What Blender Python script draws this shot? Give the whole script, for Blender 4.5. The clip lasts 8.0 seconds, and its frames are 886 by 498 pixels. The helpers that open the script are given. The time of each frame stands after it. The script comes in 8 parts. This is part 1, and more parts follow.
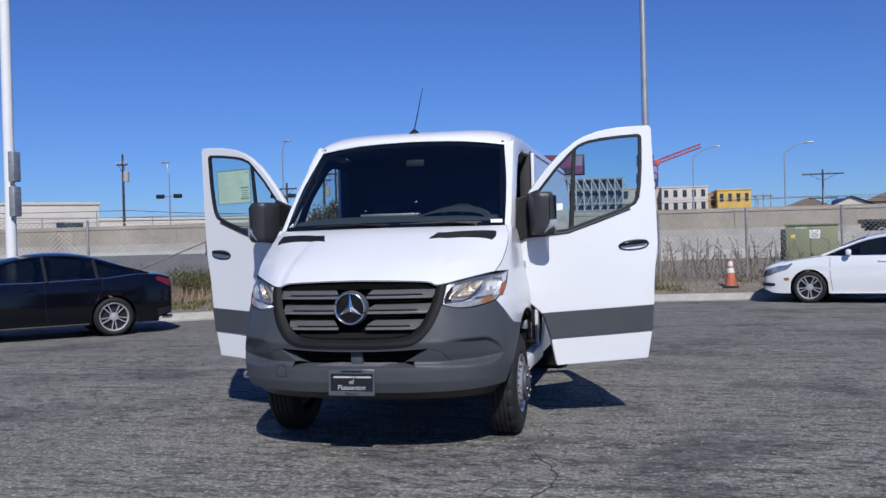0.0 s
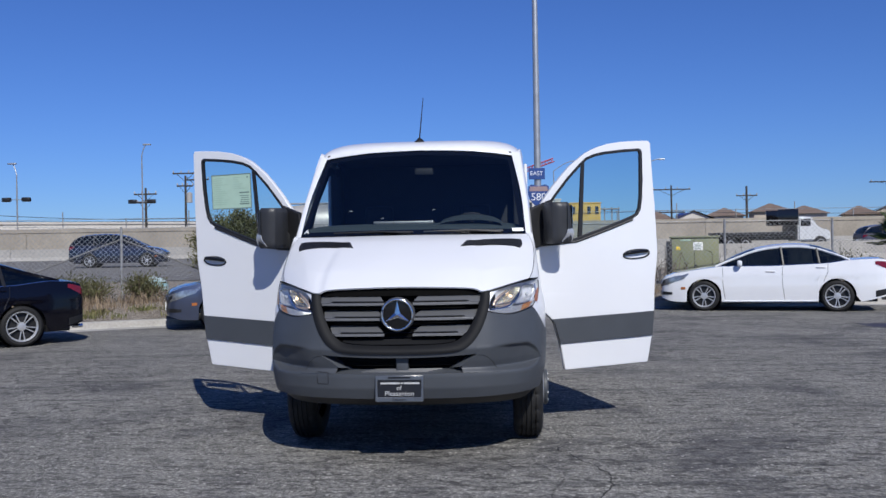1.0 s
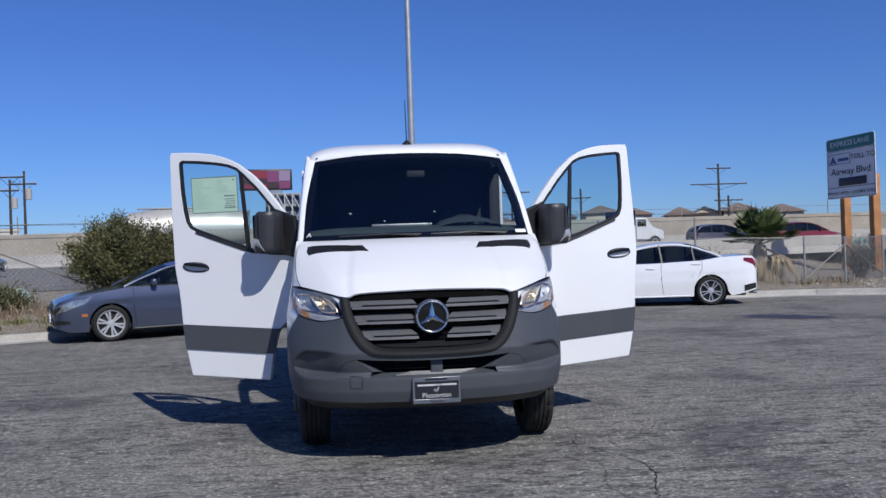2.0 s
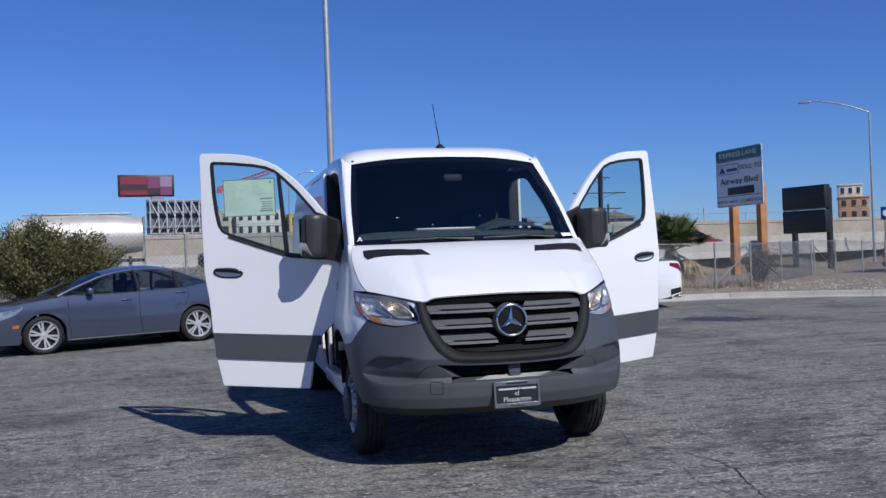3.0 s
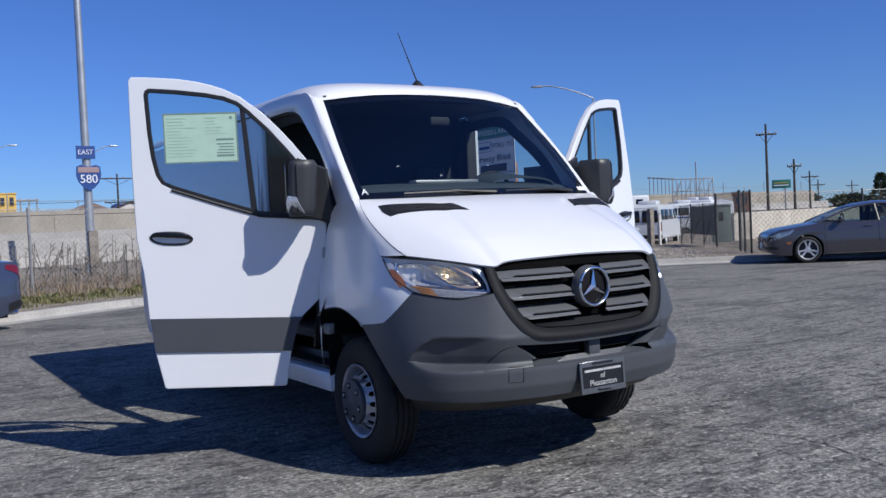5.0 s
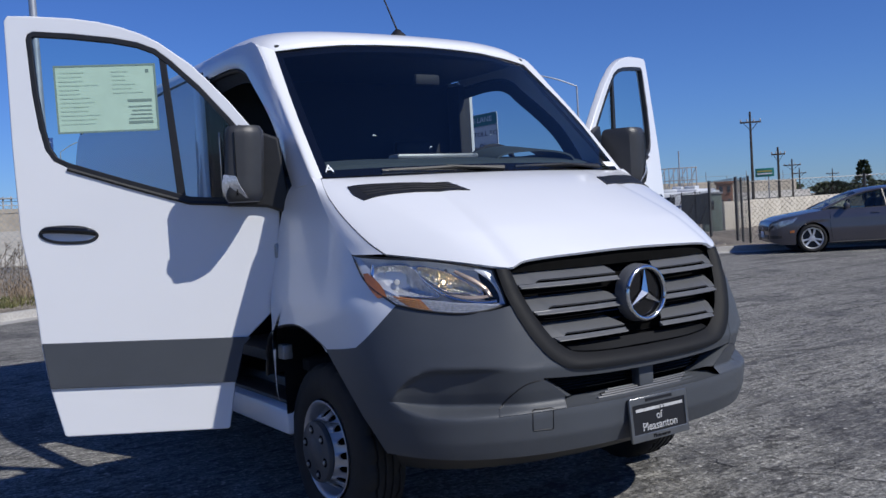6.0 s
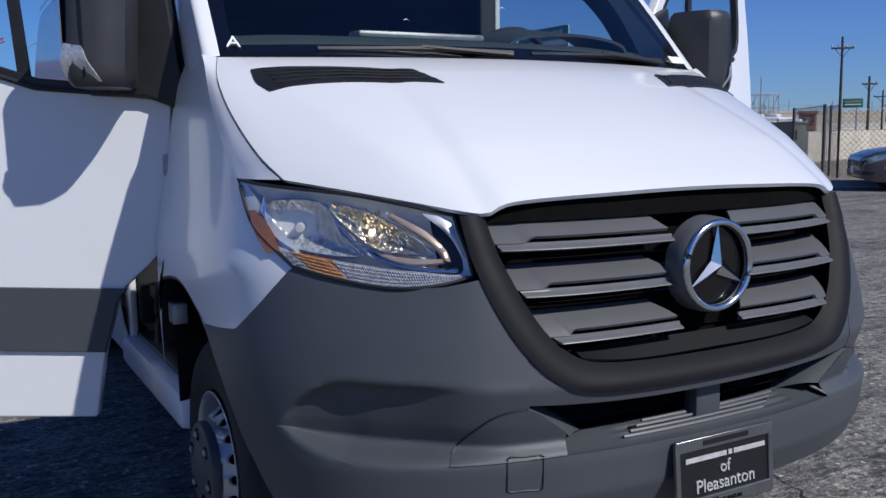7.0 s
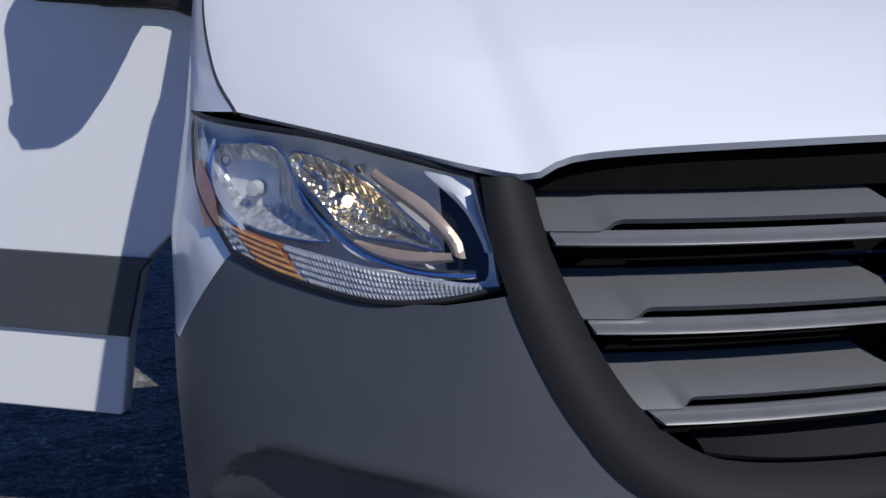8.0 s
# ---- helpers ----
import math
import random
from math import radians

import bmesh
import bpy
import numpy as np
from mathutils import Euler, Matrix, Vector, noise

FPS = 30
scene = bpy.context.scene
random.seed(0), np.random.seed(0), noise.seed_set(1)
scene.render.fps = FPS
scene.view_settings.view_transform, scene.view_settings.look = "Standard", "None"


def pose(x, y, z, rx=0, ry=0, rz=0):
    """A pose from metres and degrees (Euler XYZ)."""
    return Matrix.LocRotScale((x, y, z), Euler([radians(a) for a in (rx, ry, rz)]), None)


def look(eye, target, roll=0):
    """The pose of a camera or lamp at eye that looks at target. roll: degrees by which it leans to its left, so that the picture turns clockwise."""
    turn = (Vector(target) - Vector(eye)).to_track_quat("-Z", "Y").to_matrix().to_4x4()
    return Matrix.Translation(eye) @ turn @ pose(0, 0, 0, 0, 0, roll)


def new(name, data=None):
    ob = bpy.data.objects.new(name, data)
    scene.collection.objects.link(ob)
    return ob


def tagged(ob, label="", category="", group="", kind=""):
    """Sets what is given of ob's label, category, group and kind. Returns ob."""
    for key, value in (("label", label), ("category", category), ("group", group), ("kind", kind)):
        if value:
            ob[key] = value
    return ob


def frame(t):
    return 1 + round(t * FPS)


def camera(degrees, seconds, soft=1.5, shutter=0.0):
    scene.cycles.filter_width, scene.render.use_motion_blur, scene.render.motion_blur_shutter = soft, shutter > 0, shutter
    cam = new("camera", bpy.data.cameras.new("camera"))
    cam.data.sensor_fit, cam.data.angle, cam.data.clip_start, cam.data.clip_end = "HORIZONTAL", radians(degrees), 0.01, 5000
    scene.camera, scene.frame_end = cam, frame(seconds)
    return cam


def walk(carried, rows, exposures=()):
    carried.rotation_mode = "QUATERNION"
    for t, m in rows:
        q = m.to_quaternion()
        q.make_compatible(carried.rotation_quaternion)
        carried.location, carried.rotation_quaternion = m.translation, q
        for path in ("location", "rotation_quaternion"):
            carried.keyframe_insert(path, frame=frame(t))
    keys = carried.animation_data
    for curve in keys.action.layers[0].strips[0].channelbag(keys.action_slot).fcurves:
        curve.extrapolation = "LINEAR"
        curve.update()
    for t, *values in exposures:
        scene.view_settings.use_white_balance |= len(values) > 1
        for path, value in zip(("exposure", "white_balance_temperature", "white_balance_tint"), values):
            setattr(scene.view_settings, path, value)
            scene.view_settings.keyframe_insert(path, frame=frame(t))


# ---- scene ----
cam = camera(52.3, 8.0)
PATH = [
    (0, (2.036, -6.774, 1.467), (1.575, -4.828, 1.454), -1.5),
    (0.5, (1.415, -6.917, 1.48), (1.104, -4.941, 1.476), -1.4),
    (1, (0.758, -7.077, 1.48), (0.617, -5.082, 1.481), -1.0),
    (1.2, (0.498, -7.131, 1.482), (0.436, -5.132, 1.474), -0.9),
    (2.3, (-1.010, -7.062, 1.501), (-0.708, -5.085, 1.509), -2.1),
    (2.5, (-1.281, -7.02, 1.497), (-0.937, -5.05, 1.511), -2.0),
    (3, (-1.929, -6.807, 1.515), (-1.437, -4.868, 1.523), -2.1),
    (3.2, (-2.22, -6.714, 1.518), (-1.642, -4.8, 1.514), -2.1),
    (3.5, (-2.561, -6.501, 1.521), (-1.858, -4.629, 1.483), -2.3),
    (4, (-3.043, -6.004, 1.489), (-2.196, -4.194, 1.421), -2.6),
    (4.5, (-3.369, -5.387, 1.478), (-2.363, -3.66, 1.42), -2.6),
    (4.7, (-3.409, -5.135, 1.462), (-2.357, -3.435, 1.399), -2.3),
    (5.8, (-2.843, -3.845, 1.395), (-1.763, -2.163, 1.353), -3.2),
    (6, (-2.659, -3.580, 1.404), (-1.561, -1.910, 1.328), -3.4),
    (6.5, (-2.150, -3.087, 1.391), (-1.076, -1.403, 1.286), -3.0),
    (7, (-1.608, -2.550, 1.364), (-0.648, -0.814, 1.112), -0.9),
    (7.4, (-1.240, -2.205, 1.308), (-0.545, -0.350, 1.005), -1.4),
    (7.5, (-1.147, -2.108, 1.299), (-0.522, -0.233, 0.991), -1.1),
    (8, (-0.912, -1.882, 1.286), (-0.456, 0.034, 0.945), -0.8),
]
walk(cam, [(t, look(eye, target, roll)) for t, eye, target, roll in PATH], [(0, -0.07), (3, -0.02), (4, 0.05), (4.5, 0.13), (6, -0.03), (7, -0.08), (8, -0.22)])

# ---- world and sun ----
SUN_AZ, SUN_EL = math.atan2(0.352, -0.936), radians(41)
world = bpy.data.worlds.new("sky")
scene.world = world
world.use_nodes = True
wn = world.node_tree.nodes
sky = wn.new("ShaderNodeTexSky")
sky.sky_type, sky.sun_disc = "NISHITA", False
sky.sun_elevation, sky.sun_rotation = SUN_EL, SUN_AZ
sky.air_density, sky.dust_density, sky.ozone_density, sky.altitude = 1.0, 0.0, 1.5, 100
deep = wn.new("ShaderNodeMix")
deep.data_type, deep.blend_type = "RGBA", "MULTIPLY"
deep.inputs[0].default_value, deep.inputs[7].default_value = 1.0, (0.535, 0.90, 1.82, 1)
world.node_tree.links.new(sky.outputs[0], deep.inputs[6])
world.node_tree.links.new(deep.outputs[2], wn["Background"].inputs[0])
wn["Background"].inputs[1].default_value = 0.054
sun = new("sun", bpy.data.lights.new("sun", "SUN"))
sun.data.energy, sun.data.angle, sun.data.color = 4.6, radians(0.53), (0.975, 0.955, 0.91)
sun.matrix_world = look((0.352 * 50, -0.936 * 50, 50 * math.tan(SUN_EL)), (0, 0, 0))
scene.view_settings.exposure = 0.0


# ---- materials ----
def mat(name, color, rough=0.5, metal=0.0, vary=0.0, scale=8.0, bump=0.0, bscale=60.0, coat=0.0, fine=0.0, color2=None, spec=0.5, island=0.0):
    """A surface with blotches at two scales (vary, fine) and relief (bump), in metres."""
    m = bpy.data.materials.new(name)
    m.use_nodes = True
    nt = m.node_tree
    b = nt.nodes["Principled BSDF"]
    c = (*color, 1)
    b.inputs["Base Color"].default_value = c
    b.inputs["Roughness"].default_value, b.inputs["Metallic"].default_value = rough, metal
    b.inputs["Coat Weight"].default_value, b.inputs["Coat Roughness"].default_value = coat, 0.03
    b.inputs["Specular IOR Level"].default_value = spec
    geo = nt.nodes.new("ShaderNodeTexCoord").outputs["Object"]
    if vary or fine or color2:
        n1 = nt.nodes.new("ShaderNodeTexNoise")
        n1.inputs["Scale"].default_value, n1.inputs["Detail"].default_value = scale, 6
        nt.links.new(geo, n1.inputs["Vector"])
        ramp = nt.nodes.new("ShaderNodeMapRange")
        ramp.inputs["From Min"].default_value, ramp.inputs["From Max"].default_value = 0.3, 0.7
        nt.links.new(n1.outputs["Fac"], ramp.inputs["Value"])
        mix = nt.nodes.new("ShaderNodeMix")
        mix.data_type = "RGBA"
        lo = color2 if color2 else tuple(v * (1 - vary) for v in color)
        hi = color if color2 else tuple(min(1, v * (1 + vary)) for v in color)
        mix.inputs[6].default_value, mix.inputs[7].default_value = (*lo, 1), (*hi, 1)
        nt.links.new(ramp.outputs[0], mix.inputs[0])
        out = mix.outputs[2]
        if fine:
            n2 = nt.nodes.new("ShaderNodeTexNoise")
            n2.inputs["Scale"].default_value, n2.inputs["Detail"].default_value = scale * 14, 3
            nt.links.new(geo, n2.inputs["Vector"])
            r2 = nt.nodes.new("ShaderNodeMapRange")
            r2.inputs["From Min"].default_value, r2.inputs["From Max"].default_value = 0.3, 0.7
            r2.inputs["To Min"].default_value, r2.inputs["To Max"].default_value = 1 - fine, 1 + fine
            nt.links.new(n2.outputs["Fac"], r2.inputs["Value"])
            mul = nt.nodes.new("ShaderNodeMix")
            mul.data_type, mul.blend_type = "RGBA", "MULTIPLY"
            mul.inputs[0].default_value = 1
            nt.links.new(out, mul.inputs[6])
            nt.links.new(r2.outputs[0], mul.inputs[7])
            out = mul.outputs[2]
        if island:
            g = nt.nodes.new("ShaderNodeNewGeometry")
            r3 = nt.nodes.new("ShaderNodeMapRange")
            r3.inputs["To Min"].default_value, r3.inputs["To Max"].default_value = 1 - island, 1 + island
            nt.links.new(g.outputs["Random Per Island"], r3.inputs["Value"])
            mu = nt.nodes.new("ShaderNodeMix")
            mu.data_type, mu.blend_type = "RGBA", "MULTIPLY"
            mu.inputs[0].default_value = 1
            nt.links.new(out, mu.inputs[6])
            nt.links.new(r3.outputs[0], mu.inputs[7])
            out = mu.outputs[2]
        nt.links.new(out, b.inputs["Base Color"])
    if bump:
        n3 = nt.nodes.new("ShaderNodeTexNoise")
        n3.inputs["Scale"].default_value, n3.inputs["Detail"].default_value = bscale, 4
        nt.links.new(geo, n3.inputs["Vector"])
        bp = nt.nodes.new("ShaderNodeBump")
        bp.inputs["Strength"].default_value, bp.inputs["Distance"].default_value = bump, 0.01
        nt.links.new(n3.outputs["Fac"], bp.inputs["Height"])
        nt.links.new(bp.outputs[0], b.inputs["Normal"])
    return m


def glass(name, tint, gloss=0.1, rough=0.0):
    """Thin pane: tinted see-through with a clear reflection."""
    m = bpy.data.materials.new(name)
    m.use_nodes = True
    nt = m.node_tree
    nt.nodes.remove(nt.nodes["Principled BSDF"])
    tr = nt.nodes.new("ShaderNodeBsdfTransparent")
    tr.inputs[0].default_value = (*tint, 1)
    gl = nt.nodes.new("ShaderNodeBsdfGlossy")
    gl.inputs["Roughness"].default_value = rough
    lw = nt.nodes.new("ShaderNodeLayerWeight")
    lw.inputs[0].default_value = 0.5
    pw = nt.nodes.new("ShaderNodeMath")
    pw.operation = "POWER"
    pw.inputs[1].default_value = 5.0
    nt.links.new(lw.outputs["Facing"], pw.inputs[0])
    fr = nt.nodes.new("ShaderNodeMapRange")
    fr.inputs["To Min"].default_value, fr.inputs["To Max"].default_value = 1.6 * (4 * gloss / (2 + 4 * gloss)) ** 2, 0.9
    nt.links.new(pw.outputs[0], fr.inputs["Value"])
    mx = nt.nodes.new("ShaderNodeMixShader")
    nt.links.new(fr.outputs[0], mx.inputs[0])
    nt.links.new(tr.outputs[0], mx.inputs[1])
    nt.links.new(gl.outputs[0], mx.inputs[2])
    nt.links.new(mx.outputs[0], nt.nodes["Material Output"].inputs[0])
    return m


def glow(name, color, strength):
    m = bpy.data.materials.new(name)
    m.use_nodes = True
    b = m.node_tree.nodes["Principled BSDF"]
    b.inputs["Base Color"].default_value = (*color, 1)
    b.inputs["Emission Color"].default_value, b.inputs["Emission Strength"].default_value = (*color, 1), strength
    return m


M_WHITE = mat("white_paint", (0.71, 0.72, 0.745), 0.32, coat=0.6, vary=0.01, scale=3)
M_CLAD = mat("grey_plastic", (0.055, 0.061, 0.071), 0.5, vary=0.06, scale=5, bump=0.12, bscale=900)
M_GRILLE = mat("grille_plastic", (0.095, 0.098, 0.104), 0.42, vary=0.05, scale=6, bump=0.08, bscale=700)
M_LIP = mat("grille_lip", (0.125, 0.128, 0.135), 0.42, 0.15, vary=0.1, scale=20)
M_SURROUND = mat("surround_plastic", (0.008, 0.0085, 0.010), 0.62, vary=0.08, scale=6, bump=0.10, bscale=800, spec=0.2)
M_BLACK = mat("black_plastic", (0.012, 0.012, 0.013), 0.45, vary=0.2, scale=20)
# near-black colour that paints the deep shade inside openings
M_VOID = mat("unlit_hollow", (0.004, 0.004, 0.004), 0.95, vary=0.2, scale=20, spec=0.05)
M_GLOSSBLK = mat("gloss_black", (0.006, 0.006, 0.007), 0.12)
M_RUBBER = mat("black_rubber", (0.010, 0.010, 0.0105), 0.75, vary=0.2, scale=25, bump=0.2, bscale=120)
M_CHROME = mat("chrome", (0.70, 0.71, 0.73), 0.16, 1.0, vary=0.05, scale=40)
M_SILVER = mat("silver_paint", (0.50, 0.51, 0.53), 0.32, 0.85, vary=0.05, scale=20)
M_STEEL = mat("galvanised_steel", (0.36, 0.37, 0.38), 0.5, 0.6, vary=0.2, scale=12, fine=0.1)
M_DARKCAB = mat("dark_cabin_trim", (0.016, 0.017, 0.019), 0.7, vary=0.15, scale=15, bump=0.15, bscale=400)
M_DASH = mat("dashboard_plastic", (0.05, 0.065, 0.07), 0.6, vary=0.1, scale=12, bump=0.15, bscale=500)
M_WS = glass("windscreen_glass", (0.60, 0.68, 0.70), 0.17)
M_GLASS = glass("door_glass", (0.72, 0.84, 0.84), 0.11)
M_TINT = glass("tinted_glass", (0.16, 0.18, 0.18), 0.12)
M_LENS = glass("clear_lens", (0.93, 0.94, 0.95), 0.10)
M_AMBER = mat("amber_reflector", (0.36, 0.125, 0.04), 0.25, coat=0.5, vary=0.15, scale=60)
M_RED = mat("red_lens", (0.15, 0.005, 0.006), 0.15, coat=0.8, vary=0.2, scale=40)
M_LABEL = mat("label_paper", (0.40, 0.56, 0.45), 0.6, vary=0.04, scale=15)
M_INK = mat("label_ink", (0.16, 0.24, 0.21), 0.7)
M_INKPALE = mat("label_ink_pale", (0.35, 0.50, 0.40), 0.7)
M_INSUL_ = mat("pale_grey_cap", (0.42, 0.43, 0.45), 0.4, vary=0.05, scale=60)
M_PAPER = mat("white_paper", (0.80, 0.81, 0.80), 0.6, vary=0.03, scale=20)


# ---- building helpers ----
def mesh_of(bm, name, smooth=True, sharp=38):
    bmesh.ops.recalc_face_normals(bm, faces=bm.faces)
    me = bpy.data.meshes.new(name)
    bm.to_mesh(me)
    bm.free()
    if smooth:
        me.shade_smooth()
        me.set_sharp_from_angle(angle=radians(sharp))
    return me


def part(name, bm, material, parent=None, label="", smooth=True, sharp=38, m=None):
    """One mesh object from a bmesh (or mesh), under a thing or a part."""
    me = mesh_of(bm, name, smooth, sharp) if isinstance(bm, bmesh.types.BMesh) else bm
    if not me.materials:
        for one in material if isinstance(material, (list, tuple)) else [material]:
            me.materials.append(one)
    ob = new(name, me)
    if m is not None:
        ob.matrix_basis = m
    if parent is not None:
        ob.parent = parent
    if label:
        ob["label"] = label
    return ob


def thing(name, label, category, m=None, group="", kind=""):
    ob = new(name)
    ob.empty_display_size = 0.2
    if m is not None:
        ob.matrix_basis = m
    return tagged(ob, label, category, group, kind)


def surf(fn, nu, nv, bm=None, close_u=False):
    """A grid of quads over fn(u, v), u and v from 0 to 1."""
    bm = bm or bmesh.new()
    rows = [[bm.verts.new(fn(i / nu, j / nv)) for j in range(nv + 1)] for i in range(nu + (0 if close_u else 1))]
    n = len(rows)
    for i in range(nu):
        for j in range(nv):
            a, b = rows[i], rows[(i + 1) % n]
            bm.faces.new((a[j], b[j], b[j + 1], a[j + 1]))
    return bm


def box(sx, sy, sz, bevel=0.0, at=(0, 0, 0), bm=None, turn=None, seg=2):
    own = bmesh.new()
    bmesh.ops.create_cube(own, size=1)
    for v in own.verts:
        v.co = Vector((v.co.x * sx, v.co.y * sy, v.co.z * sz))
    if bevel:
        bmesh.ops.bevel(own, geom=own.edges[:], offset=bevel, segments=seg, affect="EDGES", profile=0.5)
    m = Matrix.Translation(at) @ (turn if turn is not None else Matrix())
    for v in own.verts:
        v.co = m @ v.co
    return join(bm, own) if bm else own


def join(bm, own):
    me = bpy.data.meshes.new("t")
    own.to_mesh(me)
    own.free()
    bm.from_mesh(me)
    bpy.data.meshes.remove(me)
    return bm


def tube(points, radius, sides=8, bm=None, closed=False, caps=True):
    """A round bar along points; radius is a number or one for each point."""
    bm = bm or bmesh.new()
    pts = [Vector(p) for p in points]
    n = len(pts)
    rings = []
    for i, p in enumerate(pts):
        a = pts[i - 1] if (i or closed) else p
        b = pts[(i + 1) % n] if (i < n - 1 or closed) else p
        d = (b - a).normalized()
        up = Vector((0, 0, 1)) if abs(d.z) < 0.95 else Vector((1, 0, 0))
        s = d.cross(up).normalized()
        t = s.cross(d)
        r = radius[i] if isinstance(radius, (list, tuple)) else radius
        rings.append([bm.verts.new(p + r * (math.cos(k * math.tau / sides) * s + math.sin(k * math.tau / sides) * t)) for k in range(sides)])
    for i in range(n if closed else n - 1):
        a, b = rings[i], rings[(i + 1) % n]
        for k in range(sides):
            bm.faces.new((a[k], a[(k + 1) % sides], b[(k + 1) % sides], b[k]))
    if caps and not closed:
        bm.faces.new(rings[0][::-1])
        bm.faces.new(rings[-1])
    return bm


def lathe(profile, sides=32, axis="x", bm=None, at=(0, 0, 0)):
    """A turned body: profile of (along, radius), about the x, y or z axis."""
    bm = bm or bmesh.new()
    at = Vector(at)

    def place(a, r, k):
        c, s = r * math.cos(k), r * math.sin(k)
        return at + Vector({"x": (a, c, s), "y": (c, a, s), "z": (c, s, a)}[axis])

    rings = [[bm.verts.new(place(a, max(r, 1e-4), k * math.tau / sides)) for k in range(sides)] for a, r in profile]
    for a, b in zip(rings, rings[1:]):
        for k in range(sides):
            bm.faces.new((a[k], a[(k + 1) % sides], b[(k + 1) % sides], b[k]))
    return bm


def plate(outline, holes=(), depth=0.01, bevel=0.0, m=None, seg=2):
    """A flat plate in x and y with holes, rounded at its edges, as a mesh; then set by m."""
    cu = bpy.data.curves.new("p", "CURVE")
    cu.dimensions, cu.fill_mode = "2D", "BOTH"
    cu.extrude, cu.bevel_depth, cu.bevel_resolution = max(depth / 2 - bevel, 0.0), bevel, seg
    cu.offset = -bevel
    for loop in (outline, *holes):
        sp = cu.splines.new("POLY")
        sp.points.add(len(loop) - 1)
        for q, p in zip(sp.points, loop):
            q.co = (p[0], p[1], 0, 1)
        sp.use_cyclic_u = True
    ob = bpy.data.objects.new("p", cu)
    me = bpy.data.meshes.new_from_object(ob)
    bpy.data.objects.remove(ob)
    bpy.data.curves.remove(cu)
    me.materials.clear()
    if m is not None:
        me.transform(m)
    me.shade_smooth()
    me.set_sharp_from_angle(angle=radians(30))
    return me


def letters(body, size, m, material, parent, name="lettering", depth=0.002):
    """Centred lettering on the plane m, one mesh for each word."""
    words, run = [], 0.0
    for word in body.split():
        cu = bpy.data.curves.new("t", "FONT")
        cu.body, cu.size, cu.extrude, cu.align_x, cu.align_y = word, size, depth, "LEFT", "CENTER"
        ob = bpy.data.objects.new("t", cu)
        me = bpy.data.meshes.new_from_object(ob)
        bpy.data.objects.remove(ob)
        bpy.data.curves.remove(cu)
        me.materials.clear()
        xs = [v.co.x for v in me.vertices]
        words.append((me, run - min(xs)))
        run += max(xs) - min(xs) + 0.30 * size
    for me, x in words:
        me.transform(m @ Matrix.Translation((x - (run - 0.30 * size) / 2, 0, 0)))
        me.materials.append(material)
        part(name, me, material, parent)


def lerp(a, b, t):
    return a + (b - a) * t


def table(x, rows):
    """Smooth-stepped value from rows of (x, value)."""
    if x <= rows[0][0]:
        return rows[0][1]
    for (a, va), (b, vb) in zip(rows, rows[1:]):
        if x <= b:
            return va + (vb - va) * (x - a) / (b - a)
    return rows[-1][1]


def soft(a, b, x):
    k = min(1, max(0, (x - a) / (b - a)))
    return k * k * (3 - 2 * k)


def smooth_line(pts, n, closed=False):
    """n + 1 points along a Catmull-Rom curve through pts, evenly by length."""
    pts = [Vector(p) for p in pts]
    k = len(pts)
    fine = []
    for i in range(k if closed else k - 1):
        p0 = pts[i - 1] if (i or closed) else pts[0] * 2 - pts[1]
        p1, p2 = pts[i], pts[(i + 1) % k]
        p3 = pts[(i + 2) % k] if (closed or i + 2 < k) else p2 * 2 - p1
        for j in range(12):
            t = j / 12
            fine.append(0.5 * ((2 * p1) + (p2 - p0) * t + (2 * p0 - 5 * p1 + 4 * p2 - p3) * t * t + (3 * p1 - p0 - 3 * p2 + p3) * t ** 3))
    if not closed:
        fine.append(pts[-1])
    else:
        fine.append(fine[0])
    run = [0.0]
    for a, b in zip(fine, fine[1:]):
        run.append(run[-1] + (b - a).length)
    out, j = [], 0
    for i in range(n + 1):
        s = run[-1] * i / n
        while j < len(run) - 2 and run[j + 1] < s:
            j += 1
        f = (s - run[j]) / max(run[j + 1] - run[j], 1e-9)
        out.append(fine[j].lerp(fine[j + 1], min(max(f, 0), 1)))
    return out[:-1] if closed else out


def coons(bottom, top, left, right, nu, nv, place=None, bulge=None, bm=None):
    """A patch between four boundary lines (bottom and top run with u, left and right with v)."""
    def dim(p):
        return Vector((p[0], p[1], p[2] if len(p) > 2 else 0))
    b, t = smooth_line([dim(p) for p in bottom], nu), smooth_line([dim(p) for p in top], nu)
    l, r = smooth_line([dim(p) for p in left], nv), smooth_line([dim(p) for p in right], nv)

    def fn(u, v):
        i, j = round(u * nu), round(v * nv)
        p = b[i] * (1 - v) + t[i] * v + l[j] * (1 - u) + r[j] * u - (b[0] * (1 - u) * (1 - v) + b[-1] * u * (1 - v) + t[0] * (1 - u) * v + t[-1] * u * v)
        p = Vector(place(p)) if place else p
        return p + bulge(u, v) if bulge else p
    return surf(fn, nu, nv, bm)


def thick(bm, amount):
    """Gives a sheet its thickness, inwards."""
    bmesh.ops.recalc_face_normals(bm, faces=bm.faces)
    bmesh.ops.solidify(bm, geom=bm.faces[:], thickness=amount)
    return bm


def both(bm):
    """The sheet and its mirror image in x."""
    own = bm.copy()
    for v in own.verts:
        v.co.x = -v.co.x
    bmesh.ops.reverse_faces(own, faces=own.faces[:])
    return join(bm, own)


def flip(bm, s):
    if s < 0:
        for v in bm.verts:
            v.co.x = -v.co.x
        bmesh.ops.reverse_faces(bm, faces=bm.faces[:])
    return bm


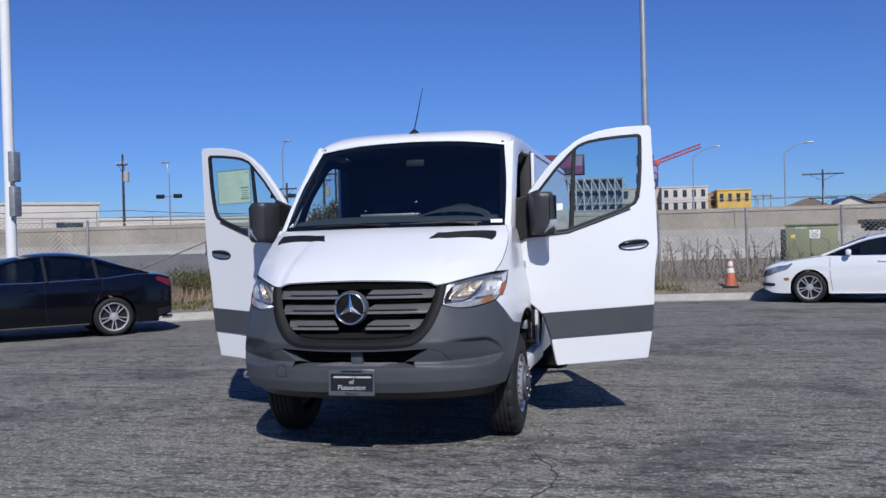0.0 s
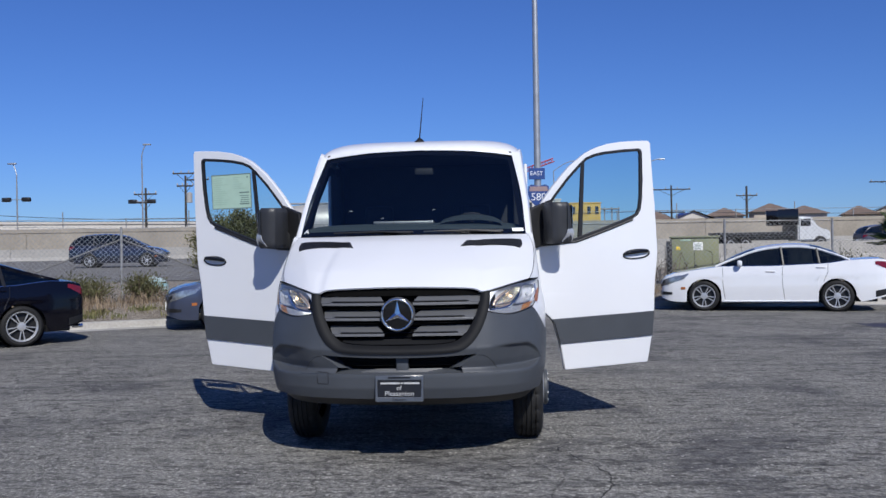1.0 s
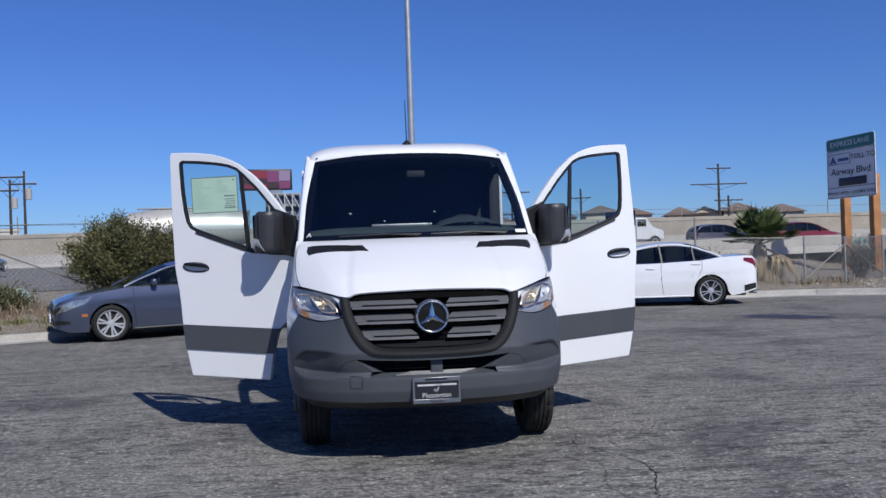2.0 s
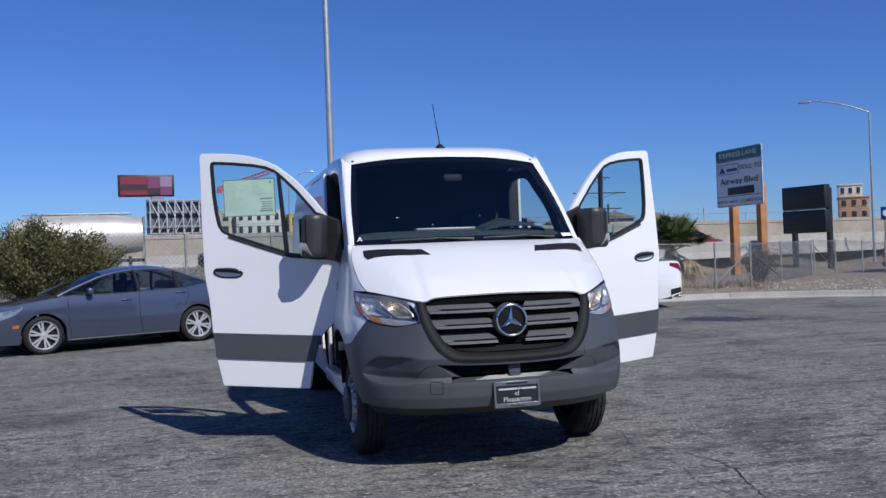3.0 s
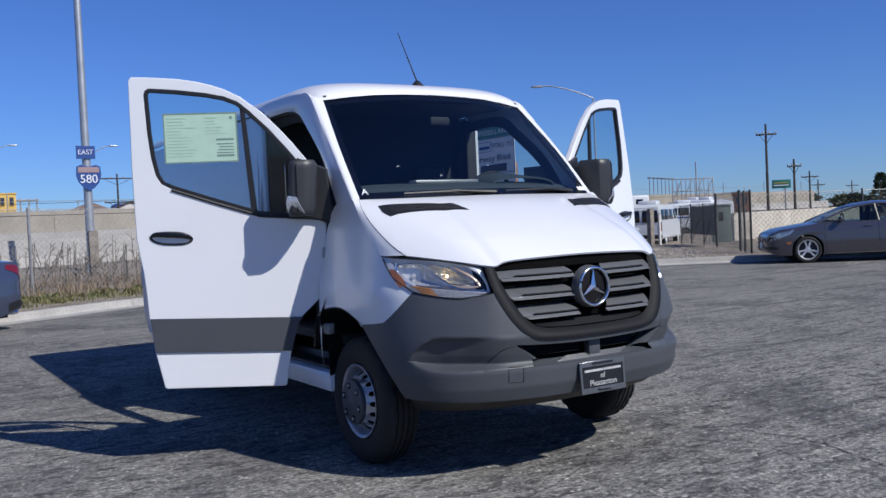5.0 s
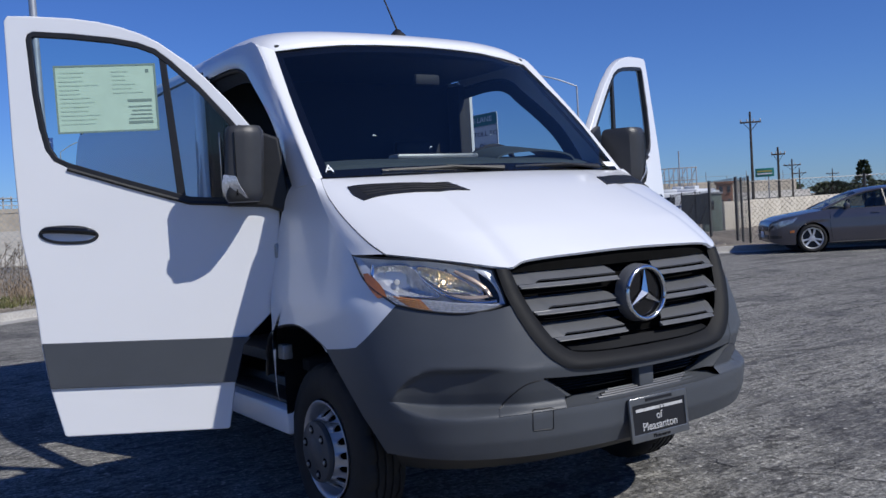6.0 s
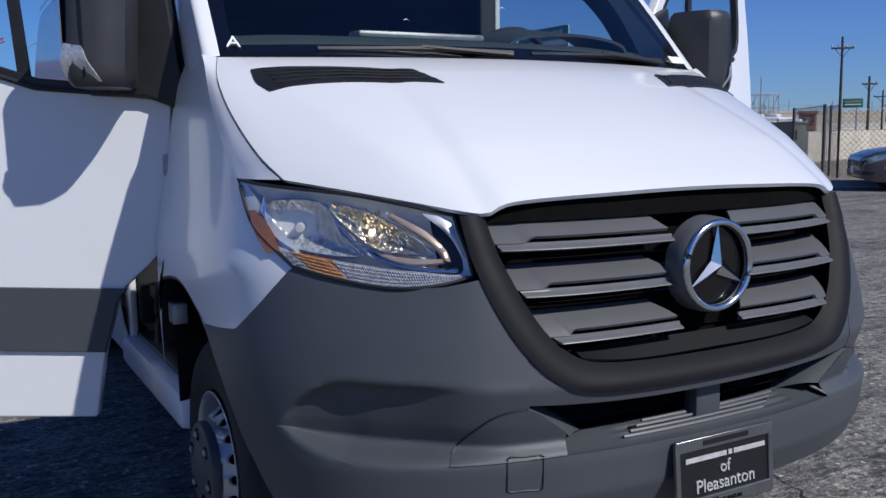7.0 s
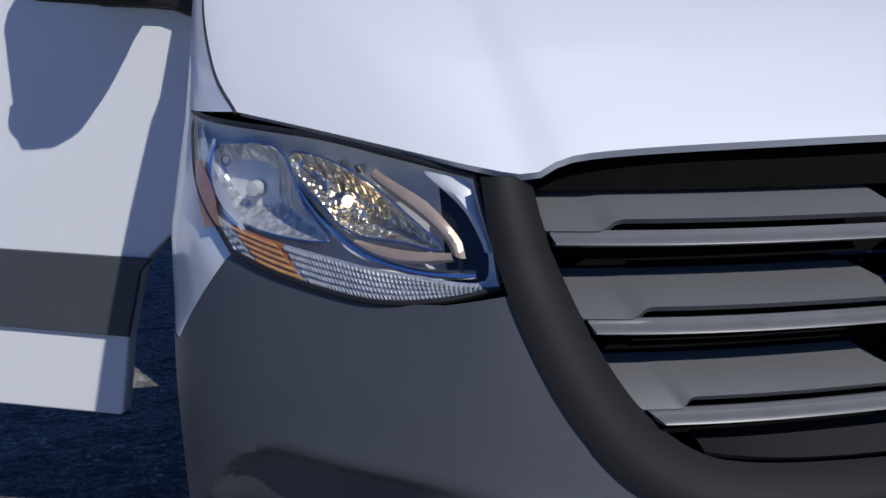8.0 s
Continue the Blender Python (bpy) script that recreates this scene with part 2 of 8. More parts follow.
# ---- ground: asphalt lot, kerb, rising verge, freeway ----
def rough_ground(name, c1, c2, c3, scale, speck, bump, bscale, stretch=(1, 1, 1), dark=None):
    """Weathered ground: broad stains, streaks and a scatter of light and dark grains."""
    m = bpy.data.materials.new(name)
    m.use_nodes = True
    nt = m.node_tree
    L, N = nt.links.new, nt.nodes.new
    b = nt.nodes["Principled BSDF"]
    b.inputs["Roughness"].default_value = 0.9
    b.inputs["Specular IOR Level"].default_value = 0.12
    geo = N("ShaderNodeTexCoord").outputs["Object"]
    mp = N("ShaderNodeMapping")
    mp.inputs["Scale"].default_value = stretch
    mp.inputs["Rotation"].default_value = (0, 0, 0.25)
    L(geo, mp.inputs[0])

    def noise_of(sc, vec, det=5, rough=0.6):
        n = N("ShaderNodeTexNoise")
        n.inputs["Scale"].default_value, n.inputs["Detail"].default_value, n.inputs["Roughness"].default_value = sc, det, rough
        L(vec, n.inputs["Vector"])
        return n.outputs["Fac"]

    def ramp(v, a, b_, lo=0.0, hi=1.0):
        r = N("ShaderNodeMapRange")
        for k, q in zip(("From Min", "From Max", "To Min", "To Max"), (a, b_, lo, hi)):
            r.inputs[k].default_value = q
        L(v, r.inputs["Value"])
        return r.outputs[0]

    def mix(f, a, b_, mode="MIX"):
        n = N("ShaderNodeMix")
        n.data_type, n.blend_type = "RGBA", mode
        for s, v in ((0, f), (6, a), (7, b_)):
            if isinstance(v, (int, float)):
                n.inputs[s].default_value = v
            elif isinstance(v, tuple):
                n.inputs[s].default_value = (*v, 1)
            else:
                L(v, n.inputs[s])
        return n.outputs[2]
    big = ramp(noise_of(0.16 * scale, geo, 4), 0.35, 0.65)
    streak = ramp(noise_of(0.9 * scale, mp.outputs[0], 6, 0.7), 0.35, 0.68)
    col = mix(big, c1, c2)
    col = mix(ramp(streak, 0, 1, 0, 0.75), col, c3)
    grain = noise_of(speck, geo, 4, 0.85)
    col = mix(ramp(grain, 0.53, 0.60, 0, 0.75), col, tuple(min(1, v * 1.9) for v in c2))
    col = mix(ramp(grain, 0.47, 0.40, 0, 0.80), col, tuple(v * 0.30 for v in c1))
    if dark:
        # worn tracks, soft dark patches, scuffs and pale grit
        lane = N("ShaderNodeMapping")
        lane.inputs["Scale"].default_value, lane.inputs["Rotation"].default_value = (0.22, 2.2, 1), (0, 0, -0.12)
        L(geo, lane.inputs[0])
        col = mix(ramp(noise_of(0.62, geo, 6, 0.62), 0.50, 0.64, 0, 0.62), col, (0.062, 0.061, 0.070))
        col = mix(ramp(noise_of(1.1, lane.outputs[0], 7, 0.72), 0.52, 0.63, 0, 0.55), col, (0.060, 0.060, 0.064))
        col = mix(ramp(noise_of(1.7, lane.outputs[0], 6, 0.7), 0.44, 0.30, 0, 0.5), col, (0.23, 0.225, 0.21))
        pit = N("ShaderNodeMapping")
        pit.inputs["Scale"].default_value, pit.inputs["Rotation"].default_value = (0.45, 1.7, 1), (0, 0, -0.1)
        L(geo, pit.inputs[0])
        col = mix(ramp(noise_of(7.5, pit.outputs[0], 5, 0.75), 0.55, 0.62, 0, 0.72), col, (0.044, 0.043, 0.045))
        # ravelled surface: worn-out pits, bared pale stone and a scatter of white chips
        wear = ramp(noise_of(0.45, geo, 4, 0.6), 0.36, 0.60, 0.35, 1.0)
        rav = N("ShaderNodeMapping")
        rav.inputs["Scale"].default_value, rav.inputs["Rotation"].default_value = (0.80, 1.20, 1), (0, 0, -0.08)
        L(geo, rav.inputs[0])

        def times(a, b_):
            n = N("ShaderNodeMath")
            n.operation = "MULTIPLY"
            L(a, n.inputs[0])
            L(b_, n.inputs[1])
            return n.outputs[0]
        col = mix(times(ramp(noise_of(7, rav.outputs[0], 8, 0.74), 0.52, 0.57, 0, 0.68), wear), col, (0.034, 0.033, 0.034))
        col = mix(times(ramp(noise_of(10, rav.outputs[0], 7, 0.76), 0.55, 0.61, 0, 0.60), wear), col, (0.34, 0.33, 0.295))
        col = mix(ramp(noise_of(40, geo, 3, 0.8), 0.56, 0.64, 0, 0.55), col, (0.035, 0.034, 0.035))
        chip = N("ShaderNodeTexVoronoi")
        chip.inputs["Scale"].default_value = 9
        L(geo, chip.inputs["Vector"])
        col = mix(ramp(chip.outputs["Distance"], 0.125, 0.085, 0, 0.85), col, (0.52, 0.50, 0.46))
    if dark:
        v = N("ShaderNodeTexVoronoi")
        v.feature = "DISTANCE_TO_EDGE"
        v.inputs["Scale"].default_value = 0.55
        wob = N("ShaderNodeMix")
        wob.data_type, wob.blend_type = "RGBA", "ADD"
        wob.inputs[0].default_value = 0.35
        n = N("ShaderNodeTexNoise")
        n.inputs["Scale"].default_value = 1.3
        n.inputs["Detail"].default_value = 5
        L(geo, n.inputs["Vector"])
        L(geo, wob.inputs[6])
        L(n.outputs["Color"], wob.inputs[7])
        L(wob.outputs[2], v.inputs["Vector"])
        crack = ramp(v.outputs["Distance"], 0.0, 0.005, 0.6, 0.0)
        keep = ramp(noise_of(0.21, geo, 2), 0.52, 0.60)
        mul = N("ShaderNodeMath")
        mul.operation = "MULTIPLY"
        L(crack, mul.inputs[0])
        L(keep, mul.inputs[1])
        col = mix(mul.outputs[0], col, dark)
    L(col, b.inputs["Base Color"])
    bp = N("ShaderNodeBump")
    bp.inputs["Strength"].default_value, bp.inputs["Distance"].default_value = bump, 0.02
    add = N("ShaderNodeMath")
    add.operation = "ADD"
    L(noise_of(bscale, geo, 3, 0.75), add.inputs[0])
    L(streak, add.inputs[1])
    L(add.outputs[0], bp.inputs["Height"])
    L(bp.outputs[0], b.inputs["Normal"])
    return m


M_ASPHALT = rough_ground("worn_asphalt", (0.222, 0.216, 0.199), (0.278, 0.270, 0.248), (0.140, 0.136, 0.128), 1.6, 30, 1.0, 24, (0.45, 2.2, 1), (0.02, 0.02, 0.02))
M_DIRT = rough_ground("dry_dirt", (0.215, 0.182, 0.145), (0.275, 0.245, 0.205), (0.14, 0.118, 0.09), 2.2, 22, 0.9, 14)
M_FREEWAY = rough_ground("freeway_asphalt", (0.15, 0.147, 0.14), (0.18, 0.176, 0.168), (0.125, 0.12, 0.117), 0.5, 18, 0.3, 16, (0.15, 2.5, 1))
M_CONCRETE = mat("pale_concrete", (0.36, 0.345, 0.32), 0.85, vary=0.14, scale=1.6, fine=0.12, bump=0.25, bscale=60)
M_WALLCON = mat("wall_concrete", (0.31, 0.275, 0.225), 0.88, vary=0.20, scale=0.35, fine=0.10, bump=0.2, bscale=12)
M_BARRIER = mat("barrier_concrete", (0.34, 0.325, 0.30), 0.85, vary=0.12, scale=0.6, fine=0.10, bump=0.2, bscale=18)

KERB = [(-60, -26), (-26, -5), (-14, 5.2), (-8, 10.1), (-4.4, 11.75), (-1.5, 13.0), (0.5, 14.15), (2.6, 14.75), (6, 15.05), (10.4, 15.05), (12.0, 14.6), (13.5, 13.75), (15, 12.65), (16.8, 11.35), (19.5, 8.8), (24, 3), (34, -12), (50, -40)]
kerb_line = smooth_line([(x, y, 0) for x, y in KERB], 260)
bm = bmesh.new()
bm.faces.new([bm.verts.new((p.x, p.y, 0)) for p in kerb_line])
tagged(part("road", bm, M_ASPHALT, smooth=False), "grey worn asphalt lot with stains and fine cracks", "road", kind="structure")


M_CRACK = mat("crack_filler", (0.018, 0.018, 0.019), 0.9, vary=0.3, scale=8)
road = bpy.data.objects["road"]


def crack(points, w, seed):
    """A thin dark crack that wanders along points."""
    random.seed(seed)
    line = smooth_line([(x, y, 0) for x, y in points], 60)
    bm = bmesh.new()
    last = None
    for k, p in enumerate(line):
        q = p + Vector((random.uniform(-0.03, 0.03), random.uniform(-0.03, 0.03), 0.004))
        d = (line[min(k + 1, 60)] - line[max(k - 1, 0)]).normalized()
        e = Vector((-d.y, d.x, 0)) * w * random.uniform(0.2, 1.0)
        now = (bm.verts.new(q + e), bm.verts.new(q - e))
        if last:
            bm.faces.new((last[0], now[0], now[1], last[1]))
        last = now
    part("crack", bm, M_CRACK, road, smooth=False)


crack([(1.05, 0.35), (1.24, -0.03), (1.13, -0.47), (1.4, -1.2), (1.2, -2.2), (1.6, -3.2)], 0.006, 1)
crack([(-4.5, -1.6), (-2.8, -2.3), (-1.2, -2.2), (0.5, -2.7), (2.5, -2.5), (4.5, -3.1)], 0.006, 2)
crack([(3.5, 2.0), (5.0, 1.2), (6.8, 1.5), (9.0, 0.6), (12, 0.9)], 0.008, 3)
crack([(-7, 1.0), (-5.2, 0.2), (-3.4, 0.6)], 0.006, 4)

# dark oil stain
random.seed(8)
bm = bmesh.new()
ring_ = []
for k in range(28):
    a = k * math.tau / 28
    r = random.uniform(0.75, 1.1)
    ring_.append(bm.verts.new((7.7 + r * (0.95 * math.cos(a) * 0.75 + 0.45 * math.sin(a) * 0.66), 9.2 + r * (-0.95 * math.cos(a) * 0.66 + 0.55 * math.sin(a) * 0.75), 0.004)))
bm.faces.new(ring_)
part("oil_stain", bm, mat("oil_stain", (0.035, 0.034, 0.055), 0.7, vary=0.35, scale=2.5, fine=0.2, bump=0.3, bscale=40), road, smooth=False)


def kerb_out(i):
    a, b = kerb_line[max(i - 1, 0)], kerb_line[min(i + 1, len(kerb_line) - 1)]
    d = (b - a).normalized()
    return Vector((-d.y, d.x, 0))


def near_edge(x):
    return 26 + 0.45 * x


def wall_line(x):
    return 66 + 0.12 * x


def ground_z(x, y, s):
    """Height of the open ground, s metres behind the kerb."""
    left = min(1, max(0, (13.5 - x) / 4))
    k = min(1, s / 3.0)
    z = 0.15 + 0.20 * left * k
    far = min(1, max(0, (s - 3.5) / 6)) * left
    z += 0.28 * far
    bump = 0.05 * noise.noise(Vector((x * 0.5, y * 0.5, 0))) + 0.03 * noise.noise(Vector((x * 1.7, y * 1.7, 3)))
    z += bump * min(1, max(0, s - 0.4)) * (0.35 + 0.9 * left) * (1 if s < 30 else 0)
    z -= 0.50 * (1 - left) * soft(10, 24, s)
    if y > near_edge(x) - 2.0:
        z = lerp(z, 0.62 - 0.02, min(1, (y - near_edge(x) + 2.0) / 2.0))
    return z


OFFS = [0.15, 0.5, 0.9, 1.4, 1.9, 2.4, 2.9, 3.4, 4.0, 4.8, 5.8, 7, 8.5, 10.5, 13, 17, 23, 32, 48, 90, 220, 700, 2400]


def verge(u, v):
    i = round(u * 260)
    s = OFFS[round(v * (len(OFFS) - 1))]
    p = kerb_line[i] + kerb_out(i) * s
    if s > 100:
        c = Vector((2, -10, 0))
        p = c + (p - c).normalized() * s
    return (p.x, p.y, ground_z(p.x, p.y, s) if s < 60 else 0.05)


tagged(part("ground", surf(verge, 260, len(OFFS) - 1), M_DIRT), "dry brown dirt and gravel ground behind the kerb", "ground", kind="structure")
bm = bmesh.new()
bm.faces.new([bm.verts.new(p) for p in ((-2400, -2400, -0.06), (2400, -2400, -0.06), (2400, 2400, -0.06), (-2400, 2400, -0.06))])
tagged(part("ground_base", bm, M_DIRT, smooth=False), "flat dry ground that runs to the horizon", "ground", kind="structure")

# freeway deck with its lane lines
def deck_z(x, y):
    return lerp(0.62, 1.15, min(1, max(0, (y - near_edge(x)) / (wall_line(x) - near_edge(x)))))


XS = list(np.linspace(-110, 130, 49))


def deck(u, v):
    x = XS[round(u * 48)]
    y = lerp(near_edge(x) if x > -40 else near_edge(-40) + 0.3 * (x + 40), wall_line(x), v)
    return (x, y, lerp(0.62, 1.15, v) + 0.01)


freeway = tagged(part("freeway", surf(deck, 48, 6), M_FREEWAY), "sunlit grey freeway lanes beyond the fence", "road", kind="structure")
M_LANE = mat("lane_paint", (0.62, 0.62, 0.60), 0.7, vary=0.15, scale=3)
bm = bmesh.new()
for f in (0.10, 0.36, 0.62, 0.90):
    for x in np.arange(-70, 60, 6.0 if 0.1 < f < 0.9 else 3.0):
        a, b = x, x + 3.0
        q = []
        for xx, dy in ((a, -0.08), (b, -0.08), (b, 0.08), (a, 0.08)):
            y = lerp(near_edge(xx), wall_line(xx), f) + dy
            q.append(bm.verts.new((xx, y, lerp(0.62, 1.15, f) + 0.02)))
        bm.faces.new(q)
part("lane_line", bm, M_LANE, freeway, smooth=False)

# ---- the cargo van: front at -y, front axle near y = 0, x to its left and right ----
def van_a(z):
    return table(z, [(0.40, 0.975), (0.50, 1.005), (0.62, 1.026), (0.80, 1.034), (1.05, 1.034), (1.25, 0.998), (1.45, 0.972), (1.62, 0.945)])


def van_b(z):
    return table(z, [(0.40, 0.885), (0.46, 0.962), (0.54, 0.998), (0.62, 1.006), (0.69, 1.003), (0.80, 0.998), (0.90, 0.985), (1.04, 0.965), (1.12, 0.95), (1.20, 0.915), (1.26, 0.865), (1.35, 0.78), (1.62, 0.55)])


def van_p(z):
    return table(z, [(0.5, 2.5), (0.72, 2.4), (0.95, 1.95), (1.1, 1.7), (1.3, 1.7)])


def van_q(z):
    return table(z, [(0.5, 3.8), (0.72, 3.8), (1.1, 3.2), (1.3, 3.2)])


def snout(x, z):
    """How far the middle of the nose stands forward of its rounded plan."""
    return table(z, [(0.66, 0), (0.80, 0.033), (0.95, 0.048), (1.10, 0.056), (1.20, 0.058), (1.30, 0.045), (1.62, 0)]) * (1 - soft(0.60, table(z, [(0.90, 0.97), (1.04, 0.84)]), abs(x))) * lerp(0.25, 1, soft(0, 0.54, abs(x)))


def van_front(p, off=0.0):
    """Place on the van's nose from (angle in degrees round the nose, height)."""
    f, z = math.radians(abs(p[0])), p[1]
    s = 1 if p[0] >= 0 else -1
    x = (van_a(z) + off) * math.sin(f) ** (2 / van_p(z))
    y = -(van_b(z) + off) * max(math.cos(f), 0) ** (2 / van_q(z))
    return (s * x, y - snout(x, z), z)


def at_x(x, z):
    return (math.degrees(math.asin(min(1, (abs(x) / van_a(z)) ** (van_p(z) / 2)))) * (1 if x >= 0 else -1), z)


def at_y(y, z):
    return (math.degrees(math.acos(min(1, (abs(y) / van_b(z)) ** (van_q(z) / 2)))), z)


def van_side(p, off=0.0):
    """Place on the van's flank from (y, height)."""
    y, z = p[0], p[1]
    k = 1.0 if y >= 0 else max(0.0, 1 - (abs(y) / van_b(z)) ** van_q(z)) ** (1 / van_p(z))
    return (van_a(z) * k + off, y, z)


van = thing("cargo_van", "white cargo van with grey bumper and both front doors open", "van", pose(0.012, 0, 0))

ARCH = [(-0.506, 0.484), (-0.454, 0.568), (-0.383, 0.651), (-0.307, 0.73), (-0.228, 0.805), (-0.150, 0.870), (-0.086, 0.895), (0.03, 0.933), (0.15, 0.952), (0.31, 0.937), (0.41, 0.905), (0.487, 0.85), (0.546, 0.678)]
GR_OUT = [(0.626, 1.185), (0.620, 1.10), (0.594, 1.00), (0.546, 0.90), (0.476, 0.822), (0.385, 0.787), (0.2, 0.776), (0.0, 0.773)]
GR_IN = [(0.562, 1.185), (0.548, 1.10), (0.512, 1.00), (0.462, 0.915), (0.40, 0.862), (0.33, 0.842), (0.18, 0.833), (0.0, 0.83)]


def ledge_z(f):
    return table(abs(van_front((f, 0.68))[0]), [(0.0, 0.640), (0.45, 0.642), (0.66, 0.638), (0.80, 0.636), (0.88, 0.638), (1.0, 0.64)])


TIP = at_y(-0.585, 0.67)[0]


def scoop(f):
    """Lower and upper line of the scoop over the ledge, and its depth, by the angle round the nose."""
    f = abs(f)
    d = 13.0
    h = max(0, 1 - (max(0, f - (TIP - d)) / d) ** 1.5) ** 0.7
    g = max(h, 0.12)
    lo, mid = ledge_z(f), 0.70
    return lerp(mid, lo, g), lerp(mid, 0.824, g), 0.066 * h * lerp(0.36, 1.0, soft(0.56, 0.82, abs(van_front((f, 0.72))[0])))


def bumper_at(p, off=0.0):
    """Place on the bumper from (angle, height): the nose with its scoop pressed in."""
    f, z = p[0], p[1]
    lo, up, deep = scoop(f)
    k = (z - lo) / (up - lo)
    if 0 < k < 1:
        step = 0.45 * soft(0.60, 0.80, abs(van_front((f, 0.75))[0]))
        fall = lerp(1, step, (k - 0.20) / 0.68) if k > 0.20 else 1
        off -= deep * soft(0, 0.20, k) * (fall if k < 0.88 else fall * (1 - soft(0.88, 1, k)))
    return van_front((f, z), off)


def ring_z(v, f, top):
    """Height by v, with rows laid along the scoop's two lines."""
    lo, up, deep = scoop(f)
    base = 0.468 + 0.012 * (f / 70) ** 2
    if v <= 0.3:
        return lerp(base, lo, v / 0.3)
    if v <= 0.7:
        return lerp(lo, up, (v - 0.3) / 0.4)
    return lerp(up, top, (v - 0.7) / 0.3)


def phi_in(z):
    return at_x(table(z, [(0.40, 0.53), (0.80, 0.53), (0.885, 0.531), (0.90, 0.538), (0.95, 0.564), (1.0, 0.588), (1.05, 0.605)]), z)[0]


def phi_out(z):
    return at_y(table(z, [(0.46, -0.515)] + [(q, y) for y, q in ARCH[:6]]), z)[0]


top_line = [at_x(0.605, 1.048), at_x(0.675, 1.031), at_x(0.76, 1.024), at_x(0.845, 1.038), at_x(0.922, 1.064), at_y(-0.388, 0.896), at_y(-0.155, 0.870)]
top_u = sorted(((f - phi_in(z)) / (phi_out(z) - phi_in(z)), z) for f, z in top_line)
top_u[0], top_u[-1] = (0.0, top_u[0][1]), (1.0, top_u[-1][1])
COL = sorted({round(k / 44, 4) for k in range(45)} | {round(u, 4) for u, z in top_u})
for s in (-1, 1):
    # bumper corner, from the grille surround to the wheel arch, in one piece with its half of the bar
    bm = bmesh.new()
    lines = []
    for u in COL:
        line = []
        for j in range(61):
            f = lerp(phi_in(0.7), phi_out(0.7), u)
            z = ring_z(j / 60, f, table(u, top_u))
            f = lerp(phi_in(z), phi_out(z), u)
            line.append(bm.verts.new(bumper_at((f, z))))
        lines.append(line)
    for k in range(22):
        line = []
        for j in range(19):
            f = lerp(0, phi_in(0.7), k / 22)
            z = ring_z(j / 60, f, 1)
            line.append(bm.verts.new(van_front((lerp(0, phi_in(z), k / 22), z))))
        lines.insert(k, line)
    for p, q in zip(lines, lines[1:]):
        for j in range(min(len(p), len(q)) - 1):
            bm.faces.new((p[j], q[j], q[j + 1], p[j + 1]))
    part("bumper_corner", flip(thick(bm, 0.012), s), M_CLAD, van, "dark grey moulded plastic bumper", sharp=50)
    part("bumper_chin", flip(surf(lambda u, v: van_front((lerp(0, 72, u), lerp(0.485, 0.40, v)), -0.022 - 0.05 * v), 30, 4), s), M_BLACK, van)
    # band between the grille surround and the lower intake
    part("bumper_band", flip(surf(lambda u, v: bumper_at(at_x(0.531 * u, lerp(0.748 + 0.020 * u * u, table(0.531 * u, [(0, 0.777), (0.2, 0.780), (0.37, 0.789), (0.42, 0.801), (0.455, 0.815), (0.49, 0.838), (0.531, 0.885)]), v)), -0.0012), 30, 14), s), M_CLAD, van)
    # pocket cover beside the lower intake, with a fine seam round its top
    cover = smooth_line([(0.690, 0.660, 0), (0.66, 0.700, 0), (0.605, 0.745, 0), (0.547, 0.760, 0), (0.515, 0.752, 0), (0.475, 0.722, 0), (0.435, 0.690, 0)], 24)

    def cover_fn(u, v):
        q = cover[round(u * 24)]
        low = ledge_z(at_x(q.x, 0.68)[0]) + 0.002
        return bumper_at(at_x(q.x, lerp(low, q.y, v)), 0.0028)
    part("fog_cover", flip(surf(cover_fn, 24, 30), s), M_CLAD, van)
    part("cover_seam", flip(tube([bumper_at(at_x(q.x, q.y), 0.002) for q in cover[:15]], 0.0024, 4), s), M_BLACK, van)
    part("intake_cheek", flip(surf(lambda u, v: Vector(bumper_at(at_x(lerp(0.425, 0.535, u), lerp(0.680, 0.762, u)), 0.0028)) + Vector((-0.11 * v, 0.09 * v, -0.035 * v * v)), 10, 6), s), M_CLAD, van)
    # fender
    fen_bottom = [(-0.150, 0.858)] + ARCH[6:11] + [(0.425, 0.80), (0.43, 0.66), (0.43, 0.50)]
    fen_top = [(-0.345, 1.262), (-0.20, 1.36), (-0.08, 1.47), (0.02, 1.57), (0.06, 1.60)]
    fen_left = [(-0.150, 0.858), (-0.27, 0.866), (-0.40, 0.878), (-0.50, 0.970), (-0.595, 1.062), (-0.46, 1.18), (-0.345, 1.262)]
    part("fender", flip(coons(fen_bottom, fen_top, fen_left, [(0.43, 0.50), (0.42, 0.9), (0.40, 1.3), (0.30, 1.56), (0.06, 1.60)], 34, 42, lambda p: van_side(p, -0.0025)), s), M_WHITE, van)
    # black liner and rim of the wheel arch
    rim = smooth_line([(y, z, 0) for y, z in ARCH], 36)
    part("arch_liner", flip(surf(lambda u, v: Vector((lerp(van_side((rim[round(u * 36)].x, rim[round(u * 36)].y))[0] - 0.006, 0.50, v), rim[round(u * 36)].x, rim[round(u * 36)].y + 0.03 * v)), 36, 4), s), M_BLACK, van)
    part("arch_lip", flip(tube([van_side((q.x, q.y), -0.010) for q in rim], 0.009, 6), s), M_BLACK, van)

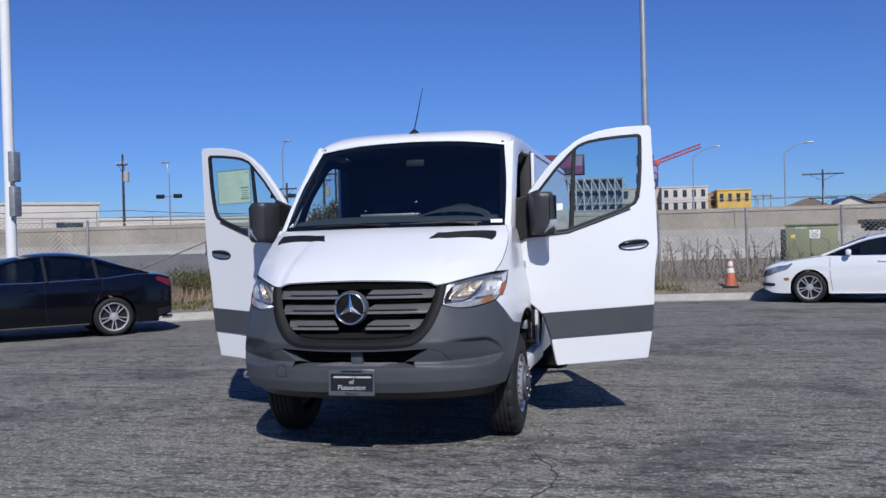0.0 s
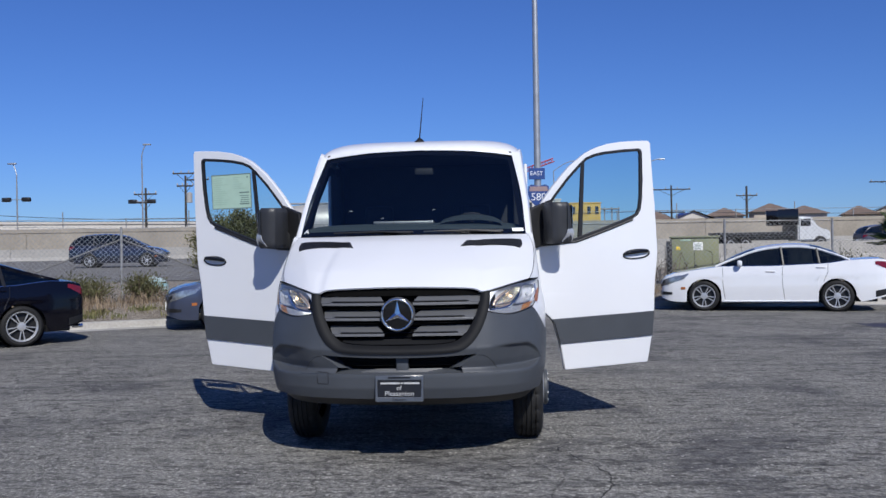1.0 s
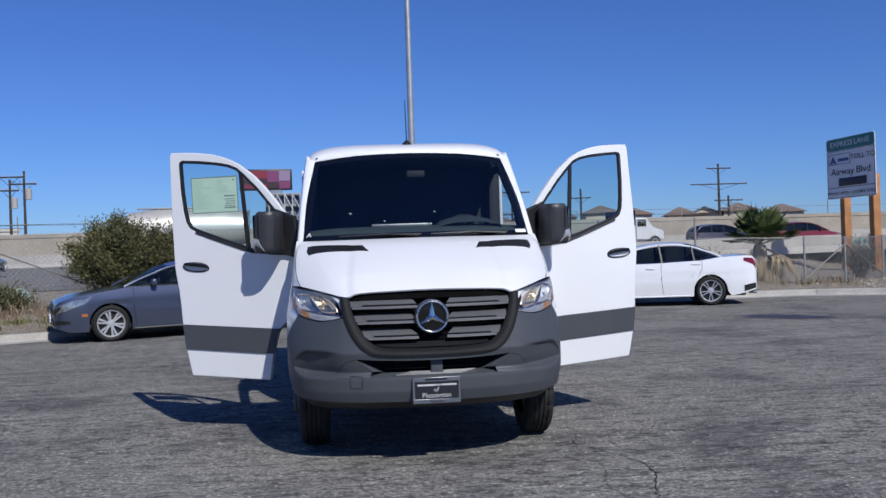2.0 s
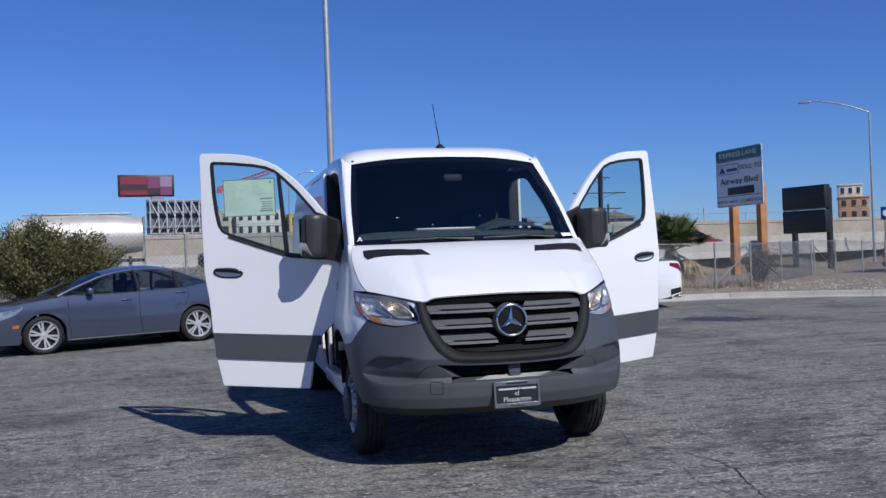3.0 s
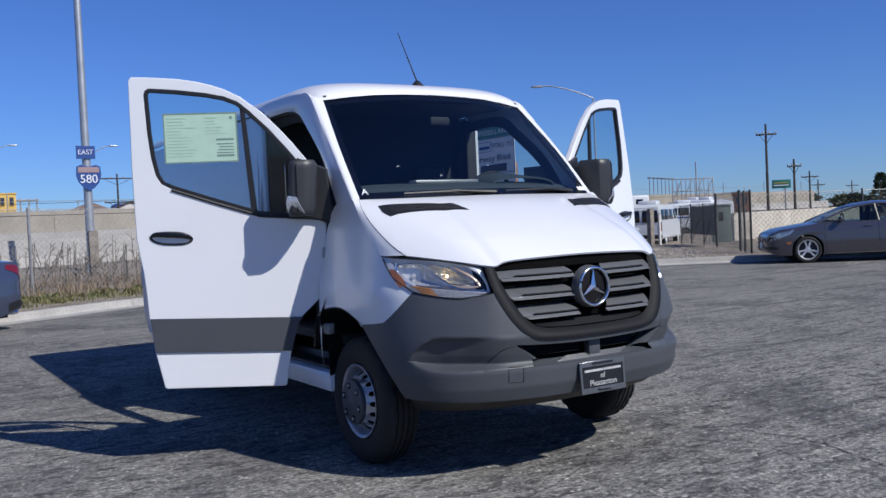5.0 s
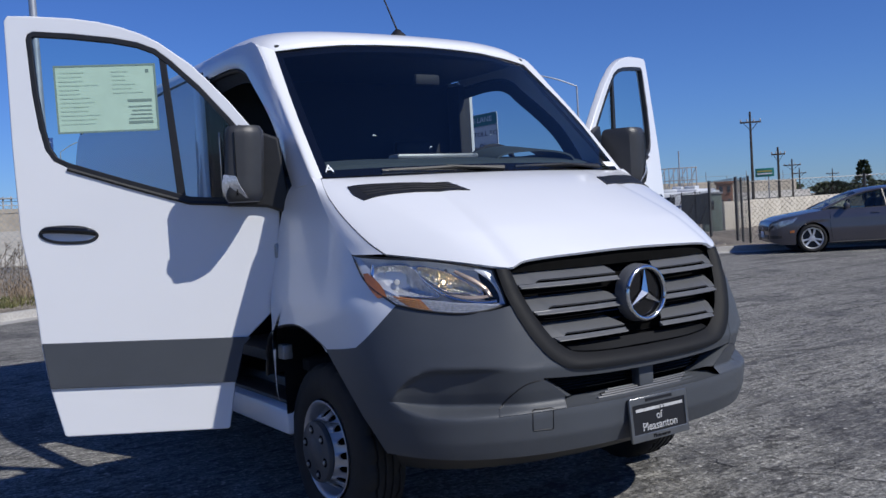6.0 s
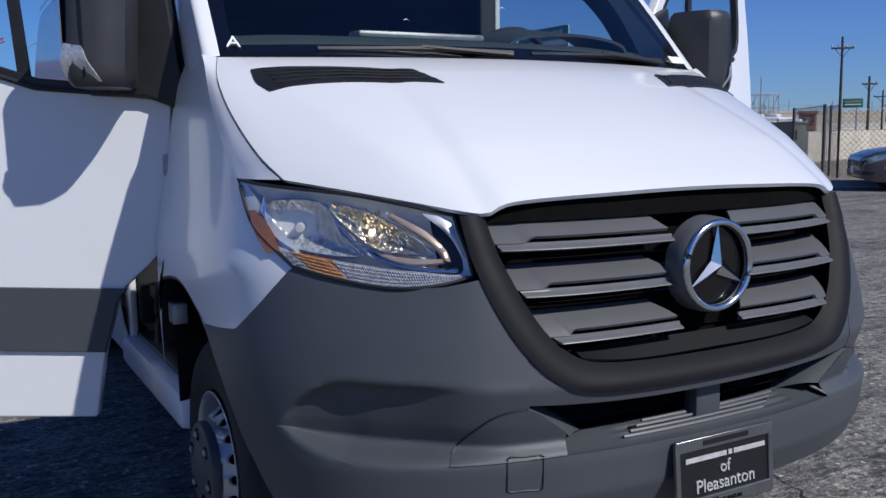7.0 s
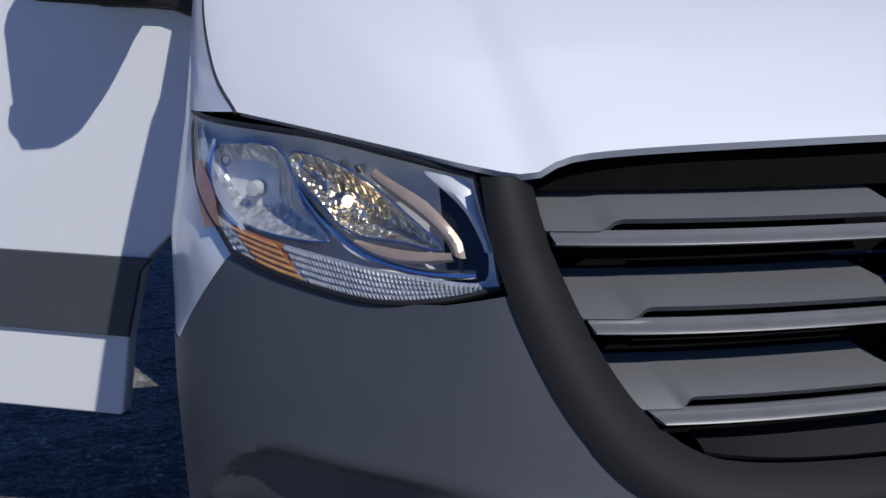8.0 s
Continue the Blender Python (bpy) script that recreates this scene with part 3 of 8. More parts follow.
# grille surround
for s in (-1, 1):
    r_out, r_in = smooth_line([(x, z, 0) for x, z in GR_OUT], 48), smooth_line([(x, z, 0) for x, z in GR_IN], 48)

    def ring(u, v, s=s):
        k = round(u * 48)
        q = r_out[k].lerp(r_in[k], v)
        p = Vector(van_front(at_x(q.x, q.y)))
        p.y += -0.005 + 0.034 * v * v - 0.004 * math.sin(math.pi * v)
        p.x *= s
        return p
    part("grille_surround", thick(surf(ring, 48, 10), 0.03), M_SURROUND, van)
# near-black sheets put in as the shade behind grille and hood edge
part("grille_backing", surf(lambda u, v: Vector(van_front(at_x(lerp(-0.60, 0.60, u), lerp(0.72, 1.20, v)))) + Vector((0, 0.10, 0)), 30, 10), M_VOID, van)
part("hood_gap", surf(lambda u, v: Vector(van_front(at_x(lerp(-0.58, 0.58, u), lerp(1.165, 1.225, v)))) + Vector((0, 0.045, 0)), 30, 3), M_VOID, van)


def inner_x(z):
    return table(z, [(0.83, 0.20), (0.842, 0.33), (0.862, 0.40), (0.915, 0.462), (1.00, 0.512), (1.10, 0.548), (1.185, 0.562)])


# three louvres: a sloping blade, a slot under it that closes towards the surround, and a thin bright lip
for top_z, low_z in ((1.182, 1.119), (1.066, 1.017), (0.962, 0.911)):
    for s in (-1, 1):
        def blade(u, v, s=s):
            low = low_z + 0.014 * (1 - soft(0.80, 0.87, u))
            z = lerp(top_z, low, v)
            x = lerp(lerp(0.150, 0.105, v), inner_x(z) + 0.001, u)
            p = Vector(van_front(at_x(x, z)))
            return Vector((s * x, p.y + 0.088 - 0.060 * v - 0.006 * math.sin(math.pi * v), z))
        part("grille_blade", thick(surf(blade, 44, 6), 0.008), M_GRILLE, van)

        def lip(u, v, s=s):
            z = low_z + 0.001 - 0.021 * v
            x = lerp(0.098, inner_x(z) - 0.004, u)
            p = Vector(van_front(at_x(x, z)))
            return Vector((s * x, p.y + 0.030 - 0.014 * soft(0.25, 0.7, v) + 0.02 * soft(0.8, 1.0, v), z))
        part("grille_lip", thick(surf(lip, 22, 8), 0.006), M_LIP, van, "thin satin-grey grille lip")
# cooler matrix seen between the louvres
for k in range(9):
    z = 0.88 + 0.032 * k
    part("cooler_fin", tube([Vector(van_front(at_x(x, z))) + Vector((0, 0.092, 0)) for x in np.linspace(-0.44, 0.44, 13)], 0.003, 4), M_GLOSSBLK, van)
part("grille_lower_strip", thick(surf(lambda u, v: Vector(van_front(at_x(lerp(-0.385, 0.385, u), lerp(0.838 + 0.02 * abs(2 * u - 1) ** 4, 0.872, v)))) + Vector((0, 0.030 + 0.035 * v, 0)), 24, 3), 0.006), M_SURROUND, van)

# badge: ring and three-pointed shape on a black disc
bc = Vector((-0.004, -0.986, 1.042))
tilt = Matrix.Translation(bc) @ pose(0, 0, 0, 0, 0, 0)
badge = part("badge", lathe([(0.05, 0.118), (0.02, 0.117), (0.004, 0.115), (-0.005, 0.111), (-0.008, 0.104), (0.0, 0.096)], 48, "y", at=bc), M_GRILLE, van)
part("badge_ring", tube([bc + Vector((0.104 * math.cos(a), -0.008, 0.104 * math.sin(a))) for a in [k * math.tau / 56 for k in range(56)]], 0.0085, 10, closed=True), M_CHROME, badge, "chrome ring")
part("badge_disc", lathe([(0.008, 0.10), (0.006, 0.05), (0.005, 0.0)], 40, "y", at=bc), M_GLOSSBLK, badge)
bm = bmesh.new()
for k in range(3):
    a = math.pi / 2 + k * math.tau / 3
    tip = bm.verts.new(bc + Vector((0.100 * math.cos(a), -0.004, 0.100 * math.sin(a))))
    mid = bm.verts.new(bc + Vector((0, -0.018, 0)))
    for d in (-1, 1):
        side = bm.verts.new(bc + Vector((0.022 * math.cos(a + d * math.pi / 3), -0.002, 0.022 * math.sin(a + d * math.pi / 3))))
        bm.faces.new((tip, mid, side))
part("badge_star", bm, M_CHROME, badge, "chrome three-pointed shape", smooth=False)

# lower intake: near-black sheet painted as its shaded hollow, with fine bars and a centre post, over a sloping step
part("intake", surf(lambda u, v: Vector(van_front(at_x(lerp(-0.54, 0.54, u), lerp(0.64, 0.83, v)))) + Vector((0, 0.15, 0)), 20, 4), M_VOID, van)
for k in range(7):
    z = 0.690 + 0.012 * k
    part("intake_bar", tube([Vector(van_front(at_x(x, z))) + Vector((0, 0.098, 0)) for x in np.linspace(-0.50, 0.50, 13)], 0.0032, 4), M_GLOSSBLK, van)
part("intake_post", box(0.085, 0.05, 0.13, 0.01, (0.02, -0.925, 0.70)), M_CLAD, van)


def step_at(x, v):
    p = Vector(van_front(at_x(x, 0.640)))
    k = soft(0, 1, v)
    return Vector((p.x, p.y + 0.004 + 0.105 * v, 0.639 + 0.024 * (0.45 * v + 0.55 * k)))


part("step_pad", thick(surf(lambda u, v: step_at(lerp(-0.45, 0.45, u), v) + Vector((0, 0, 0.003 * math.sin(v * 26) if 0.2 < u < 0.85 and 0.25 < v < 0.95 else 0)), 40, 26), 0.006), M_CLAD, van)
for x in (-0.21, 0.25):
    part("bolt_hole", lathe([(0.0036, 0.0), (0.0036, 0.011), (0.002, 0.012)], 12, "z", at=step_at(x, 0.62)), M_BLACK, van)
for k in range(4):
    part("step_rib", tube([step_at(x, 0.34 + 0.15 * k) + Vector((0, 0, 0.004)) for x in np.linspace(-0.26 + 0.03 * k, 0.20 + 0.03 * k, 12)], 0.0045, 6), M_LIP, van)
tow = [at_x(x, z) for x, z in ((-0.572, 0.574), (-0.492, 0.572), (-0.492, 0.648), (-0.572, 0.650))]
part("tow_cover", tube([Vector(van_front(p)) + Vector((0, -0.0005, 0)) for p in smooth_line([(*p, 0) for p in (tow[0], ((tow[0][0] + tow[1][0]) / 2, 0.571), tow[1], (tow[1][0], 0.611), tow[2], ((tow[2][0] + tow[3][0]) / 2, 0.651), tow[3], (tow[3][0], 0.611))], 32, True)], 0.0025, 4, closed=True), M_BLACK, van)

# hood
edge_f = [van_front(p) for p in (at_x(-0.905, 1.262), at_x(-0.80, 1.238), at_x(-0.70, 1.214), at_x(-0.62, 1.195), at_x(-0.566, 1.189), at_x(-0.50, 1.212), at_x(-0.25, 1.224), at_x(0, 1.228))]
edge_f += [(-x, y, z) for x, y, z in edge_f[-2::-1]]
edge_r = [(-0.908, 0.045, 1.592), (-0.6, -0.055, 1.592), (-0.3, -0.105, 1.594), (0, -0.12, 1.595), (0.3, -0.105, 1.594), (0.6, -0.055, 1.592), (0.908, 0.045, 1.592)]
side_l = [edge_f[0], (-0.934, -0.37, 1.325), (-0.948, -0.20, 1.432), (-0.940, -0.06, 1.528), edge_r[0]]
side_r = [(-x, y, z) for x, y, z in side_l]


def hood_swell(u, v):
    """The hood's crown, with a pressed crease from the grille corner to the air vent."""
    x, c = abs(2 * u - 1), lerp(0.60, 0.93, v ** 0.8)
    fold = soft(0, 1, x / c) if x < c else max(0.0, (1 - x) / (1 - c))
    crown = math.sin(math.pi * v) ** 0.8 * math.sin(math.pi * u) ** 0.6
    return Vector((0, -0.02, 0.036)) * crown + Vector((0, -0.006, 0.026)) * fold * min(1, 4 * v) * (1 - v) ** 0.5


hood_bm = coons(edge_f, edge_r, side_l, side_r, 96, 40, None, hood_swell)
for s in (-1, 1):
    cap_low = [van_side(p) for p in ((-0.325, 1.262), (-0.20, 1.36), (-0.08, 1.47), (0.02, 1.57), (0.06, 1.60))]
    cap_top = [(abs(x) + 0.002, y, z) for x, y, z in side_l]
    part("fender_top", flip(coons(cap_low, cap_top, [cap_low[0], van_side((-0.40, 1.262)), cap_top[0]], [cap_low[-1], cap_top[-1]], 20, 6), s), M_WHITE, van)
hood_pts = [v.co.copy() for v in hood_bm.verts]


def hood_top(p):
    """The point on the hood's skin above or below p."""
    near = sorted(hood_pts, key=lambda q: (q.x - p.x) ** 2 + (q.y - p.y) ** 2)[:9]
    w = [1 / ((q.x - p.x) ** 2 + (q.y - p.y) ** 2 + 1e-5) for q in near]
    return Vector((p.x, p.y, sum(q.z * k for q, k in zip(near, w)) / sum(w)))


part("hood", thick(hood_bm, 0.012), M_WHITE, van)
part("hood_shut_line", tube([Vector(p) + Vector((-0.001, 0, -0.003)) for p in smooth_line(side_l, 20)], 0.003, 5), M_BLACK, van)
part("hood_shut_line", tube([Vector(p) + Vector((0.001, 0, -0.003)) for p in smooth_line(side_r, 20)], 0.003, 5), M_BLACK, van)
for s in (-1, 1):
    # air vent let into the hood's rear corner, with a ribbed mesh
    a, b = Vector((0.858 * s, -0.098, 0)), Vector((0.445 * s, -0.265, 0))
    c, d = Vector((0.405 * s, -0.375, 0)), Vector((0.848 * s, -0.225, 0))
    bm = coons([d, c], [a, b], [d, d.lerp(a, 0.5) + Vector((0.012 * s, 0, 0)), a], [c, b], 16, 8)
    for v in bm.verts:
        v.co = hood_top(v.co) + Vector((0, -0.001, 0.004))
    vent = part("hood_vent", thick(bm, 0.010), M_BLACK, van, "black plastic air vent")
    for k in range(1, 5):
        rib = tube([hood_top((d.lerp(a, k / 5)).lerp(c.lerp(b, k / 5), q)) + Vector((0, 0, 0.005)) for q in (0.06, 0.25, 0.5, 0.75, 0.94)], 0.003, 5)
        part("vent_rib", rib, M_BLACK, vent)
part("scuttle", surf(lambda u, v: Vector((lerp(-0.90, 0.90, u), lerp(-0.125, 0.06, v) + 0.15 * (2 * u - 1) ** 2 * (1 - 0.6 * v), lerp(1.585, 1.60, v))), 30, 4), M_BLACK, van)

# windscreen, frame and roof
ws_b = [(-0.90, 0.062, 1.60), (-0.55, -0.03, 1.603), (0, -0.085, 1.605), (0.55, -0.03, 1.603), (0.90, 0.062, 1.60)]
ws_t = [(-0.805, 0.715, 2.282), (-0.45, 0.655, 2.322), (0, 0.635, 2.335), (0.45, 0.655, 2.322), (0.805, 0.715, 2.282)]
ws_l = [ws_b[0], (-0.872, 0.36, 1.93), ws_t[0]]
ws_r = [(-x, y, z) for x, y, z in ws_l]
ws = part("windscreen", coons(ws_b, ws_t, ws_l, ws_r, 30, 16), M_WS, van, "curved clear windscreen")
ws.visible_shadow = False


def band(i0, i1, k=0.006):
    """A black printed band just inside the windscreen."""
    u0, u1, v0, v1 = i0[0], i0[1], i1[0], i1[1]
    b, t = smooth_line(ws_b, 40), smooth_line(ws_t, 40)

    def fn(u, v):
        uu, vv = lerp(u0, u1, u), lerp(v0, v1, v)
        f = uu * 40
        i = min(int(f), 39)
        p = b[i].lerp(b[i + 1], f - i).lerp(t[i].lerp(t[i + 1], f - i), vv)
        return p + Vector((0, k, -k)) + Vector((0, 0.0, 0.0))
    return surf(fn, 24, 8)


for i0, i1 in (((0, 1), (0, 0.055)), ((0, 1), (0.945, 1)), ((0, 0.025), (0.05, 0.95)), ((0.975, 1), (0.05, 0.95))):
    part("windscreen_border", band(i0, i1), M_GLOSSBLK, van)
for s in (-1, 1):
    # A-pillar
    out = [Vector((0.945 * s, 0.07, 1.575)), Vector((0.918 * s, 0.39, 1.93)), Vector((0.876 * s, 0.745, 2.305))]
    inn = [Vector((0.898 * s, 0.055, 1.597)), Vector((0.870 * s, 0.352, 1.93)), Vector((0.803 * s, 0.705, 2.284))]
    o, i = smooth_line(out, 16), smooth_line(inn, 16)
    ou2 = smooth_line(out + [Vector((0.884 * s, 0.90, 2.345)), Vector((0.888 * s, 1.15, 2.36)), Vector((0.888 * s, 1.55, 2.36))], 30)
    bc2 = smooth_line([Vector((0.945 * s, 0.27, 1.56)), Vector((0.925 * s, 0.50, 1.88)), Vector((0.898 * s, 0.80, 2.13)), Vector((0.893 * s, 0.92, 2.215)), Vector((0.896 * s, 1.10, 2.25)), Vector((0.90 * s, 1.46, 2.25))], 30)
    b = bc2

    def pil(u, v):
        k = round(u * 16)
        return o[k].lerp(i[k], v) + (o[k] - Vector((0, 0.5, 1.5))).normalized() * 0.016 * math.sin(math.pi * v)
    part("pillar", surf(pil, 16, 6), M_WHITE, van)
    part("pillar_side", thick(surf(lambda u, v: ou2[round(u * 30)].lerp(bc2[round(u * 30)], v) + Vector((0.012 * s * math.sin(math.pi * v), 0, 0)), 30, 6), 0.03), M_WHITE, van)
    part("pillar_trim", tube([b[k] - Vector((0.02 * s, -0.01, 0.006)) for k in range(31)], 0.014, 6), M_BLACK, van)
    part("door_frame_lining", surf(lambda u, v: bc2[round(u * 30)] + Vector((-0.03 * s - 0.03 * s * v, 0.05 * v * (1 - u), -0.012 - 0.075 * v * (0.35 + 0.65 * u))), 30, 3), M_DARKCAB, van)



def roof_fn(u, v):
    """The roof: its front edge runs along the windscreen's head, then swells to the full section."""
    s = 2 * v - 1
    x0 = 0.868 * math.copysign(math.sin(abs(s) * math.pi / 2) ** 0.75, s)
    xa = abs(x0)
    y0 = table(xa, [(0, 0.624), (0.25, 0.630), (0.45, 0.644), (0.65, 0.674), (0.805, 0.704), (0.868, 0.730)])
    z0 = table(xa, [(0, 2.332), (0.25, 2.328), (0.45, 2.319), (0.65, 2.300), (0.805, 2.279), (0.868, 2.250)])
    y = y0 + (4.95 - y0) * (u ** 2.4)
    w = min(1, (y - y0) / 0.48)
    k = math.sqrt(1 - (1 - w) ** 2)
    x1 = x0 * 0.888 / 0.868
    drop = 1 - max(0, 1 - (xa / 0.868) ** 6.5) ** 0.5
    z1 = 2.452 + 0.010 * min(1, y / 3) - 0.148 * drop
    return (lerp(x0, x1, k), y, lerp(z0, z1, k))


part("roof", surf(roof_fn, 60, 44), M_WHITE, van)
for k in range(5):
    part("roof_rib", box(1.1, 0.10, 0.014, 0.006, (0, 1.70 + 0.68 * k, 2.437)), M_WHITE, van)


def flank_x(z):
    return table(z, [(0.40, 0.955), (0.62, 1.0), (1.05, 1.012), (1.45, 0.985), (1.9, 0.945), (2.2, 0.905), (2.30, 0.879)])


REAR_ARCH = 3.75
for s in (-1, 1):
    # load-bay side with its rear wheel arch
    def flank(u, v, s=s):
        y = lerp(1.50, 4.95, u)
        d = abs(y - REAR_ARCH)
        low = 0.42 if d > 0.5 else 0.42 + 0.48 * math.sqrt(max(0, 1 - (d / 0.5) ** 2))
        z = lerp(low, 2.30, v)
        return (s * flank_x(z), y, z)
    part("side_panel", thick(surf(flank, 90, 24), 0.02), M_WHITE, van)
    part("side_moulding", box(0.02, 1.62, 0.20, 0.006, (1.012 * s, 2.40, 0.80)), M_CLAD, van)
    part("side_recess", thick(coons([(1.5, 1.5), (3.2, 1.5)], [(1.62, 2.12), (3.2, 2.12)], [(1.5, 1.5), (1.55, 1.8), (1.62, 2.12)], [(3.2, 1.5), (3.2, 2.12)], 8, 8, lambda p: (s * (flank_x(p.y) + 0.008), p.x, p.y)), 0.01), M_WHITE, van)
    # door frame: cant rail, rear post, sill and step
    part("door_post", box(0.03, 0.12, 1.85, 0.01, (0.935 * s, 1.51, 1.35)), M_WHITE, van)
    part("post_lining", box(0.10, 0.15, 1.70, 0.02, (0.865 * s, 1.50, 1.42)), M_DARKCAB, van)
    part("sill", box(0.22, 1.10, 0.13, 0.03, (0.875 * s, 0.97, 0.455)), M_WHITE, van)
    part("step", box(0.20, 0.95, 0.02, 0.006, (0.83 * s, 0.97, 0.53)), M_BLACK, van)
    part("hinge_panel", surf(lambda u, v: Vector((lerp(0.985, 0.80, u) * s, lerp(0.415, 0.47, u), lerp(0.50, 1.55, v))), 3, 6), M_BLACK, van)
    for z in (0.80, 1.28):
        part("door_hinge", box(0.05, 0.07, 0.07, 0.008, (0.975 * s, 0.415, z)), M_STEEL, van)
    part("fuel_cable", tube([(0.965 * s, 0.43, 1.02), (0.99 * s, 0.45, 0.99), (0.97 * s, 0.47, 0.96)], 0.012, 6), M_BLACK, van)
part("rear_wall", thick(surf(lambda u, v: (lerp(-1, 1, u) * flank_x(lerp(0.45, 2.30, v)) * 0.99, 4.94, lerp(0.45, 2.32, v)), 6, 10), 0.03), M_WHITE, van)
part("underbody", box(1.55, 5.4, 0.18, 0.03, (0, 2.05, 0.50)), M_BLACK, van)
part("engine_block", box(1.05, 0.9, 0.62, 0.05, (0, -0.15, 0.80)), M_BLACK, van)
part("undertray", box(1.30, 0.5, 0.03, 0.01, (0, -0.55, 0.46)), M_BLACK, van)
part("front_axle", tube([(-0.8, 0.03, 0.37), (0.8, 0.03, 0.37)], 0.05, 8), M_BLACK, van)
part("rear_axle", tube([(-0.8, REAR_ARCH, 0.36), (0.8, REAR_ARCH, 0.36)], 0.06, 8), M_BLACK, van)

# cab inside
part("cab_floor", box(1.75, 1.20, 0.06, 0.01, (0, 0.98, 0.72)), M_DARKCAB, van)
part("bulkhead", box(1.78, 0.04, 1.75, 0.01, (0, 1.62, 1.45)), M_DARKCAB, van, "dark partition behind the seats")
part("roof_lining", box(1.60, 0.95, 0.03, 0.01, (0, 1.18, 2.30)), M_DARKCAB, van)
def dash(u, v):
    x = lerp(-0.88, 0.88, u)
    y = table(v, [(0, -0.055), (0.25, 0.07), (0.6, 0.25), (0.8, 0.34), (0.9, 0.42), (1, 0.46)]) + 0.15 * (x / 0.88) ** 2 * (1 - v)
    z = table(v, [(0, 1.590), (0.25, 1.635), (0.6, 1.688), (0.8, 1.700), (0.9, 1.675), (1, 1.50)])
    return (x, y, z + (0.008 if 0.35 < v < 0.55 else 0) - 0.035 * abs(x / 0.88) ** 6 * v)


part("dashboard", surf(dash, 30, 40), M_DASH, van)
part("dash_front", surf(lambda u, v: (lerp(-0.87, 0.87, u), 0.46 + 0.08 * math.sin(v * 2.5), lerp(1.50, 0.80, v)), 16, 8), M_DARKCAB, van)
part("instrument_hood", thick(surf(lambda u, v: Vector((0.45 + 0.27 * math.cos(math.pi * u), lerp(0.20, 0.48, v), 1.665 + lerp(0.06, 0.105, v) * math.sin(math.pi * u) ** 0.8)), 20, 5), 0.01), M_DASH, van)
part("dash_tray", box(0.50, 0.10, 0.025, 0.01, (-0.10, 0.36, 1.708)), M_STEEL, van, "pale grey tray along the dashboard")
wheel_m = pose(0.45, 0.66, 1.60, -62, 0, 0)
sw = part("steering_wheel", tube([(0.20 * math.cos(k * math.tau / 40), 0.20 * math.sin(k * math.tau / 40), 0) for k in range(40)], 0.016, 8, closed=True), M_DARKCAB, van, m=wheel_m)
part("wheel_hub", lathe([(-0.03, 0.0), (-0.03, 0.07), (0.02, 0.075), (0.03, 0.05), (0.035, 0.0)], 20, "z"), M_DARKCAB, sw)
for a in (0, math.pi, -math.pi / 2):
    part("wheel_spoke", tube([(0.06 * math.cos(a), 0.06 * math.sin(a), 0.0), (0.19 * math.cos(a), 0.19 * math.sin(a), 0)], 0.018, 6), M_DARKCAB, sw)
for x, w in ((-0.46, 0.50), (0.46, 0.50)):
    seat = part("seat", box(w, 0.50, 0.16, 0.05, (x, 1.12, 1.02), seg=3), M_DARKCAB, van, "black cloth cab seat")
    part("backrest", box(w - 0.04, 0.14, 0.62, 0.05, (x, 1.42, 1.38), turn=pose(0, 0, 0, -8), seg=3), M_DARKCAB, seat)
    part("headrest", box(0.27, 0.10, 0.20, 0.04, (x, 1.47, 1.80), seg=3), M_DARKCAB, seat)
    part("seat_base", box(w - 0.1, 0.40, 0.24, 0.02, (x, 1.12, 0.86)), M_DARKCAB, seat)
part("mirror_inside", box(0.16, 0.03, 0.06, 0.015, (0.05, 0.62, 2.15)), M_DARKCAB, van, "grey camera housing behind the windscreen")

# aerial
aer = part("aerial_base", lathe([(2.418, 0.052), (2.428, 0.046), (2.448, 0.026), (2.462, 0.012), (2.464, 0.0)], 20, "z", at=(-0.002, 0.815, 0)), M_BLACK, van)
part("aerial", tube([(-0.002, 0.815, 2.455), (0.012, 1.085, 2.86)], [0.006, 0.003], 6), M_BLACK, aer)

# wipers
for x0, x1 in ((-0.62, 0.02), (0.10, 0.72)):
    z = 1.607
    w = part("wiper", tube([(x0, -0.055 + 0.16 * x0 ** 2, z + 0.012), ((x0 + x1) / 2, -0.062 + 0.13 * ((x0 + x1) / 2) ** 2, z + 0.018), (x1, -0.07 + 0.16 * x1 ** 2, z + 0.012)], 0.010, 6), M_BLACK, van)
    part("wiper_arm", tube([((x0 + x1) / 2, -0.062 + 0.13 * ((x0 + x1) / 2) ** 2, z + 0.024), (x1 - 0.02, -0.10 + 0.16 * x1 ** 2, z + 0.004)], 0.008, 6), M_BLACK, w)

# ---- headlamps ----
def lamp_front(p, off=0.0):
    """The lamp's face: the nose, let in beside the grille surround."""
    x, y, z = van_front(p, off)
    return (x, y + 0.034 * (1 - soft(0.60, 0.76, abs(x))), z)


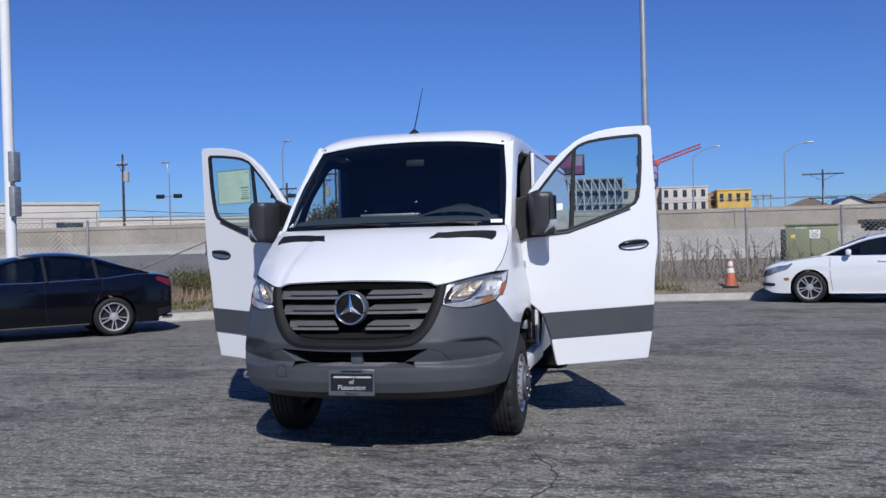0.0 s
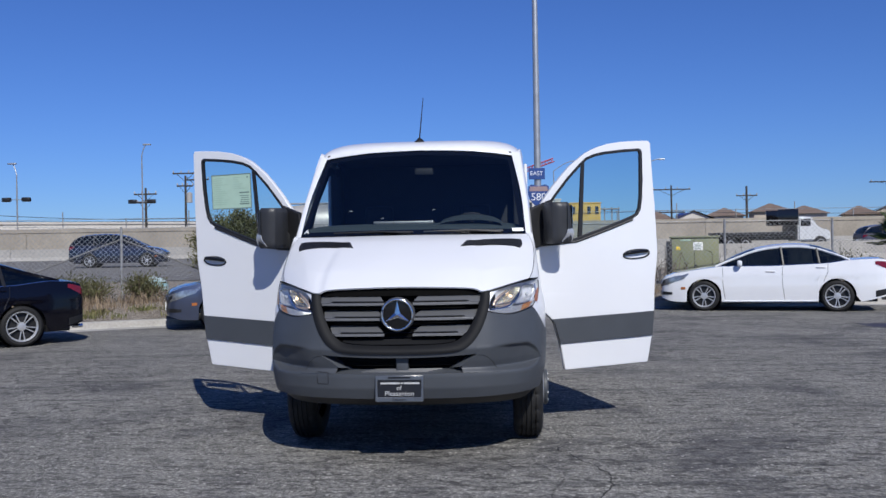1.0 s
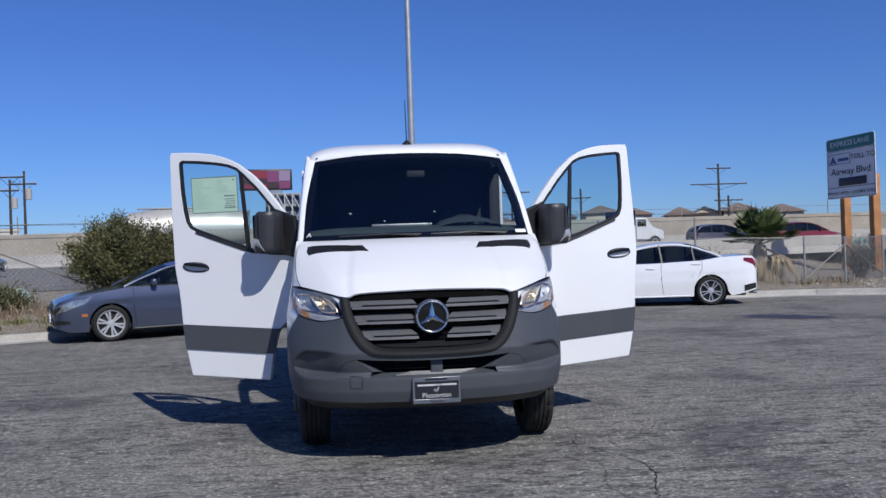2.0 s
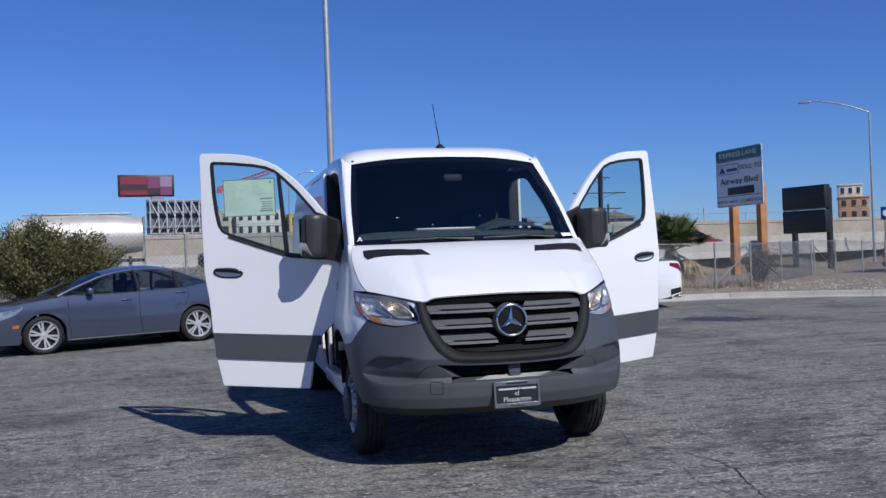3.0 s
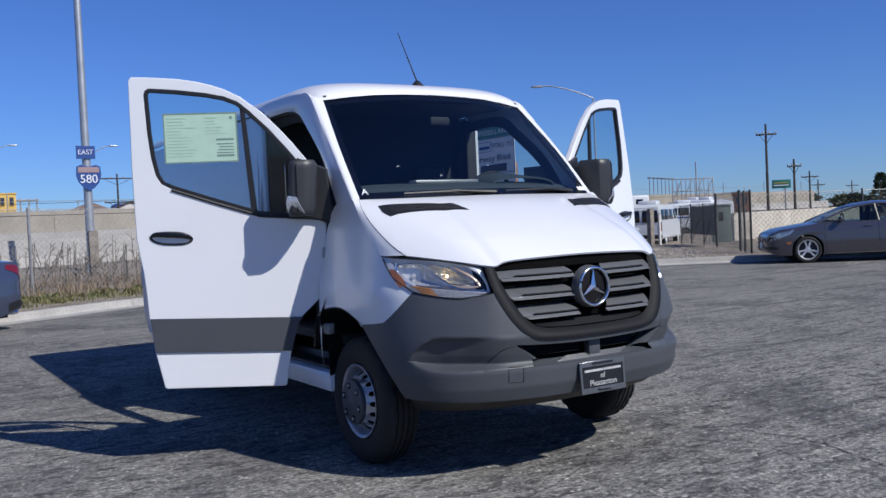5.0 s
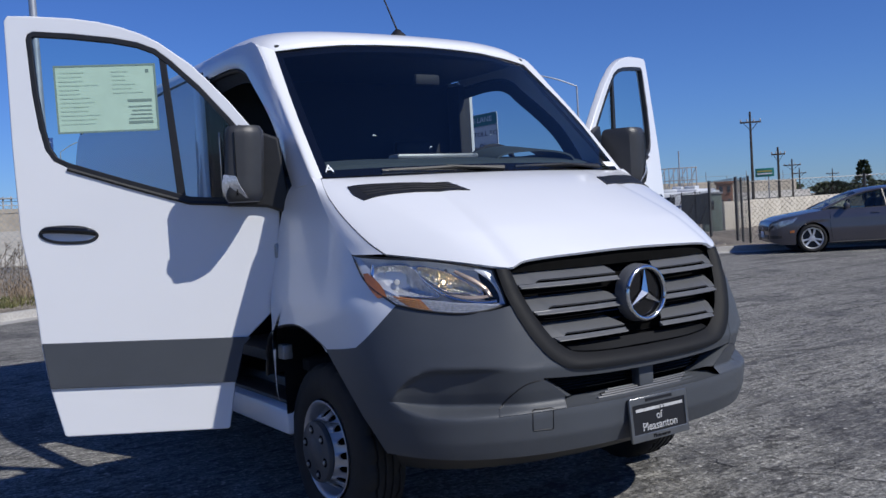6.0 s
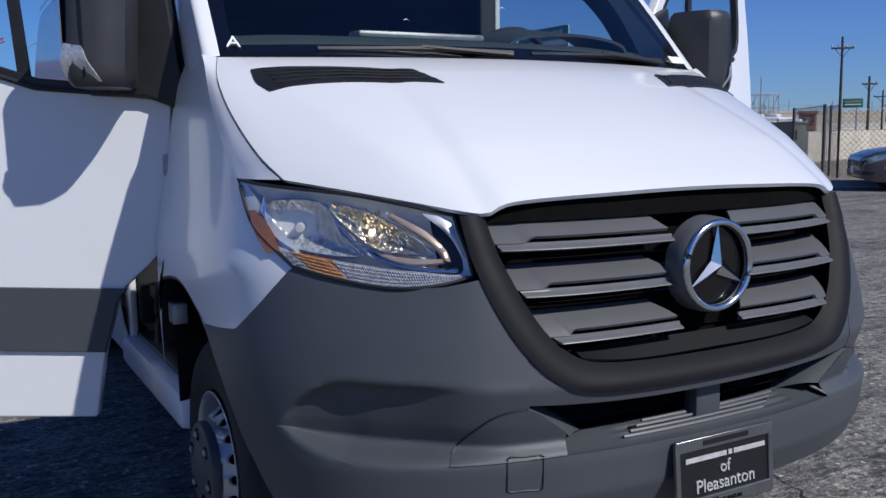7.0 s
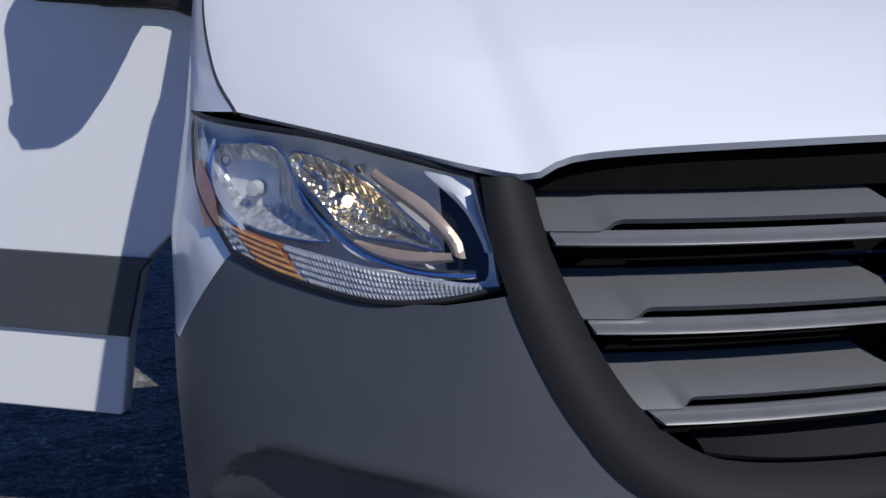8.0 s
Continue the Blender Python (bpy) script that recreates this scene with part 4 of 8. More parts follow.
def facets(name, color, rough, metal, scale, deep, strength):
    """Bright pressed metal broken into small tilted facets."""
    m = mat(name, color, rough, metal, vary=0.25, scale=scale * 0.6)
    nt = m.node_tree
    vo = nt.nodes.new("ShaderNodeTexVoronoi")
    vo.inputs["Scale"].default_value = scale
    st = nt.nodes.new("ShaderNodeMapping")
    st.inputs["Scale"].default_value = deep
    nt.links.new(nt.nodes.new("ShaderNodeTexCoord").outputs["Object"], st.inputs[0])
    nt.links.new(st.outputs[0], vo.inputs["Vector"])
    bp = nt.nodes.new("ShaderNodeBump")
    bp.inputs["Strength"].default_value, bp.inputs["Distance"].default_value = strength, 0.01
    nt.links.new(vo.outputs["Distance"], bp.inputs["Height"])
    nt.links.new(bp.outputs[0], nt.nodes["Principled BSDF"].inputs["Normal"])
    return m


M_REFLECT = mat("lamp_chrome", (0.72, 0.74, 0.78), 0.10, 1.0, vary=0.08, scale=30)
M_LAMPBASE = mat("lamp_housing", (0.74, 0.75, 0.77), 0.30, 0.15, vary=0.08, scale=20)
M_BOWL = facets("lamp_bowl", (0.64, 0.65, 0.67), 0.30, 0.65, 70, (1, 1, 0.22), 0.7)
# bright metal whose warm tint stands for reflected light
M_WARMFACET = facets("lamp_facet", (0.90, 0.80, 0.68), 0.22, 0.9, 95, (1, 1, 0.6), 0.9)
# tan colour painted as the sun and bulb mirrored in the rims
M_RIMGLOW = mat("lamp_rim_reflection", (0.46, 0.36, 0.29), 0.30, 0.5, vary=0.1, scale=30)
M_RIBS = mat("ribbed_lens", (0.50, 0.51, 0.53), 0.22, 0.45, vary=0.25, scale=90)
M_RIBAMBER = mat("amber_rib", (0.42, 0.22, 0.09), 0.2, coat=0.5, vary=0.25, scale=80)
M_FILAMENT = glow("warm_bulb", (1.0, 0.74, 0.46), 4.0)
HL_BOT = [at_x(0.605, 1.050), at_x(0.675, 1.033), at_x(0.76, 1.026), at_x(0.845, 1.040), at_x(0.922, 1.066)]
HL_TOP = [at_x(0.622, 1.183), at_x(0.71, 1.207), at_x(0.81, 1.231), at_y(-0.40, 1.252), at_y(-0.322, 1.262)]
HL_IN = [at_x(0.605, 1.050), at_x(0.611, 1.115), at_x(0.622, 1.183)]
HL_OUT = [at_x(0.922, 1.066), at_y(-0.42, 1.155), at_y(-0.322, 1.262)]
hb, ht = smooth_line([(*p, 0) for p in HL_BOT], 60), smooth_line([(*p, 0) for p in HL_TOP], 60)
hl, hr = smooth_line([(*p, 0) for p in HL_IN], 60), smooth_line([(*p, 0) for p in HL_OUT], 60)


def lamp_at(u, v, back=0.0):
    """Place in the lamp: u from the grille outwards, v upwards, back into the housing."""
    def on(line, k):
        k = min(max(k, 0), 1) * 60
        i = min(int(k), 59)
        return line[i].lerp(line[i + 1], k - i)
    b, t, l, r = on(hb, u), on(ht, u), on(hl, v), on(hr, v)
    q = b * (1 - v) + t * v + l * (1 - u) + r * u - (hb[0] * (1 - u) * (1 - v) + hb[60] * u * (1 - v) + ht[0] * (1 - u) * v + ht[60] * u * v)
    return Vector(lamp_front((q.x, q.y))) + Vector((-0.42, 0.88, 0)) * back


def lamp_bowl(contour, core, depth, rim, flutes=0):
    """A reflector dished from its contour in (u, v) to its core."""
    line = smooth_line([(u, v, 0) for u, v in contour], 72, True)

    def fn(a, r):
        q = line[round(a * 72) % 72]
        k = 1 - r
        u, v = lerp(core[0], q.x, k), lerp(core[1], q.y, k)
        wave = 0.0022 * abs(math.sin(u * flutes)) * math.sin(math.pi * k) if flutes else 0
        return lamp_at(u, v, rim + depth * (1 - k ** 2.2) + wave)
    bm = surf(fn, 72, 14, close_u=True)
    bmesh.ops.remove_doubles(bm, verts=bm.verts, dist=0.0002)
    return bm, [lamp_at(q.x, q.y, rim - 0.002) for q in line]


def lamp_band(pts, back, nu=24, nv=3):
    """A strip in the lamp between two lines of (u, v)."""
    a, b = smooth_line([(*p, 0) for p in pts[0]], nu), smooth_line([(*p, 0) for p in pts[1]], nu)
    return surf(lambda u, v: (lambda q: lamp_at(q.x, q.y, back - 0.006 * math.sin(math.pi * v)))(a[round(u * nu)].lerp(b[round(u * nu)], v)), nu, nv)


OUTER = [(0.865, 0.87), (0.905, 0.75), (0.89, 0.54), (0.83, 0.41), (0.70, 0.37), (0.53, 0.38), (0.46, 0.43), (0.495, 0.64), (0.53, 0.90), (0.70, 0.92)]
LEAF = [(0.515, 0.89), (0.40, 0.905), (0.28, 0.83), (0.20, 0.68), (0.14, 0.43), (0.24, 0.47), (0.375, 0.50), (0.44, 0.68)]
for s in (-1, 1):
    lamp = part("headlamp", flip(coons(HL_BOT, HL_TOP, HL_IN, HL_OUT, 24, 12, lamp_front, lambda u, v: Vector((-0.3, 0.9, 0)) * (0.070 * math.sin(math.pi * min(max(u, 0.0), 1)) ** 0.4 * math.sin(math.pi * v) ** 0.4)), s), M_LAMPBASE, van, "clear headlamp with silver reflectors and amber corner")
    lens = part("lens", flip(coons(HL_BOT, HL_TOP, HL_IN, HL_OUT, 24, 12, lambda p: lamp_front(p, 0.004)), s), M_LENS, lamp)
    lens.visible_shadow = False
    loop = [lamp_at(k / 24, 0, -0.003) for k in range(24)] + [lamp_at(1, k / 16, -0.003) for k in range(16)] + [lamp_at(1 - k / 24, 1, -0.003) for k in range(24)] + [lamp_at(0, 1 - k / 12, -0.003) for k in range(12)]
    part("lamp_seal", flip(tube(loop, 0.0045, 6, closed=True), s), M_BLACK, lamp)
    # broad outer reflector with upright flutes, its bright edge, shade cap and bulb
    bm, edge = lamp_bowl(OUTER, (0.715, 0.70), 0.050, 0.012, 95)
    bowl = part("reflector", flip(bm, s), M_BOWL, lamp, "dark fluted reflector")
    part("reflector_rim", flip(tube(edge, 0.0022, 6, closed=True), s), M_REFLECT, bowl)
    cap = lathe([(0.0, 0.0), (0.001, 0.010), (0.008, 0.0125), (0.03, 0.0125)], 18, "y")
    turn = Matrix.Translation(lamp_at(0.715, 0.70, 0.026)) @ pose(0, 0, 0, 0, 0, 30)
    for v in cap.verts:
        v.co = turn @ v.co
    part("bulb", flip(cap, s), M_INSUL_, bowl, "pale grey bulb cap")
    part("lens_mark", flip(tube([lamp_at(0.775, 0.845, -0.002) + Vector((0.006 * math.cos(a), -0.004 * math.cos(a), 0.008 * math.sin(a))) for a in [k * math.tau / 18 for k in range(18)]], 0.0008, 4, closed=True), s), M_BLACK, lens)
    # leaf-shaped inner reflector round the lit bulb, warm reflected light put into its facet colour
    bm, edge = lamp_bowl(LEAF, (0.36, 0.70), 0.040, 0.012)
    leaf_ = part("reflector", flip(bm, s), M_WARMFACET, lamp, "bright faceted reflector", smooth=False)
    part("reflector_rim", flip(tube(edge, 0.0020, 6, closed=True), s), M_REFLECT, leaf_)
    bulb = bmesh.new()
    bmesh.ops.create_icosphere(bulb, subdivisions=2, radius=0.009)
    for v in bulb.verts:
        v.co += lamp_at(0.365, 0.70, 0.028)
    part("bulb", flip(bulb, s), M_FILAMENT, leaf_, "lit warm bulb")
    part("bulb_ring", flip(tube([lamp_at(0.365, 0.70, 0.026) + Vector((0.013 * math.cos(a), -0.008 * math.cos(a), 0.015 * math.sin(a))) for a in [k * math.tau / 20 for k in range(20)]], 0.0018, 5, closed=True), s), M_REFLECT, leaf_)
    random.seed(11)
    for k in range(16):
        u, v = random.uniform(0.30, 0.50), random.uniform(0.62, 0.88)
        q = Matrix.Translation(lamp_at(u, v, 0.030)) @ pose(0, 0, 0, random.uniform(-30, 30), random.uniform(-15, 15), 32 + random.uniform(-30, 30))
        part("lamp_facet", flip(box(0.011, 0.005, 0.013, 0.001, turn=q), s), M_WARMFACET, leaf_)
    # pale sweeps round the leaf, and the bright fin beside the grille
    part("lamp_sweep", flip(lamp_band(([(0.53, 0.92), (0.47, 0.60), (0.40, 0.36), (0.26, 0.23), (0.06, 0.13)], [(0.515, 0.92), (0.44, 0.60), (0.37, 0.42), (0.24, 0.30), (0.06, 0.22)]), 0.006), s), M_REFLECT, lamp, "curved chrome sweep")
    # inner rims, with their warm reflection put into the colour
    part("lamp_rim", flip(lamp_band(([(0.385, 0.44), (0.33, 0.34), (0.24, 0.30), (0.11, 0.32)], [(0.37, 0.46), (0.30, 0.43), (0.22, 0.41), (0.115, 0.40)]), 0.008), s), M_RIMGLOW, lamp, "inner rim coloured as a tan reflection")
    part("lamp_rim", flip(lamp_band(([(0.25, 0.90), (0.14, 0.78), (0.09, 0.58), (0.08, 0.34)], [(0.27, 0.86), (0.175, 0.70), (0.13, 0.55), (0.112, 0.38)]), 0.008), s), M_RIMGLOW, lamp, "inner rim coloured as a tan reflection")
    part("lamp_fin", flip(lamp_band(([(0.13, 0.95), (0.05, 0.75), (0.03, 0.40)], [(0.02, 0.96), (0.015, 0.75), (0.012, 0.40)]), 0.004), s), M_LAMPBASE, lamp, "pale inner fin")
    part("lamp_crescent", flip(lamp_band(([(0.855, 0.92), (0.915, 0.78), (0.91, 0.52), (0.85, 0.36)], [(0.835, 0.92), (0.885, 0.76), (0.88, 0.54), (0.83, 0.39)]), 0.004), s), M_REFLECT, lamp, "chrome crescent")
    # indicator strip along the foot: amber towards the outer end, clear prisms inward
    up = [(0.02, 0.06), (0.2, 0.21), (0.45, 0.29), (0.7, 0.33), (0.90, 0.37), (0.955, 0.22)]

    def strip(u0, u1, back):
        return surf(lambda u, v: lamp_at(lerp(u0, u1, u), lerp(0.02, table(lerp(u0, u1, u), up), v), back), 26, 4)
    part("indicator", flip(strip(0.64, 0.875, 0.002), s), M_AMBER, lamp, "amber indicator lens")
    part("indicator_lens", flip(strip(0.02, 0.64, 0.002), s), M_RIBS, lamp)
    part("indicator_lens", flip(strip(0.875, 0.955, 0.002), s), M_RIBS, lamp)
    for u0, u1, mm, nm in ((0.03, 0.63, M_RIBS, "indicator_prism"), (0.65, 0.87, M_RIBAMBER, "amber_prism"), (0.88, 0.95, M_RIBS, "indicator_prism")):
        ribs = bmesh.new()
        for k in range(int(u0 * 80), int(u1 * 80)):
            u = (k + 0.5) / 80
            h = table(u, up)
            for j in range(5):
                a, b = lerp(0.02, h, j / 5), lerp(0.02, h, (j + 0.8) / 5)
                du = 0.012 * (j - 2)
                vs = [ribs.verts.new(lamp_at(u + du + e, w, -0.0008 - d)) for e, w, d in ((-0.0045, a, 0), (0.0045, a, 0), (0.0045, b, 0), (-0.0045, b, 0), (0, (a + b) / 2, 0.0022))]
                for i in range(4):
                    ribs.faces.new((vs[i], vs[(i + 1) % 4], vs[4]))
        tagged(part(nm, flip(ribs, s), mm, lamp, smooth=False), kind="stuff")
    side = coons([at_y(-0.525, 1.098), at_y(-0.488, 1.092)], [at_y(-0.425, 1.190), at_y(-0.402, 1.188)], [at_y(-0.525, 1.098), at_y(-0.488, 1.147), at_y(-0.425, 1.190)], [at_y(-0.488, 1.092), at_y(-0.438, 1.137), at_y(-0.402, 1.188)], 4, 8, lambda p: lamp_front(p, 0.0055))
    part("side_reflector", flip(side, s), M_AMBER, lamp, "amber side reflector")
# paint between the headlamp and the grille
for s in (-1, 1):
    part("lamp_filler", flip(surf(lambda u, v: Vector(van_front(at_x(lerp(0.575, 0.66, u), lerp(1.0, 1.19, v)))) + Vector((0, 0.050, 0)), 3, 6), s), M_SURROUND, van)


# ---- wheels ----
M_RIMSIL = mat("rim_paint", (0.42, 0.43, 0.46), 0.32, 0.55, vary=0.06, scale=20)
def tyre_mesh(r, w, rim, blocks=False):
    prof = [(-w / 2 + 0.012, rim), (-w / 2, rim + 0.03), (-w / 2 - 0.004, (r + rim) / 2), (-w / 2 + 0.006, r - 0.035), (-w / 2 + 0.022, r - 0.012), (-w / 2 + 0.04, r - 0.002)]
    g = []
    for k in range(4):
        a = -w / 2 + 0.04 + (w - 0.08) * (k + 0.5) / 4
        g += [(a - 0.007, r), (a - 0.005, r - 0.009), (a + 0.005, r - 0.009), (a + 0.007, r)]
    prof += g + [(-a, q) for a, q in prof[::-1]]
    bm = lathe(prof, 48 * (2 if blocks else 1), "x")
    if blocks:
        # cross grooves cut the shoulders into tread blocks
        for k, v in enumerate(bm.verts):
            p = math.hypot(v.co.y, v.co.z)
            if p > r - 0.016 and (k % 96 + (2 if v.co.x > 0 else 0)) % 5 == 0 and abs(v.co.x) > w * 0.16:
                v.co.y, v.co.z = v.co.y * (1 - 0.011 / p), v.co.z * (1 - 0.011 / p)
    return bm


def van_wheel(s, y):
    """Steel wheel whose pierced disc swells outwards to a dark bolted hub."""
    R, W = 0.384, 0.220
    at = Matrix.Translation((0.868 * s + 0.02, y, R)) @ Matrix.Diagonal((s, 1, 1, 1))

    def put(bm):
        for v in bm.verts:
            v.co = at @ v.co
        return bm
    t = part("wheel", put(tyre_mesh(R, W, 0.226, True)), M_RUBBER, van, "black tyre on a pierced silver steel rim")
    part("rim", put(lathe([(-0.06, 0.200), (0.030, 0.200), (0.060, 0.204), (0.086, 0.206), (0.098, 0.213), (0.103, 0.221), (0.108, 0.223), (0.110, 0.219), (0.106, 0.210), (0.094, 0.202), (0.060, 0.198), (0.034, 0.192)], 48, "x")), M_RIMSIL, t, "silver steel rim")
    n = 16
    holes = [[(0.164 * math.cos(k * math.tau / n) + 0.0165 * math.cos(j), 0.164 * math.sin(k * math.tau / n) + 0.0165 * math.sin(j)) for j in [i * math.tau / 12 for i in range(12)]] for k in range(n)]
    ring = [(0.194 * math.cos(k * math.tau / 48), 0.194 * math.sin(k * math.tau / 48)) for k in range(48)]
    core = [(0.118 * math.cos(k * math.tau / 48), 0.118 * math.sin(k * math.tau / 48)) for k in range(48)]
    me = plate(ring, [core] + holes, 0.007, 0.0)
    for v in me.vertices:
        r = math.hypot(v.co.x, v.co.y)
        v.co = at @ Vector((v.co.z + table(r, [(0.118, 0.140), (0.132, 0.132), (0.150, 0.108), (0.180, 0.062), (0.194, 0.046)]), v.co.x, v.co.y))
    part("rim_disc", me, M_RIMSIL, t)
    # near-black cone paints the shade seen through the rim holes
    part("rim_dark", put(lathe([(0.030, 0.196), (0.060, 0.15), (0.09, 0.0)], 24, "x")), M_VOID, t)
    part("hub", put(lathe([(0.128, 0.136), (0.142, 0.138), (0.153, 0.134), (0.158, 0.124), (0.156, 0.075), (0.160, 0.068), (0.166, 0.060), (0.168, 0.0)], 40, "x")), M_CLAD, t, "dark grey hub cover")
    for k in range(6):
        a = k * math.tau / 6 + 0.3
        # near-black disc paints the shade of each bolt recess
        part("bolt_recess", put(lathe([(0.1585, 0.0), (0.1585, 0.019), (0.157, 0.021)], 14, "x", at=(0, 0.100 * math.cos(a), 0.100 * math.sin(a)))), M_VOID, t)
        part("wheel_bolt", put(lathe([(0.150, 0.011), (0.164, 0.010), (0.167, 0.005), (0.167, 0)], 6, "x", at=(0, 0.100 * math.cos(a), 0.100 * math.sin(a)))), M_STEEL, t)
    part("valve", put(tube([(0.10, 0.196, 0.02), (0.118, 0.188, 0.022)], 0.004, 5)), M_BLACK, t)


for s in (-1, 1):
    van_wheel(s, 0.085)
    van_wheel(s, REAR_ARCH)
    part("wheel_well", flip(lathe([(0.50, 0.02), (0.52, 0.42), (0.93, 0.45)], 24, "x", at=(0, REAR_ARCH, 0.42)), s), M_BLACK, van)


# ---- open doors: a plane (along the door, height, outwards) swung on its hinge ----
DOOR_OUT = [(1.080, 2.392), (0.97, 2.388), (0.814, 2.376), (0.70, 2.358), (0.612, 2.335), (0.525, 2.303), (0.445, 2.261), (0.312, 2.159), (0.225, 2.068), (0.147, 1.978), (0.06, 1.865), (0.0, 1.775), (-0.035, 1.70), (-0.045, 1.60), (-0.045, 1.45), (-0.030, 1.25), (-0.026, 1.09), (-0.005, 1.02), (0.06, 0.955), (0.13, 0.892), (0.158, 0.855), (0.212, 0.673), (0.25, 0.462), (0.262, 0.455), (0.976, 0.487), (0.990, 0.496), (1.035, 0.723), (1.058, 0.927), (1.066, 1.10), (1.076, 1.22), (1.092, 1.32), (1.104, 1.42), (1.107, 1.839), (1.096, 2.37)]
DOOR_HOLE = [(1.008, 2.285), (1.000, 2.308), (0.978, 2.318), (0.82, 2.305), (0.649, 2.283), (0.54, 2.260), (0.463, 2.228), (0.40, 2.175), (0.28, 2.055), (0.147, 1.895), (0.06, 1.775), (0.052, 1.73), (0.052, 1.53), (0.075, 1.512), (0.36, 1.537), (0.62, 1.625), (0.88, 1.718), (0.935, 1.748), (0.965, 1.80), (0.985, 1.90), (1.000, 2.05)]


def inset(loop, d):
    n, out = len(loop), []
    area = sum(loop[i][0] * loop[(i + 1) % n][1] - loop[(i + 1) % n][0] * loop[i][1] for i in range(n))
    sg = 1 if area > 0 else -1
    for i in range(n):
        a, b, c = Vector(loop[i - 1]), Vector(loop[i]), Vector(loop[(i + 1) % n])
        e, f = (b - a).normalized(), (c - b).normalized()
        k = (Vector((-e.y, e.x)) + Vector((-f.y, f.x)))
        k = k.normalized() * sg
        out.append(tuple(b + k * d))
    return out


def door(s):
    swing = Matrix.Translation((1.0 * s - 0.012, 0.40, 0)) @ pose(0, 0, 0, 0, 0, -s * 66.6)
    base = swing @ Matrix(((0, s * 0.040, s, -0.060 * s), (1, 0, 0, 0), (0, 1, 0, 0), (0, 0, 0, 1)))

    def at(n):
        return base @ Matrix.Translation((0, 0, n))
    d = part("front_door", plate(DOOR_OUT, [DOOR_HOLE], 0.045, 0.006, at(-0.0225)), M_WHITE, van, "open white front door with a grey lower band")
    part("gasket", plate(inset(DOOR_HOLE, -0.004), [inset(DOOR_HOLE, 0.020)], 0.03, 0.003, at(-0.014)), M_BLACK, d)
    pane = part("window", plate(inset(DOOR_HOLE, 0.012), (), 0.0, 0.0, at(-0.018)), M_GLASS, d, "clear door glass")
    pane.visible_shadow = False
    part("window_bar", plate([(0.374, 1.53), (0.412, 1.54), (0.452, 2.225), (0.422, 2.20)], (), 0.02, 0.003, at(-0.012)), M_BLACK, d)
    part("lower_band", plate([(1.050, 0.927), (0.125, 0.884), (0.158, 0.85), (0.208, 0.676), (1.030, 0.718)], (), 0.016, 0.004, at(0.006)), M_CLAD, d)
    part("inner_trim", plate([(1.03, 1.72), (0.36, 1.50), (0.05, 1.47), (0.03, 1.08), (0.18, 0.86), (0.29, 0.52), (0.96, 0.54), (1.04, 1.2)], (), 0.05, 0.01, at(-0.066)), M_DARKCAB, d)
    def oval(rx, rz, n=32):
        return [(0.898 + rx * math.copysign(abs(math.cos(k * math.tau / n)) ** 0.8, math.cos(k * math.tau / n)), 1.413 + rz * math.sin(k * math.tau / n) + 0.08 * rx * math.cos(k * math.tau / n)) for k in range(n)]
    cup = part("handle_cup", plate(oval(0.128, 0.043), [oval(0.112, 0.030)], 0.007, 0.002, at(0.002)), M_BLACK, d, "black handle surround")
    part("cup_floor", plate(oval(0.114, 0.032), (), 0.002, 0, at(0.0008)), M_WHITE, cup)
    bar = smooth_line([(0.787, 1.412, 0.006), (0.815, 1.424, 0.024), (0.90, 1.434, 0.029), (0.98, 1.440, 0.024), (1.008, 1.434, 0.006)], 14)
    grip = tube([Vector((p.x, p.y, p.z)) for p in bar], [0.011, 0.014, 0.0155] + [0.016] * 9 + [0.0155, 0.014, 0.011], 10)
    for v in grip.verts:
        v.co = base @ Vector((v.co.x, v.co.y, max(v.co.z * 0.8, 0.002)))
    part("door_handle", grip, M_GLOSSBLK, d, "black pull handle")
    part("belt_seal", tube([base @ Vector((u, z, 0.002)) for u, z in ((-0.03, 1.49), (0.075, 1.502), (0.36, 1.527), (0.62, 1.615), (0.88, 1.708))], 0.010, 6), M_BLACK, d)
    # mirror: deep housing on a black foot, glass to the rear, clear indicator at its lower corner
    foot = [(-0.063, 1.805), (-0.085, 1.60), (-0.118, 1.438), (0.019, 1.49), (0.19, 1.50), (0.16, 1.70), (0.117, 1.875)]
    part("mirror_foot", plate(foot, (), 0.05, 0.012, at(0.012)), M_BLACK, d)
    mh = base @ Matrix.Translation((0.095, 1.678, 0.185))
    sec = [(-0.100, -0.02), (-0.085, -0.105), (-0.02, -0.122), (0.07, -0.115), (0.095, -0.085), (0.098, 0.09), (0.07, 0.115), (-0.03, 0.110), (-0.09, 0.075)]
    def hf(u, v):
        k = u * len(sec)
        i = int(k) % len(sec)
        a, b = sec[i], sec[(i + 1) % len(sec)]
        q = [lerp(a[j], b[j], k - int(k)) for j in (0, 1)]
        zz = lerp(-0.168, 0.168, v)
        t = (1 - abs(2 * v - 1) ** 9) ** 0.5
        return mh @ Vector((q[0] * 0.86 * (0.80 + 0.20 * t) - 0.022 * (v - 0.5), zz, q[1] * (0.80 + 0.20 * t)))
    house = surf(hf, 27, 18, close_u=True)
    bmesh.ops.holes_fill(house, edges=house.edges, sides=0)
    bmesh.ops.smooth_vert(house, verts=house.verts, factor=0.5, use_axis_x=True, use_axis_y=True, use_axis_z=True)
    mi = part("door_mirror", house, M_BLACKM, d, "large black door mirror")
